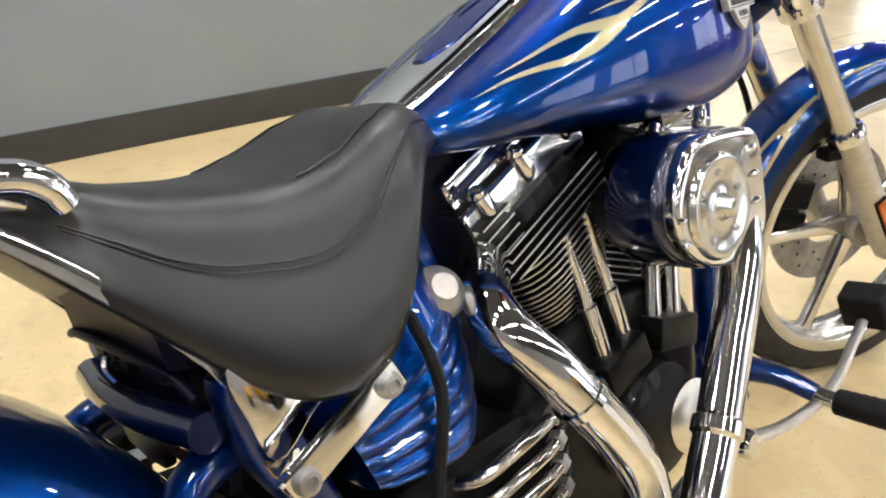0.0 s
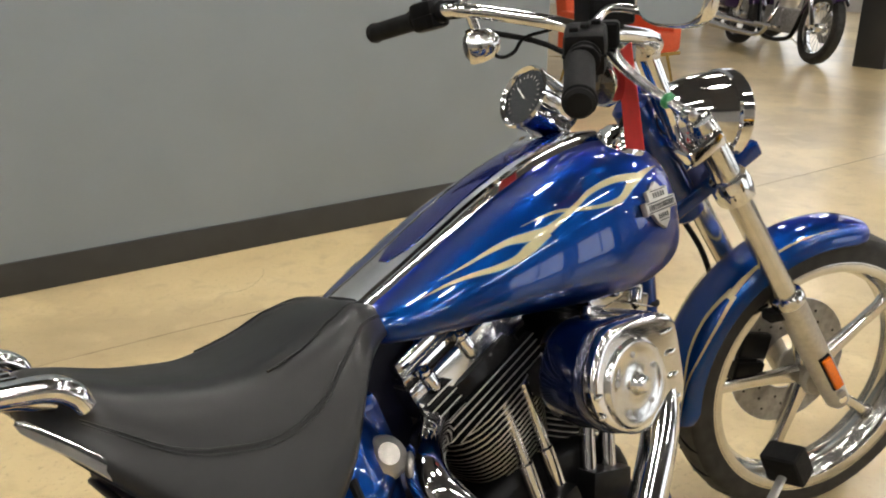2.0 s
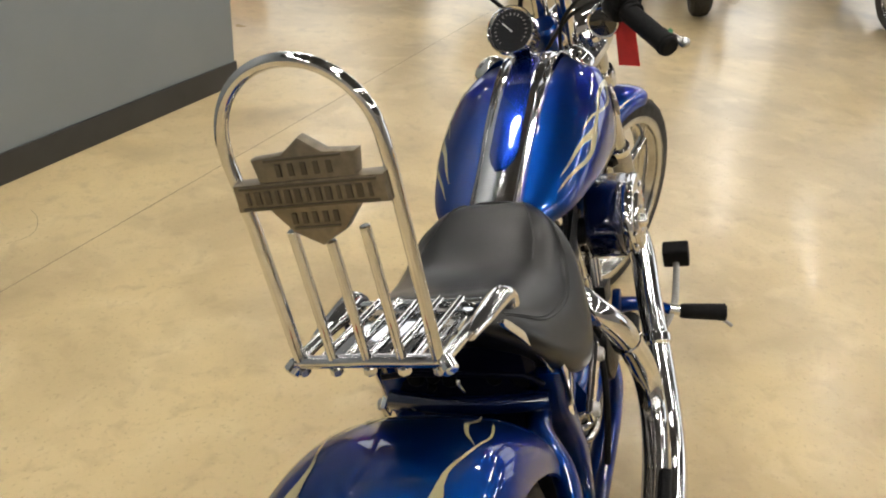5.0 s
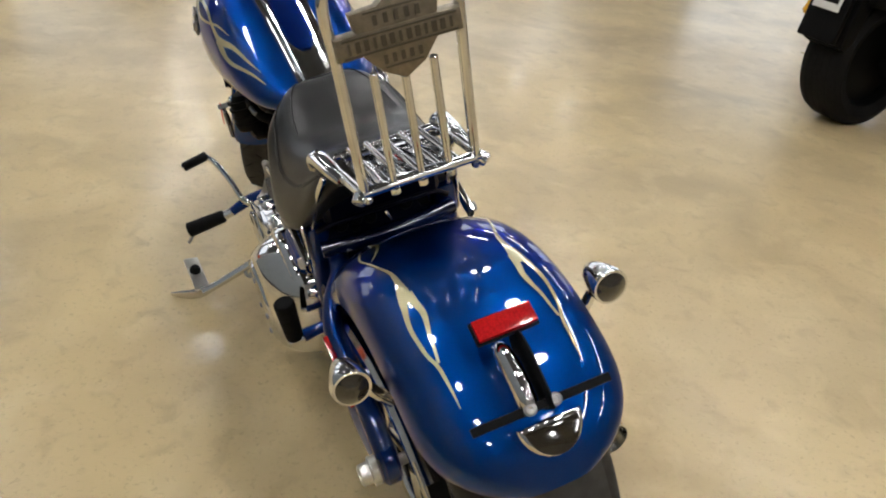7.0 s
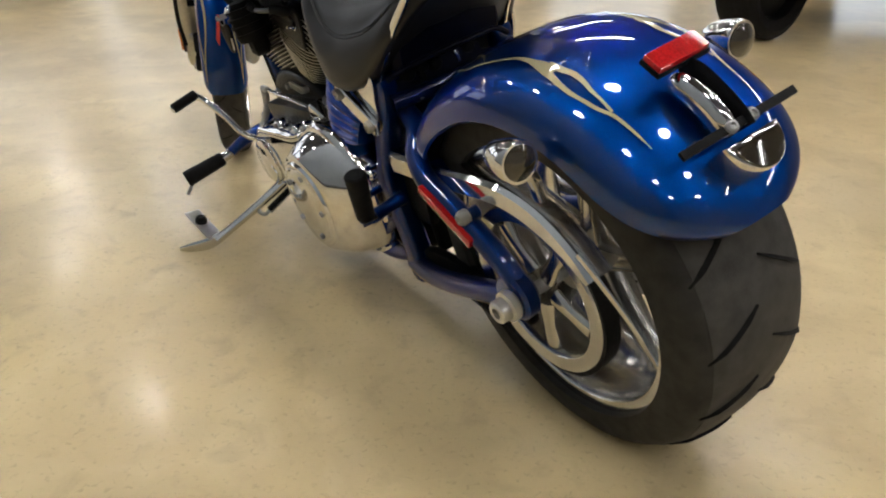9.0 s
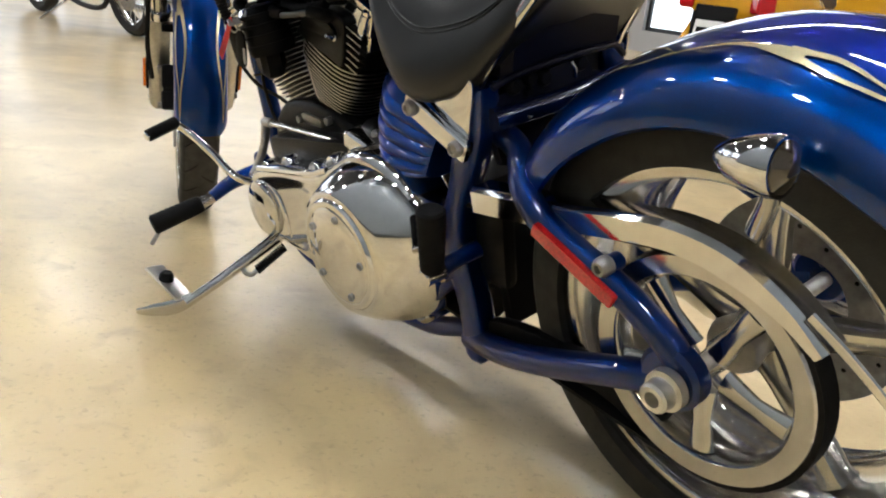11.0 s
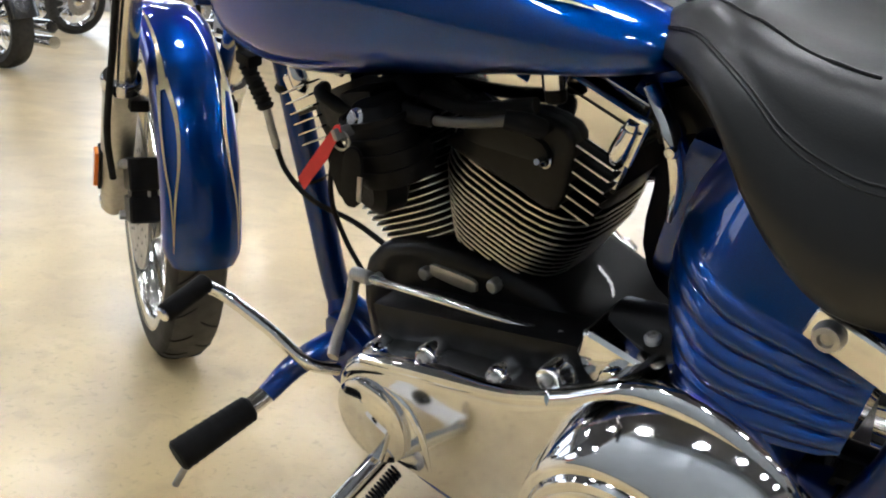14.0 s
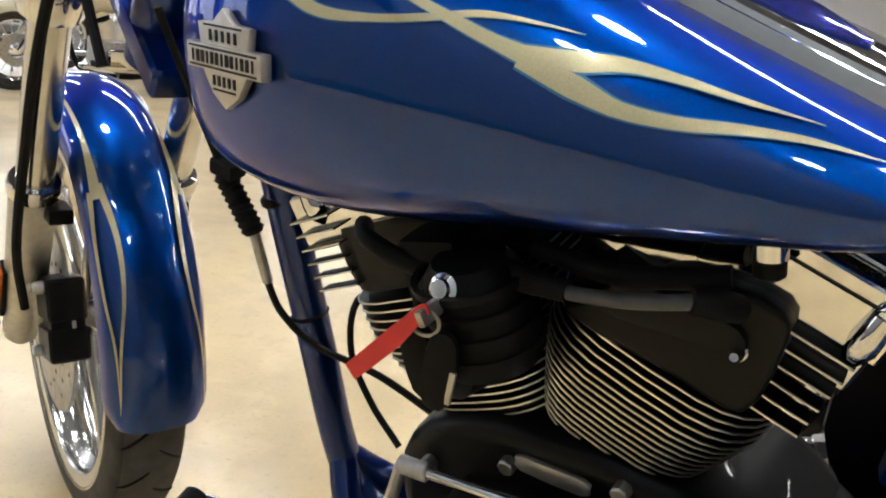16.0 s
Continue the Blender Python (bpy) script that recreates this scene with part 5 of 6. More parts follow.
# ---- front end, all turned with the steering ----
for s in (1, -1):
    y = 0.086 * s + 0.008
    leg = part("fork_leg", lathe([(0, -0.05), (0.016, -0.048), (0.024, -0.035), (0.0265, 0.02), (0.028, 0.12), (0.029, 0.235), (0.030, 0.255), (0.0, 0.255)], 28, m=STEER @ along(up_fork(0, y), up_fork(1, y))), SATIN, bike, "satin aluminium fork leg")
    part("fork_seal", lathe([(0.022, 0.25), (0.032, 0.252), (0.033, 0.264), (0.030, 0.272), (0.022, 0.274)], 28, m=STEER @ along(up_fork(0, y), up_fork(1, y))), CHROME, leg)
    part("fork_tube", lathe([(0, 0.23), (0.0225, 0.23), (0.0225, 0.52), (0.0235, 0.53), (0.0255, 0.56), (0.0255, 0.672), (0.022, 0.690), (0, 0.692)], 28, m=STEER @ along(up_fork(0, y), up_fork(1, y))), POLISHED, leg, "bright fork tube")
    part("clamp_ring", lathe([(0.022, 0.515), (0.034, 0.518), (0.036, 0.53), (0.036, 0.552), (0.033, 0.565), (0.024, 0.567)], 28, m=STEER @ along(up_fork(0, y), up_fork(1, y))), CHROME, leg)
    part("axle_clamp", rod(up_fork(0, y - s * 0.022), up_fork(0, y + s * 0.018), 0.022, 20), SATIN, leg, "", STEER)
    part("axle_cap", rod(up_fork(-0.02, y + s * 0.014, 0.0), up_fork(-0.02, y + s * 0.026, 0.0), 0.010, 12), CHROME, leg, "", STEER)
    rfl = part("fork_reflector", block(0.020, 0.082, 0.012, 0.005, along(up_fork(0.066, y + s * 0.0325, 0.0), up_fork(1.0, y + s * 0.0325, 0.0)) @ pose(0, 0, 0, 0, 90), seg=3), ORANGE, leg, "amber side reflector", STEER)
    part("reflector_base", block(0.026, 0.090, 0.006, 0.002, along(up_fork(0.066, y + s * 0.0285), up_fork(1.0, y + s * 0.0285)) @ pose(0, 0, 0, 0, 90)), PLASTIC, leg, "", STEER)
    part("fender_bracket", block(0.05, 0.03, 0.02, 0.005, Matrix.Translation(up_fork(0.24, s * 0.072, -0.03))), PLASTIC, leg, "", STEER)
part("front_axle", rod(FW + Vector((0, -0.11, 0)), FW + Vector((0, 0.11, 0)), 0.010), STEEL, bike, "", STEER)
part("lower_triple_clamp", block(0.07, 0.26, 0.035, 0.012, along(up_fork(0.54, 0, -0.025), up_fork(1, 0, -0.025)) @ pose(0, 0, 0, 90, 0, 90) @ pose(0, 0, 0, 0, 90), seg=3), FRAMEBLUE, bike, "", STEER)
part("steering_neck", rod(PIVOT + AXIS * 0.50, PIVOT + AXIS * 0.76, 0.034, 20), FRAMEBLUE, bike, "blue steering head")
part("upper_triple_clamp", block(0.23, 0.030, 0.075, 0.010, along(up_fork(0.655, 0, -0.025), up_fork(1, 0, -0.025)), seg=3), CHROME, bike, "", STEER)

# front fender
bm = bmesh.new()
rings = []
for k in range(37):
    dg = 75 + (185 - 75) * k / 36
    e = max(0, (83 - dg) / 8) + max(0, (dg - 179) / 6)
    rings.append(fender_ring(radians(dg), FW, 0.346 - 0.004 * e, 0.062 - 0.012 * e * e, 0.045 - 0.012 * e, thick=0.003, seg=14))
skin(bm, rings)
ffender = part("front_fender", bm, BLUE, bike, "narrow blue front fender with tan flames", STEER)


def front_skin(x, ang, lift, s):
    """Skin of the front fender: x is the polar angle over 100, ang the place across (degrees from the crown)."""
    a = radians(ang)
    y = 0.062 * math.copysign(abs(math.sin(a)) ** 0.75, a)
    d = 0.045 * (1 - abs(math.cos(a)) ** 0.8)
    r = 0.348 - d + lift
    o = Vector((math.cos(radians(x * 100)), 0, math.sin(radians(x * 100))))
    return STEER @ (FW + o * r + Vector((0, s * (y + (lift if ang else 0)), 0)))


def rear_skin(x, ang, lift, s):
    dg = x * 100
    a = radians(ang)
    y = 0.157 * math.copysign(abs(math.sin(a)) ** 0.75, a)
    skirt = 0.076
    d = skirt * (1 - abs(math.cos(a)) ** 0.8)
    o = Vector((math.cos(radians(dg)), 0, math.sin(radians(dg))))
    return RW + o * (rear_r(dg) - d + lift) + Vector((0, s * (y + lift), 0))


for s in (1, -1):
    def fs(x, a, l, s=s):
        return front_skin(x, a, l, s)

    def rs(x, a, l, s=s):
        return rear_skin(x, a, l, s)
    flame([(0.90, 50), (1.06, 46), (1.22, 42), (1.36, 45)], [0.3, 2.5, 4.0, 9.0], fs, ffender, label="tan painted flame lick")
    flame([(1.33, 38), (1.45, 28), (1.56, 30), (1.68, 42), (1.80, 46)], [5, 3.4, 2.4, 2.0, 0.4], fs, ffender, 0.0013)
    flame([(1.34, 54), (1.45, 62), (1.56, 60), (1.66, 50), (1.78, 46)], [5, 3.6, 2.6, 2.0, 0.4], fs, ffender, 0.0014)
    flame([(0.62, 30), (0.66, 34), (0.72, 38), (0.77, 35), (0.83, 31), (0.88, 27), (0.93, 26.5)], [0.3, 1.0, 0.9, 0.9, 0.9, 1.2, 2.2], rs, rfender, label="tan painted flame lick")
    flame([(0.915, 26.5), (0.96, 27.5), (1.00, 29.5)], [1.6, 4.2, 4.6], rs, rfender, 0.0013)
    flame([(0.97, 25), (1.01, 24), (1.04, 23), (1.07, 24), (1.10, 26), (1.13, 27), (1.165, 28.5)], [3.0, 2.2, 1.9, 1.5, 1.2, 1.0, 0.9], rs, rfender, 0.0014)
    flame([(0.98, 30), (1.01, 32), (1.04, 34), (1.07, 35), (1.10, 34.5), (1.14, 33), (1.17, 30), (1.20, 29), (1.23, 28.5), (1.27, 28)], [3.0, 2.2, 1.8, 1.6, 1.4, 1.3, 1.2, 1.1, 0.8, 0.2], rs, rfender, 0.0015)
    flame([(0.56, 18), (0.61, 21), (0.65, 22), (0.68, 20), (0.74, 25), (0.78, 33)], [0.3, 1.0, 1.6, 1.4, 1.1, 0.3], rs, rfender, 0.0016)

# front brake caliper and hose
CALM = Matrix.Translation(FW + Vector((-0.108, 0.062, 0.030))) @ pose(0, 0, 0, 0, 14)
cal = part("brake_caliper", block(0.074, 0.050, 0.058, 0.009, CALM @ pose(0, 0, 0.032), seg=3), BLACK, bike, "black front brake caliper", STEER)
part("caliper_half", block(0.074, 0.052, 0.048, 0.009, CALM @ pose(0.002, 0.0, -0.028), seg=3), BLACK, cal, "", STEER)
part("caliper_bridge", block(0.050, 0.044, 0.020, 0.004, CALM @ pose(-0.008, 0, 0.002)), PLASTIC, cal, "", STEER)
for dz in (-0.040, 0.048):
    part("caliper_bolt", rod(CALM @ Vector((0.026, 0.020, dz)), CALM @ Vector((0.026, 0.036, dz)), 0.0085, 6), STEEL, cal, "", STEER)
part("caliper_banjo", lathe([(0, 0.012), (0.007, 0.012), (0.009, 0.008), (0.009, 0.0), (0, 0)], 14, m=STEER @ CALM @ along((-0.018, 0.024, 0.050), (-0.018, 1, 0.050))), STEEL, cal)
part("front_brake_hose", tube([FW + Vector((-0.12, 0.11, 0.06)), up_fork(0.20, 0.120, -0.05), up_fork(0.34, 0.115, -0.03), up_fork(0.52, 0.112, -0.045), up_fork(0.70, 0.09, -0.05), up_fork(0.86, 0.05, -0.03)], 0.006, 8, 6), RUBBER, bike, "black front brake hose", STEER)

# headlamp
hl_c = Vector((1.468, 0, 0.905))
hd = Vector((0.97, 0, -0.12)).normalized()
lamp = part("headlamp", lathe([(0, -0.135), (0.016, -0.132), (0.036, -0.115), (0.054, -0.085), (0.068, -0.045), (0.077, -0.005), (0.080, 0.012), (0.078, 0.015), (0.083, 0.019), (0.084, 0.040), (0.080, 0.045), (0.074, 0.044), (0.07, 0.040)], 40, m=STEER @ along(hl_c, hl_c + hd)), CHROME, bike, "chromed bullet headlamp")
part("headlamp_lens", lathe([(0, 0.052), (0.04, 0.049), (0.072, 0.041), (0.072, 0.036), (0, 0.036)], 36, m=STEER @ along(hl_c, hl_c + hd)), LENS, lamp)
part("headlamp_stem", rod(hl_c + Vector((-0.02, 0, -0.06)), up_fork(0.70, 0, 0.01), 0.016), CHROME, lamp, "", STEER)

# handlebar, risers and controls
HB = Vector((1.315, 0, 0.985))
half_bar = [(0.0, 0.03, 0.06), (-0.005, 0.08, 0.066), (-0.065, 0.158, 0.090), (-0.165, 0.236, 0.112), (-0.232, 0.282, 0.120), (-0.273, 0.352, 0.101), (-0.333, 0.456, 0.072)]
full = [(x, -y, z) for x, y, z in half_bar[::-1]] + half_bar
bar = part("handlebar", tube([HB + Vector(p) for p in full], 0.0135, 14, 6), CHROME, bike, "chromed drag handlebar", STEER)
for s in (1, -1):
    part("riser", rod(up_fork(0.66, 0.035 * s, -0.03), HB + Vector((0, 0.035 * s, 0.06)), 0.019, 18), CHROME, bar, "", STEER)
    part("riser_clamp", block(0.05, 0.04, 0.045, 0.010, Matrix.Translation(HB + Vector((0, 0.035 * s, 0.06)))), CHROME, bar, "", STEER)

    def hp(i, d=(0, 0, 0), s=s):
        a = Vector(half_bar[i])
        return HB + Vector((a.x + d[0], s * (a.y + d[1]), a.z + d[2]))
    grip = part("grip", rod(hp(5, (0.0, -0.01, 0.0)), hp(6) + (hp(6) - hp(5)).normalized() * 0.008, 0.0185, 20, 0.004), RUBBER, bar, "black rubber grip", STEER)
    for k in (0.02, 0.94):
        p = hp(5).lerp(hp(6), k)
        part("grip_rib", rod(p, p + (hp(6) - hp(5)).normalized() * 0.006, 0.0205, 20, 0.001), RUBBER, grip, "", STEER)
    swm = along(hp(4).lerp(hp(5), 0.55), hp(5))
    swb = part("switch_housing", block(0.054, 0.058, 0.056, 0.017, swm, seg=4), PLASTIC, bar, "black switch housing", STEER)
    part("housing_seam", block(0.0555, 0.0595, 0.002, 0.0008, swm), RUBBER, swb, "", STEER)
    part("housing_collar", rod(swm @ Vector((0, -0.042, 0)), swm @ Vector((0, 0.036, 0)), 0.021, 20, 0.004), PLASTIC, swb, "", STEER)
    for k in range(3):
        part("switch_button", block(0.012, 0.010, 0.008, 0.003, swm @ pose(0.010 * (k - 1) * 1.3, -0.012 + 0.012 * k, 0.029)), RUBBER, swb, "", STEER)
    part("lever_bracket", block(0.045, 0.034, 0.036, 0.010, Matrix.Translation(hp(4, (0.018, 0.008, 0.0))) @ pose(0, 0, 0, 0, 0, 30 * s), seg=3), PLASTIC, bar, "", STEER)
    if s > 0:
        lev = [hp(4, (0.040, 0.012, 0.0)), hp(5, (0.075, -0.02, 0.004)), hp(5, (0.080, 0.03, 0.006)), hp(6, (0.075, -0.03, 0.014)), hp(6, (0.085, 0.0, 0.016))]
    else:
        lev = [HB + Vector(p) for p in ((-0.205, -0.292, 0.102), (-0.198, -0.318, 0.080), (-0.186, -0.352, 0.060), (-0.174, -0.386, 0.044), (-0.163, -0.414, 0.030))]
    part("lever", tube(lev, [0.012, 0.0095, 0.008, 0.0075, 0.0085], 12, 5, flat=0.75), WORNCHROME, bar, "chromed hand lever", STEER)
    part("lever_ball", lathe([(0, -0.011), (0.007, -0.009), (0.0105, -0.003), (0.0105, 0.003), (0.007, 0.009), (0, 0.011)], 18, m=STEER @ Matrix.Translation(lev[-1])), WORNCHROME, bar)
    if s < 0:
        part("lever_tape", rod(lev[2].lerp(lev[3], 0.85), lev[2].lerp(lev[3], 1.1), 0.0105, 12), GREEN, bar, "strip of green tape on the lever", STEER)
    # turn signal under the bar
    c0 = hp(3, (-0.020, 0.016, -0.060))
    sg = part("turn_signal", lathe([(0, -0.045), (0.014, -0.042), (0.026, -0.03), (0.033, -0.008), (0.034, 0.012), (0.031, 0.018), (0.026, 0.016)], 28, m=STEER @ along(c0, c0 + Vector((-0.8, 0.25 * s, -0.1)))), CHROME, bar, "chromed bullet turn signal")
    part("signal_lens", lathe([(0, 0.028), (0.018, 0.025), (0.029, 0.016), (0.029, 0.010), (0, 0.010)], 24, m=STEER @ along(c0, c0 + Vector((-0.8, 0.25 * s, -0.1)))), LENS, sg)
    part("signal_stem", rod(hp(3, (-0.030, 0.022, 0.0)), c0 + Vector((0, 0, 0.025)), 0.010, 12), CHROME, sg, "", STEER)
    # mirror
    mc = STEER.inverted() @ Vector((1.022, -0.323, 1.077))
    mc = Vector((mc.x, abs(mc.y) * s, mc.z))
    stem = part("mirror_stem", tube([hp(4, (0.02, -0.02, 0.01)), hp(4, (0.05, -0.02, 0.03)), mc + Vector((0.02, -0.03 * s, -0.03)), mc + Vector((0.012, 0, 0))], 0.006, 10, 5), CHROME, bar, "", STEER)
    sh_m = [(0.062 * math.copysign(abs(math.cos(a)) ** 0.7, math.cos(a)), 0.042 * math.copysign(abs(math.sin(a)) ** 0.7, math.sin(a))) for a in (2 * math.pi * k / 28 for k in range(28))]
    mm = Matrix.Translation(mc) @ pose(0, 0, 0, 9, 0, 90 - 12 * s)
    mir = part("mirror", plate(sh_m, 0.022, 0.008, mm, seg=4), CHROME, bar, "chromed oval rear-view mirror", STEER)
    part("mirror_glass", plate([(x * 0.9, z * 0.9) for x, z in sh_m], 0.002, 0, mm @ pose(0, 0.0115, 0)), mat("mirror_silver", (0.9, 0.9, 0.9), 0.02, 1.0), mir, "", STEER)
res = part("brake_reservoir", block(0.07, 0.055, 0.045, 0.010, Matrix.Translation(HB + Vector((-0.170, -0.215, 0.145))), seg=3), PLASTIC, bar, "black brake fluid reservoir", STEER)
part("reservoir_lid", block(0.066, 0.050, 0.008, 0.003, Matrix.Translation(HB + Vector((-0.170, -0.215, 0.171)))), PLASTIC, bar, "", STEER)
part("throttle_cable", tube([HB + Vector((-0.225, -0.275, 0.105)), HB + Vector((-0.13, -0.20, 0.07)), HB + Vector((-0.05, -0.09, 0.0)), HB + Vector((-0.05, -0.03, -0.10))], 0.0045, 8, 6), RUBBER, bike, "black throttle cable", STEER)
part("clutch_cable", tube([HB + Vector((-0.18, 0.29, 0.08)), HB + Vector((-0.03, 0.20, 0.03)), HB + Vector((0.10, 0.10, -0.12)), HB + Vector((0.06, 0.075, -0.26))], 0.0055, 8, 6), RUBBER, bike, "black clutch cable", STEER)
part("lower_clutch_cable", tube([(1.335, 0.07, 0.80), (1.322, 0.06, 0.715), (1.310, 0.05, 0.64), (1.280, 0.05, 0.575), (1.271, 0.05, 0.518), (1.258, 0.048, 0.481), (1.228, 0.035, 0.443), (1.16, 0.02, 0.42), (1.07, 0.03, 0.40)], 0.0042, 8, 6), RUBBER, bike, "black clutch cable with bellows")
for k in range(9):
    p = Vector((1.307, 0.05, 0.630)).lerp(Vector((1.281, 0.05, 0.578)), k / 8)
    part("cable_bellows", lathe([(0.004, -0.006), (0.009, -0.005), (0.0125, 0.0), (0.009, 0.005), (0.004, 0.006)], 16, m=along(p, p + Vector((-0.028, 0, -0.08)))), RUBBER, bike)
part("bellows_cap", block(0.030, 0.024, 0.018, 0.005, pose(1.306, 0.046, 0.640, 0, -15), seg=2), RUBBER, bike)
part("cable_ferrule", rod((1.280, 0.05, 0.577), (1.271, 0.05, 0.518), 0.0058, 14), STEEL, bike, "bare steel cable ferrule")
part("wire_loom", tube([(1.10, 0.04, 0.56), (1.15, 0.05, 0.53), (1.162, 0.055, 0.47), (1.14, 0.06, 0.42), (1.10, 0.07, 0.385)], 0.0035, 8, 5), RUBBER, bike)

# speedometer
sc2 = Vector((1.083, 0.022, 0.985))
spd = part("speedometer", lathe([(0, -0.095), (0.028, -0.093), (0.044, -0.066), (0.049, -0.02), (0.051, -0.004), (0.053, 0.004), (0.050, 0.008), (0.046, 0.005), (0.044, 0.001)], 40, m=along(sc2, sc2 + Vector((-0.86, 0.06, 0.46)))), CHROME, bike, "chromed speedometer with a dark face")
fm = along(sc2, sc2 + Vector((-0.86, 0.06, 0.46)))
part("gauge_dial", lathe([(0, 0.002), (0.046, 0.002), (0.046, -0.002), (0, -0.002)], 36, m=fm), GLASS_DARK, spd)
part("gauge_needle", block(0.0018, 0.0008, 0.030, 0, fm @ pose(0, 0.004, 0, 0, 48) @ pose(0, 0, 0.010)), WHITE, spd)
for k in range(19):
    a = radians(-135 + 270 * k / 18)
    part("dial_tick", block(0.001, 0.0006, 0.006 if k % 2 else 0.004, 0, fm @ pose(0, 0.003, 0, 0, math.degrees(a)) @ pose(0, 0, 0.034)), STEEL, spd)
part("gauge_bracket", rod(sc2 + Vector((0.03, 0, -0.04)), (1.15, 0.0, 0.90), 0.014), CHROME, spd)

# red sale tag on the bar
tg = part("hang_tag", plate([(-0.022, 0.006), (0.020, 0.0), (0.034, -0.128), (-0.012, -0.136)], 0.001, 0, Matrix.Translation((1.040, -0.217, 1.024)) @ pose(0, 0, 0, 2, 0, 68) @ pose(0, 0, 0, 0, 6)), TAG, bike, "red paper sale tag hung from the brake lever")

# ---- rear: rack, backrest, lights ----
rack = part("luggage_rack", tube([(0.285, 0.085, 0.775), (0.22, 0.098, 0.800), (0.09, 0.094, 0.822), (0.080, 0.085, 0.823), (0.080, 0.0, 0.824), (0.080, -0.085, 0.823), (0.09, -0.094, 0.822), (0.22, -0.098, 0.800), (0.285, -0.085, 0.775)], 0.0085, 12, 4), CHROME, bike, "chromed tubular luggage rack")
for x in (0.085, 0.262):
    part("rack_bar", rod((x, -0.088, 0.822 - (x - 0.08) * 0.14), (x, 0.088, 0.822 - (x - 0.08) * 0.14), 0.0058, 10), CHROME, rack)
for y in (-0.060, -0.030, 0.0, 0.030, 0.060):
    part("rack_slat", rod((0.083, y, 0.826), (0.264, y, 0.801), 0.0055, 10), CHROME, rack)
part("rack_plate", block(0.15, 0.150, 0.012, 0.004, pose(0.190, 0, 0.792, 0, 8)), CHROME, rack, "chromed plate under the rack bars")
for s in (1, -1):
    part("rack_arm", tube([(0.150, 0.104 * s, 0.812), (0.200, 0.106 * s, 0.806), (0.255, 0.109 * s, 0.800), (0.282, 0.111 * s, 0.795), (0.298, 0.112 * s, 0.783), (0.306, 0.112 * s, 0.768)], [0.009, 0.0145, 0.017, 0.018, 0.017, 0.0145], 14, 6, flat=0.75), CHROME, rack, "broad chromed rack arm bent down at its front end")
    part("rack_foot", rod((0.083, 0.094 * s, 0.822), (0.073, 0.104 * s, 0.812), 0.011, 12), CHROME, rack)
arc = [(0.080, 0.089, 0.826), (0.077, 0.090, 0.93), (0.073, 0.091, 1.03)]
for k in range(9):
    a = math.pi * k / 8
    arc.append((0.070 - 0.004 * math.sin(a), 0.002 + 0.092 * math.cos(a), 1.094 + 0.093 * math.sin(a)))
arc += [(0.073, -0.090, 1.03), (0.077, -0.089, 0.93), (0.080, -0.088, 0.826)]
back = part("backrest_bar", tube(arc, 0.0078, 14, 5), CHROME, bike, "tall chromed passenger backrest hoop")
for y, top in ((-0.044, 1.00), (0.0, 0.985), (0.044, 1.00)):
    part("backrest_rod", rod((0.079, y, 0.826), (0.073, y, top), 0.0062, 12), CHROME, back)
badge(back, Matrix.Translation((0.070, 0.002, 1.046)) @ pose(0, 0, 0, 0, 0, 90) @ pose(0, 0, 0, 3), 0.124, 0.122, 0.020, mat("aged_pewter", (0.27, 0.23, 0.17), 0.36, 0.9, 0, 90, 0.25, rvar=0.15), "plain engraved bronze-grey plate in shield form", mat("engraving", (0.12, 0.105, 0.08), 0.45, 0.8))
for y in (-0.088, -0.044, 0, 0.044, 0.088):
    part("rack_nut", rod((0.079, y, 0.817), (0.079, y, 0.806), 0.008, 6), CHROME, rack)


def on_fender(dg, y, lift):
    """A pose on the rear fender's crown, y axis outwards, z axis to the rear."""
    a = radians(dg)
    o = Vector((math.cos(a), 0, math.sin(a)))
    t = Vector((-math.sin(a), 0, math.cos(a)))
    p = RW + o * (rear_r(dg) + lift) + Vector((0, y, 0))
    return Matrix.Translation(p) @ Matrix((Vector((0, 1, 0)), o, t)).transposed().to_4x4()


refl = part("rear_reflector", block(0.086, 0.012, 0.030, 0.003, on_fender(116.5, 0, 0.046)), RED, bike, "rectangular red rear reflector")
part("reflector_frame", block(0.090, 0.008, 0.034, 0.002, on_fender(116.5, 0, 0.040)), PLASTIC, refl)
part("tail_bracket", tube([on_fender(d, -0.012, h).translation for d, h in ((118.5, 0.012), (121, 0.024), (125, 0.025), (130, 0.024), (133, 0.020))], 0.024, 12, 5, flat=0.28, up=(0, 1, 0)), PLASTIC, bike, "black plastic tail bracket on the fender")
part("tail_stalk", tube([on_fender(d, 0.016, h).translation for d, h in ((119, 0.016), (121, 0.026), (126, 0.031), (130.5, 0.028), (132, 0.018))], [0.008, 0.017, 0.019, 0.019, 0.012], 16, 5, flat=0.8, up=(0, 1, 0)), CHROME, bike, "chromed capsule of the tail light stalk")
dee = [(0.044 * math.cos(math.pi * k / 16), 0.046 * math.sin(math.pi * k / 16)) for k in range(17)]
tl = part("tail_light", plate([(x * 1.04, z * 1.04 - 0.004) for x, z in dee], 0.05, 0.008, on_fender(135, 0, 0.016), seg=3), CHROME, bike, "chromed half-round tail light with a mirrored lens")
part("tail_lens", plate([(x * 0.86, z * 0.86) for x, z in dee], 0.006, 0.002, on_fender(135.4, 0, 0.041)), LENS, tl)
pb = part("plate_bracket", block(0.20, 0.005, 0.012, 0.002, on_fender(132, 0, 0.036)), PLASTIC, bike, "black number plate bracket")
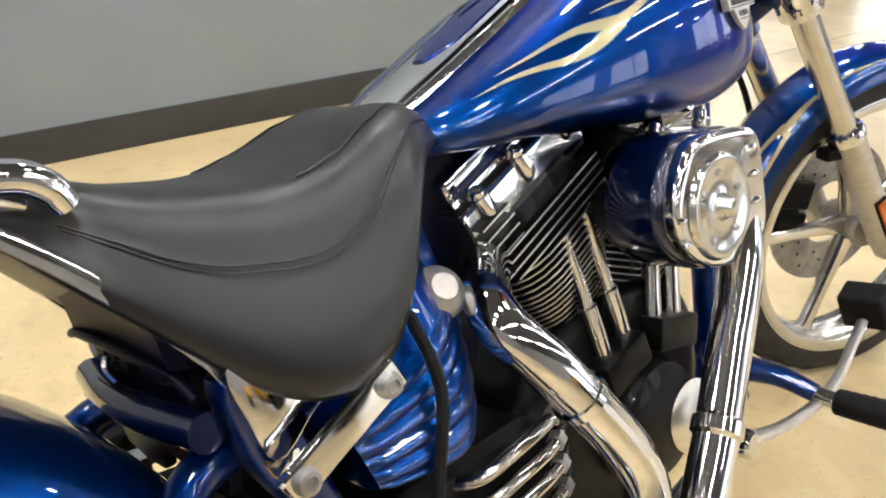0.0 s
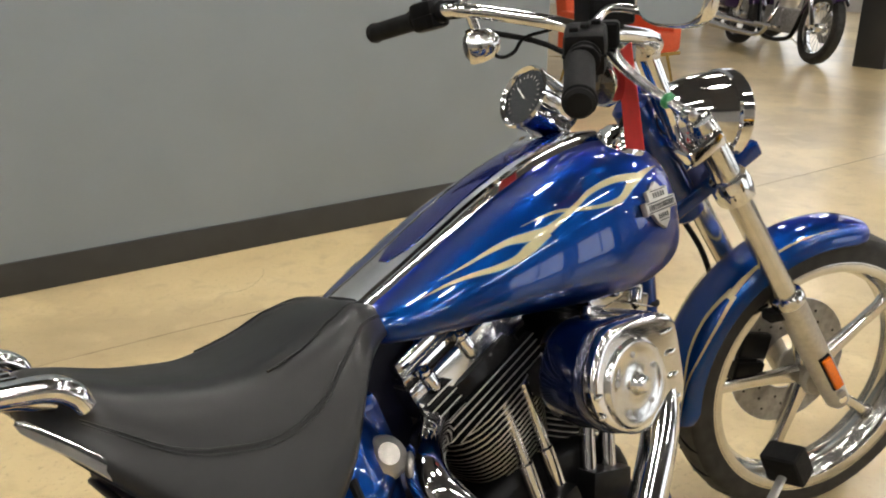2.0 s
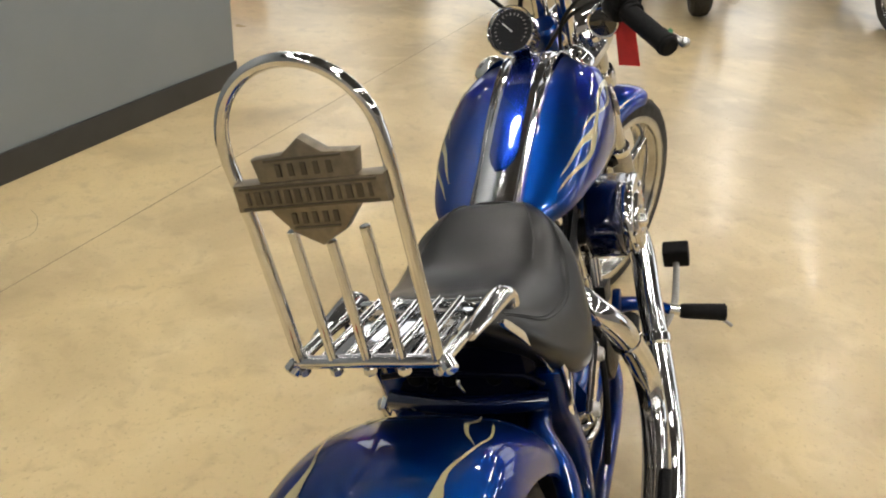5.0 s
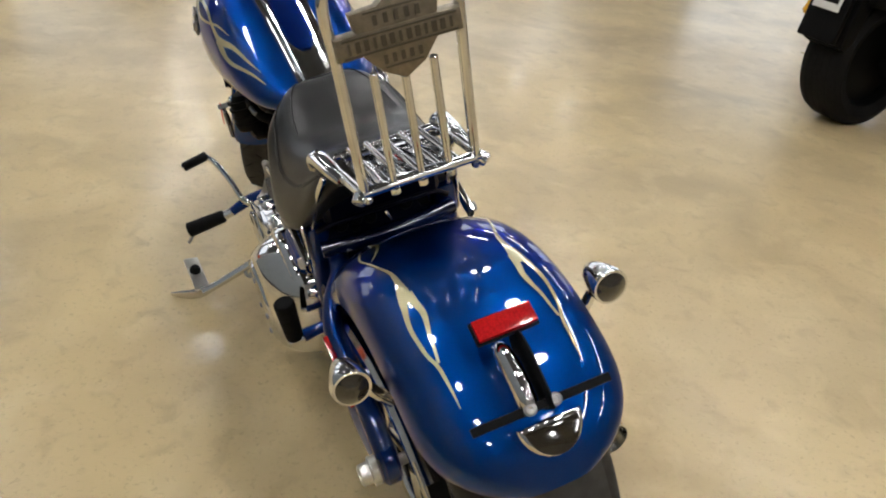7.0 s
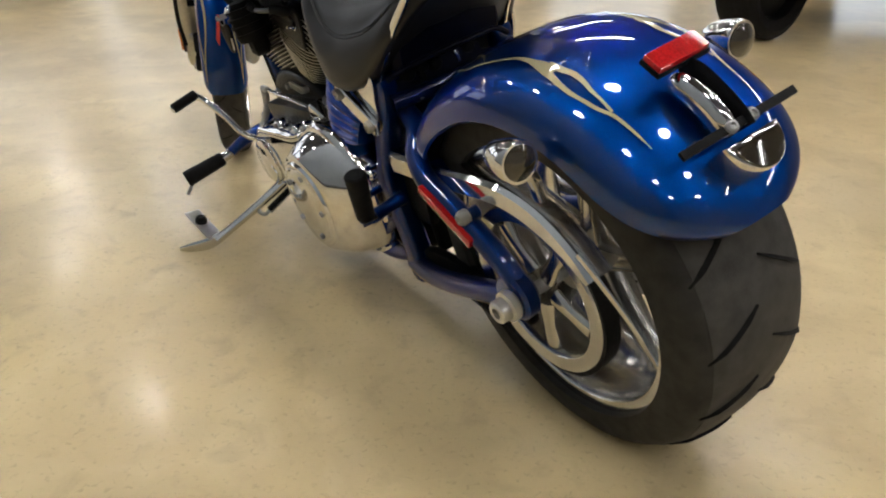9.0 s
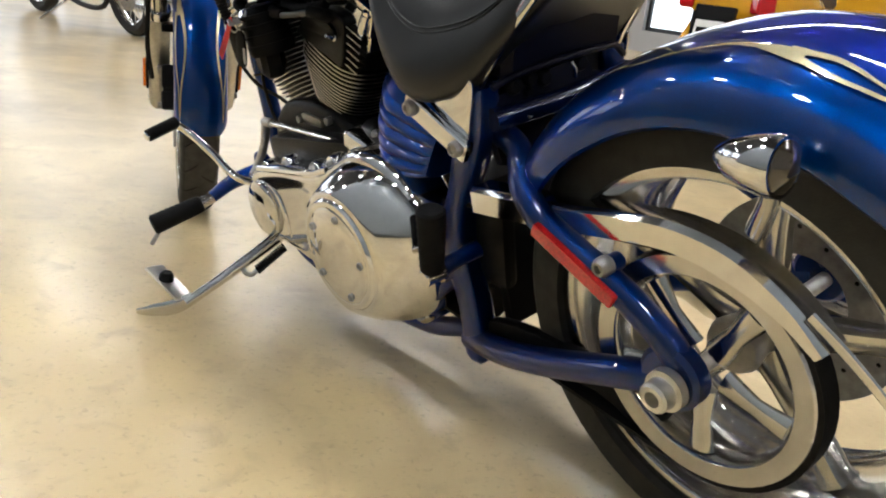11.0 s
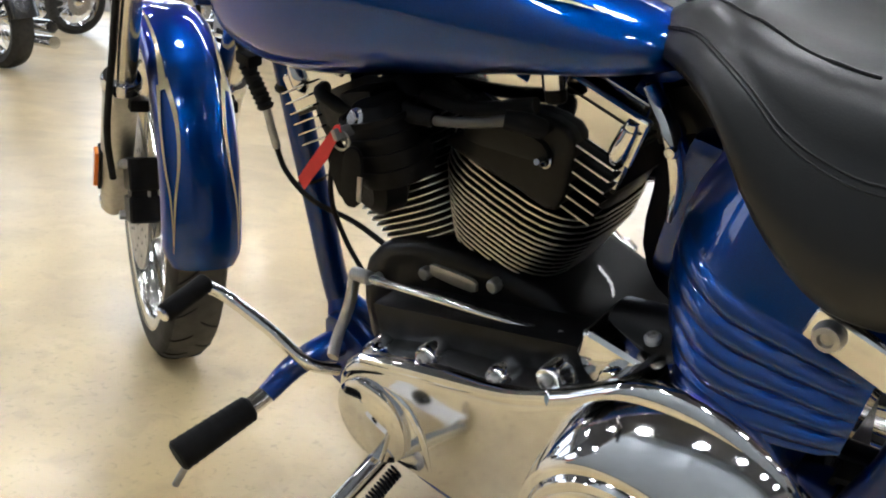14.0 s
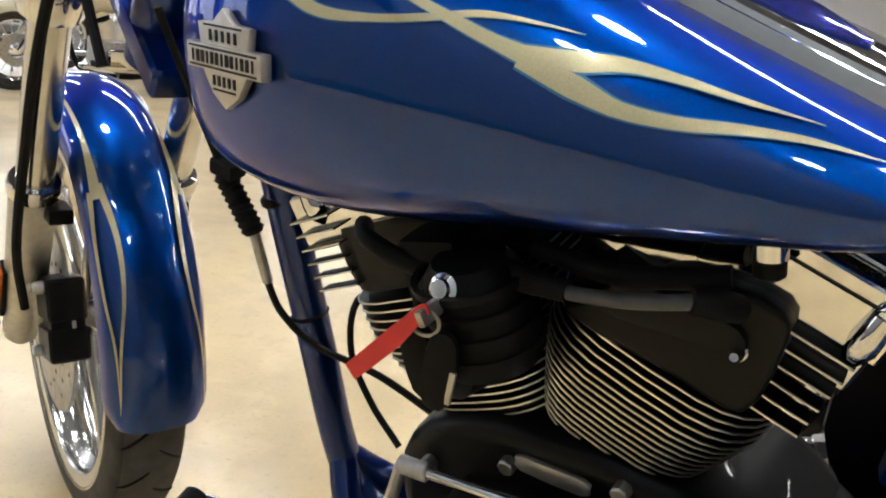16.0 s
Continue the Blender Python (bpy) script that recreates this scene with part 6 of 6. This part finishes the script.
for y in (-0.018, 0.018):
    part("bracket_bolt", bolt_head((on_fender(132, y, 0.039)).translation, on_fender(132, y, 0.03).to_3x3() @ Vector((0, 1, 0)), 0.009, 0.006), STEEL, pb)
for s in (1, -1):
    c0 = Vector((-0.085, 0.206 * s, 0.640))
    sg = part("rear_turn_signal", lathe([(0, -0.052), (0.009, -0.050), (0.020, -0.034), (0.027, -0.009), (0.0295, 0.009), (0.0285, 0.016), (0.024, 0.016)], 30, m=along(c0, c0 + Vector((-1, 0, 0.05)))), CHROME, bike, "chromed bullet rear turn signal")
    part("signal_lens", lathe([(0, 0.026), (0.012, 0.024), (0.0245, 0.017), (0.0245, 0.010), (0, 0.010)], 28, m=along(c0, c0 + Vector((-1, 0, 0.05)))), LENS, sg)
    part("signal_arm", tube([c0 + Vector((0.01, -0.02 * s, -0.02)), (-0.07, 0.17 * s, 0.590), (-0.045, 0.145 * s, 0.54)], [0.009, 0.010, 0.012], 12, 4), CHROME, sg)

# small fittings: cable ties, hose clips, plug caps
for p, q in (((1.286, 0.0, 0.60), (1.283, 0.0, 0.585)), ((1.268, 0.0, 0.46), (1.266, 0.0, 0.45))):
    part("cable_tie", rod(p, q, 0.0225, 18), RUBBER, bike)
part("switch_wire", tube([(1.245, 0.27, 1.09), (1.262, 0.25, 1.068), (1.285, 0.235, 1.072), (1.30, 0.215, 1.095), (1.318, 0.16, 1.10)], 0.0035, 8, 6), RUBBER, bike, "thin black switch wire")
part("brake_line", tube([(1.085, -0.18, 1.05), (1.15, -0.12, 1.02), (1.22, -0.06, 0.96), (1.28, -0.035, 0.88), (1.33, -0.02, 0.80)], 0.0045, 8, 6), RUBBER, bike, "black front brake line")
part("plug_cap", tube([(0.806, 0.128, 0.664), (0.792, 0.118, 0.660), (0.785, 0.100, 0.650)], [0.009, 0.0105, 0.010], 14, 3), RUBBER, bike)
plug = part("spark_plug", lathe([(0, 0.020), (0.003, 0.020), (0.0034, 0.014), (0.005, 0.012), (0.005, 0.004), (0.0065, 0.003), (0.0065, 0.0), (0, 0.0)], 12, m=along((0.781, 0.098, 0.617), (0.776, 0.16, 0.640))), CHROME, bike, "bright head bolt and fitting")
part("ignition_coil", block(0.055, 0.045, 0.07, 0.010, pose(1.005, 0.105, 0.625, 0, 12), seg=2), PLASTIC, bike, "black ignition coil")


# ---- other vehicles and furniture in the showroom ----
def show_bike(x, y, heading, colour, name_colour, bag=False, label=""):
    """A parked cruiser, rear wheel over (x, y), leaning a little on its stand."""
    e = empty("parked_motorcycle", pose(x, y, 0, 0, 0, heading) @ pose(0, 0, 0, -9))
    tagged(e, label or "parked %s cruiser motorcycle in the showroom" % name_colour, "motorcycle", "parked showroom motorcycles")
    paint = mat("paint_" + name_colour.replace(" ", "_"), colour, 0.25, 0.2, 1.0, 400, 0.2)
    for cx, r, w, nm in ((0, 0.32, 0.15, "rear_wheel"), (1.62, 0.33, 0.11, "front_wheel")):
        c = Vector((cx, 0, r))
        rim = part(nm, lathe([(r * 0.70, -w * 0.3), (r * 0.74, -w * 0.36), (r * 0.74, w * 0.36), (r * 0.70, w * 0.3), (r * 0.66, 0), (r * 0.70, -w * 0.3)], 36, m=Matrix.Translation(c)), CHROME, e)
        part("tyre", lathe([(r * 0.72, -w * 0.38), (r * 0.86, -w * 0.5), (r * 0.97, -w * 0.34), (r, 0), (r * 0.97, w * 0.34), (r * 0.86, w * 0.5), (r * 0.72, w * 0.38)], 40, m=Matrix.Translation(c)), TREAD, rim)
        part("hub", rod(c + Vector((0, -0.06, 0)), c + Vector((0, 0.06, 0)), 0.04, 16), CHROME, rim)
        for k in range(18):
            a = 2 * math.pi * k / 18
            o = Vector((math.cos(a), 0, math.sin(a)))
            part("spoke", rod(c + o * 0.03, c + o * r * 0.69, 0.0035, 6), ALU, rim)
        bm = bmesh.new()
        lo, hi = (20, 175) if cx == 0 else (45, 165)
        skin(bm, [fender_ring(radians(lo + (hi - lo) * k / 20), c, r + 0.045, w * 0.65, 0.07, seg=10) for k in range(21)])
        part("fender", bm, paint, e)
        part("brake_disc", lathe([(0.06, 0.0), (0.13, 0.0), (0.13, 0.006), (0.06, 0.006)], 30, m=Matrix.Translation(c + Vector((0, w * 0.42, 0)))), STEEL, rim)
    bm = bmesh.new()
    rings = []
    for tx, zt, zb, hw in ((0.66, 0.76, 0.72, 0.03), (0.70, 0.80, 0.69, 0.09), (0.85, 0.88, 0.66, 0.14), (1.05, 0.93, 0.66, 0.15), (1.2, 0.90, 0.69, 0.12), (1.27, 0.84, 0.75, 0.04)):
        rings.append([Vector((tx, hw * math.sin(a), (zt + zb) / 2 + (zt - zb) / 2 * math.cos(a))) for a in (2 * math.pi * k / 20 for k in range(20))])
    skin(bm, rings)
    part("fuel_tank", bm, paint, e)
    bm = bmesh.new()
    rings = []
    for tx, zt, zb, hw in ((-0.05, 0.80, 0.76, 0.06), (0.0, 0.83, 0.72, 0.11), (0.2, 0.80, 0.68, 0.14), (0.42, 0.72, 0.62, 0.17), (0.58, 0.74, 0.66, 0.13), (0.70, 0.78, 0.72, 0.06)):
        rings.append([Vector((tx, hw * math.sin(a), (zt + zb) / 2 + (zt - zb) / 2 * math.copysign(abs(math.cos(a)) ** 0.7, math.cos(a)))) for a in (2 * math.pi * k / 16 for k in range(16))])
    skin(bm, rings)
    part("seat", bm, LEATHER, e)
    part("engine", block(0.36, 0.22, 0.24, 0.04, pose(0.86, 0, 0.34), seg=3), STEEL, e)
    for sg in (-1, 1):
        ax = Vector((0.38 * sg, 0, 0.92))
        cyl = part("cylinder", rod(Vector((0.87, 0, 0.36)) + ax * 0.08, Vector((0.87, 0, 0.36)) + ax * 0.30, 0.075, 20), BLACK, e)
        part("rocker_box", block(0.17, 0.14, 0.05, 0.015, Matrix.Translation(Vector((0.87, 0, 0.36)) + ax * 0.33) @ pose(0, 0, 0, 0, 22 * sg)), CHROME, cyl)
        for k in range(6):
            part("fin", rod(Vector((0.87, 0, 0.36)) + ax * (0.10 + 0.03 * k), Vector((0.87, 0, 0.36)) + ax * (0.106 + 0.03 * k), 0.088, 20), ALU, cyl)
        part("fork_leg", rod((1.62, 0.09 * sg, 0.33), (1.26, 0.09 * sg, 0.95), 0.026, 14), CHROME, e)
        part("exhaust", tube([(0.95, -0.12, 0.5), (0.98, -0.17, 0.36), (0.88, -0.19, 0.22 + 0.04 * sg), (0.5, -0.2, 0.2 + 0.05 * sg), (-0.25, -0.21, 0.21 + 0.05 * sg)], [0.022, 0.022, 0.022, 0.03, 0.042], 14, 5), CHROME, e)
        part("grip", rod((1.05, 0.33 * sg, 1.08), (0.95, 0.43 * sg, 1.06), 0.019, 12), RUBBER, e)
        part("mirror", rod((1.1, 0.34 * sg, 1.2), (1.085, 0.34 * sg, 1.2), 0.055, 20), CHROME, e)
        part("turn_signal", rod((-0.2, 0.16 * sg, 0.62), (-0.27, 0.16 * sg, 0.62), 0.03, 14), CHROME, e)
        if bag:
            bg_ = part("saddlebag", block(0.52, 0.18, 0.26, 0.06, pose(-0.05, 0.25 * sg, 0.50, 0, 3), seg=4), paint, e)
            part("bag_lid", block(0.53, 0.19, 0.05, 0.02, pose(-0.05, 0.25 * sg, 0.645, 0, 3), seg=3), paint, bg_)
            part("bag_light", block(0.02, 0.10, 0.05, 0.008, pose(-0.325, 0.25 * sg, 0.52)), RED, bg_)
            part("running_board", block(0.36, 0.11, 0.03, 0.012, pose(1.02, 0.22 * sg, 0.27)), CHROME, e)
    part("handlebar", tube([(0.95, -0.43, 1.06), (1.08, -0.3, 1.09), (1.18, -0.12, 1.03), (1.2, 0, 1.0), (1.18, 0.12, 1.03), (1.08, 0.3, 1.09), (0.95, 0.43, 1.06)], 0.014, 10, 4), CHROME, e)
    part("headlamp", lathe([(0, -0.1), (0.05, -0.08), (0.085, 0), (0.09, 0.03), (0.075, 0.05), (0, 0.055)], 28, m=along((1.40, 0, 0.86), (2, 0, 0.84))), CHROME, e)
    part("frame", tube([(1.28, 0, 0.78), (1.18, 0, 0.3), (1.0, 0, 0.16), (0.5, 0, 0.17), (0.3, 0, 0.5)], 0.022, 10, 5), BLACK, e)
    part("primary_cover", block(0.48, 0.06, 0.16, 0.04, pose(0.72, 0.15, 0.32), seg=3), CHROME, e)
    part("tail_light", block(0.04, 0.09, 0.06, 0.012, pose(-0.30, 0, 0.62)), RED, e)
    part("kickstand", tube([(0.85, 0.12, 0.2), (0.9, 0.24, 0.12), (0.95, 0.33, 0.055)], 0.011, 10, 4), CHROME, e)
    part("footpeg", rod((1.1, 0.2, 0.3), (1.1, 0.32, 0.3), 0.018, 12), RUBBER, e)
    return e


show_bike(6.12, 1.19, -4, (0.02, 0.02, 0.022), "black", True, "parked black cruiser with red-lit hard saddlebags")
show_bike(5.9, -0.15, 6, (0.03, 0.03, 0.032), "gloss black")
show_bike(6.15, -1.5, 8, (0.018, 0.018, 0.02), "satin black")
show_bike(8.9, 4.6, 236, (0.045, 0.02, 0.075), "dark plum", True, "parked dark plum touring motorcycle with saddlebags")
show_bike(10.6, 6.0, 236, (0.16, 0.01, 0.012), "dark red", True)
show_bike(9.0, 1.2, 236, (0.10, 0.10, 0.11), "graphite", True)
show_bike(6.78, -4.70, 75, (0.62, 0.57, 0.42), "cream", True, "parked cream touring motorcycle with saddlebags")
show_bike(9.23, -4.93, 100, (0.30, 0.012, 0.015), "bright red")
show_bike(8.02, -6.70, 75, (0.55, 0.55, 0.53), "pearl white")
show_bike(9.52, -3.26, 20, (0.02, 0.02, 0.022), "deep black")
show_bike(11.6, -2.2, 80, (0.05, 0.05, 0.06), "charcoal")


def three_wheeler(x, y, heading):
    """A yellow three-wheeled roadster, rear wheel over (x, y)."""
    e = empty("three_wheeler", pose(x, y, 0, 0, 0, heading))
    tagged(e, "bright yellow and black three-wheeled roadster parked on the floor", "three-wheeler")
    ye = mat("yellow_paint", (0.75, 0.38, 0.012), 0.25, 0.1, 1.0, 300, 0.12)
    for c, r, w, nm in ((Vector((0, 0, 0.31)), 0.31, 0.225, "rear_wheel"), (Vector((1.7, 0.62, 0.27)), 0.27, 0.165, "front_wheel"), (Vector((1.7, -0.62, 0.27)), 0.27, 0.165, "front_wheel")):
        rim = part(nm, lathe([(r * 0.66, -w * 0.36), (r * 0.7, -w * 0.42), (r * 0.7, w * 0.42), (r * 0.66, w * 0.36), (r * 0.6, 0), (r * 0.66, -w * 0.36)], 36, m=Matrix.Translation(c)), BLACK, e)
        part("tyre", lathe([(r * 0.68, -w * 0.42), (r * 0.84, -w * 0.5), (r * 0.97, -w * 0.42), (r, -w * 0.3), (r, w * 0.3), (r * 0.97, w * 0.42), (r * 0.84, w * 0.5), (r * 0.68, w * 0.42)], 48, m=Matrix.Translation(c)), RUBBER, rim)
        part("wheel_disc", lathe([(0, -w * 0.22), (r * 0.3, -w * 0.26), (r * 0.63, -w * 0.2), (r * 0.63, w * 0.2), (r * 0.3, w * 0.26), (0, w * 0.22)], 36, m=Matrix.Translation(c)), PLASTIC, rim)
        for k in range(4):
            yy = w * (-0.24 + 0.16 * k)
            part("tread_groove", lathe([(r - 0.002, yy - 0.004), (r + 0.0008, yy - 0.004), (r + 0.0008, yy + 0.004), (r - 0.002, yy + 0.004)], 48, m=Matrix.Translation(c)), RUBBER, rim)
        for k in range(5):
            a = 2 * math.pi * k / 5
            o = Vector((math.cos(a), 0, math.sin(a)))
            part("spoke", tube([c + o * 0.02, c + o * r * 0.4, c + o * r * 0.65], [0.03, 0.02, 0.03], 10, 2, flat=0.7, up=(0, 1, 0)), BLACK, rim)
    bm = bmesh.new()
    rings = []
    for tx, zt, zb, hw in ((-0.28, 0.80, 0.66, 0.16), (-0.2, 0.86, 0.66, 0.24), (0.1, 0.88, 0.60, 0.29), (0.5, 0.74, 0.40, 0.27), (0.9, 0.86, 0.30, 0.26), (1.3, 0.98, 0.26, 0.30), (1.75, 0.86, 0.26, 0.34), (2.1, 0.62, 0.30, 0.22), (2.25, 0.50, 0.36, 0.10)):
        rings.append([Vector((tx, hw * math.copysign(abs(math.sin(a)) ** 0.7, math.sin(a)), (zt + zb) / 2 + (zt - zb) / 2 * math.copysign(abs(math.cos(a)) ** 0.7, math.cos(a)))) for a in (2 * math.pi * k / 28 for k in range(28))])
    pts = [[Vector(v) for v in ring] for ring in rings]
    smooth = []
    for j in range(28):
        smooth.append(spline([r[j] for r in pts], 4))
    skin(bm, [[smooth[j][k] for j in range(28)] for k in range(len(smooth[0]))])
    part("body", bm, ye, e, "glossy yellow body shell")
    part("saddle", tube([(-0.1, 0, 0.93), (0.2, 0, 0.92), (0.45, 0, 0.80), (0.75, 0, 0.78), (0.9, 0, 0.88)], [0.10, 0.15, 0.15, 0.13, 0.06], 18, 5, flat=0.5), LEATHER, e)
    part("under_tray", block(1.5, 0.44, 0.22, 0.05, pose(0.86, 0, 0.31), seg=3), PLASTIC, e)
    part("swingarm", tube([(0.0, -0.15, 0.31), (0.3, -0.16, 0.34), (0.65, -0.14, 0.38)], [0.06, 0.06, 0.07], 12, 4, flat=0.6), PLASTIC, e)
    part("swingarm", tube([(0.0, 0.15, 0.31), (0.3, 0.16, 0.34), (0.65, 0.14, 0.38)], [0.045, 0.04, 0.05], 12, 4), PLASTIC, e)
    part("rear_mudguard", plate([(-0.34, 0.40), (-0.30, 0.62), (-0.18, 0.72), (0.05, 0.70), (0.0, 0.64), (-0.18, 0.62), (-0.26, 0.42)], 0.22, 0.02, n=2), PLASTIC, e, "black plastic rear mudguard")
    bk_ = part("plate_bracket", block(0.03, 0.20, 0.30, 0.012, pose(-0.355, 0.0, 0.565, 0, 12)), PLASTIC, e, "black number plate bracket")
    part("number_plate", block(0.004, 0.14, 0.09, 0.002, pose(-0.378, 0.0, 0.60, 0, 12)), WHITE, bk_, "white plate with a plain dark bar")
    part("mudguard_liner", block(0.55, 0.34, 0.20, 0.05, pose(0.02, 0, 0.66, 0, 6), seg=3), PLASTIC, e, "black plastic inner mudguard")
    for s in (1, -1):
        part("axle_nut", rod((-0.01, 0.16 * s, 0.31), (-0.01, 0.215 * s, 0.31), 0.016, 12), SATIN, e)
    part("plate_bar", block(0.003, 0.11, 0.024, 0, pose(-0.382, 0.0, 0.60, 0, 12)), PLASTIC, bk_)
    part("bracket_reflector", block(0.012, 0.06, 0.028, 0.003, pose(-0.355, -0.035, 0.465, 0, 12)), RED, bk_)
    part("bracket_lamp", block(0.012, 0.035, 0.028, 0.003, pose(-0.355, 0.02, 0.465, 0, 12)), WHITE, bk_, "small white lamp")
    for s in (1, -1):
        part("tail_lamp", block(0.10, 0.07, 0.08, 0.025, pose(-0.27, 0.19 * s, 0.73, 0, 0, 30 * s), seg=3), RED, e, "red tail lamp")
        bm = bmesh.new()
        c = Vector((1.7, 0.62 * s, 0.27))
        skin(bm, [fender_ring(radians(20 + 150 * k / 18), c, 0.33, 0.12, 0.07, seg=10) for k in range(19)])
        part("front_fender", bm, ye, e)
        part("suspension_arm", rod((1.6, 0.25 * s, 0.3), (1.7, 0.56 * s, 0.28), 0.03, 12), BLACK, e)
        part("headlamp", block(0.10, 0.16, 0.09, 0.03, pose(2.05, 0.18 * s, 0.66, 0, 20, -15 * s), seg=3), LENS, e)
        part("grip", rod((1.05, 0.28 * s, 1.12), (0.95, 0.38 * s, 1.10), 0.02, 12), RUBBER, e)
        part("footpeg", rod((0.7, 0.22 * s, 0.36), (0.7, 0.36 * s, 0.36), 0.02, 12), RUBBER, e)
        flank = part("side_panel", plate([(-0.17, 0.475), (-0.06, 0.60), (0.08, 0.735), (0.30, 0.76), (0.52, 0.72), (0.60, 0.42), (0.50, 0.335), (0.35, 0.325), (0.084, 0.378), (-0.08, 0.435)], 0.05, 0.016, pose(0, 0.262 * s, 0), n=3, seg=3), ye, e, "yellow side panel")
        oval = [(0.105 * math.cos(a), 0.030 * math.sin(a)) for a in (2 * math.pi * k / 20 for k in range(20))]
        part("side_badge", plate(oval, 0.010, 0.003, pose(0.15, 0.288 * s, 0.442, 0, 8)), mat("dark_red_badge", (0.10, 0.006, 0.012), 0.3, 0, 0.6), flank, "dark red oval side marking")
        part("badge_rim", lathe([(0.97, -0.004), (1.06, -0.004), (1.06, 0.004), (0.97, 0.004), (0.97, -0.004)], 28, m=pose(0.15, 0.288 * s, 0.442, 0, 8) @ Matrix.Diagonal((0.110, 1.2, 0.034, 1))), CHROME, flank)
    part("handlebar", tube([(0.95, -0.38, 1.10), (1.08, -0.2, 1.10), (1.12, 0, 1.06), (1.08, 0.2, 1.10), (0.95, 0.38, 1.10)], 0.016, 10, 4), BLACK, e)
    part("windscreen", plate([(-0.2, 0), (0.2, 0), (0.15, 0.22), (-0.15, 0.22)], 0.006, 0.002, pose(1.45, 0, 0.98, 0, 0, 90) @ pose(0, 0, 0, 28)), GLASS_DARK, e)
    return e


three_wheeler(1.90, -2.83, -84)

# orange lounge chair
ch = empty("lounge_chair", pose(5.80, 3.79, 0, 0, 0, 262))
tagged(ch, "orange lounge chair on slim brass legs", "chair")
ORF = mat("orange_fabric", (0.62, 0.09, 0.03), 0.8, 0, 0, 60, 0.15, bump=0.3, bscale=500)
part("seat", block(0.66, 0.66, 0.16, 0.05, pose(0, 0, 0.34), seg=4), ORF, ch)
part("backrest", block(0.14, 0.70, 0.62, 0.05, pose(-0.32, 0, 0.56, 0, -12), seg=4), ORF, ch)
for s in (1, -1):
    part("armrest", block(0.62, 0.10, 0.30, 0.04, pose(0, 0.34 * s, 0.42), seg=4), ORF, ch)
    for q in (1, -1):
        part("leg", rod((0.26 * q, 0.28 * s, 0.27), (0.31 * q, 0.33 * s, 0.0), 0.014, 12, r2=0.009), BRASS, ch)
part("frame", block(0.68, 0.72, 0.03, 0.008, pose(0, 0, 0.255)), BRASS, ch)

# crack in the floor and control joint
JOINT = mat("joint_filler", (0.25, 0.20, 0.13), 0.6, 0, 0, 30, 0.3)
part("floor_crack", tube([(1.53, 2.03, 0.0002), (1.49, 1.97, 0.0002), (1.42, 1.915, 0.0003), (1.36, 1.90, 0.0003), (1.29, 1.93, 0.0002)], [0.0003, 0.001, 0.0007, 0.001, 0.0003], 5, 4, flat=0.2), JOINT)["kind"] = "structure"
part("floor_joint", block(13.0, 0.0022, 0.0012, 0, pose(3.4, 1.474, 0.0003, 0, 0, -6.4)), JOINT)["kind"] = "structure"
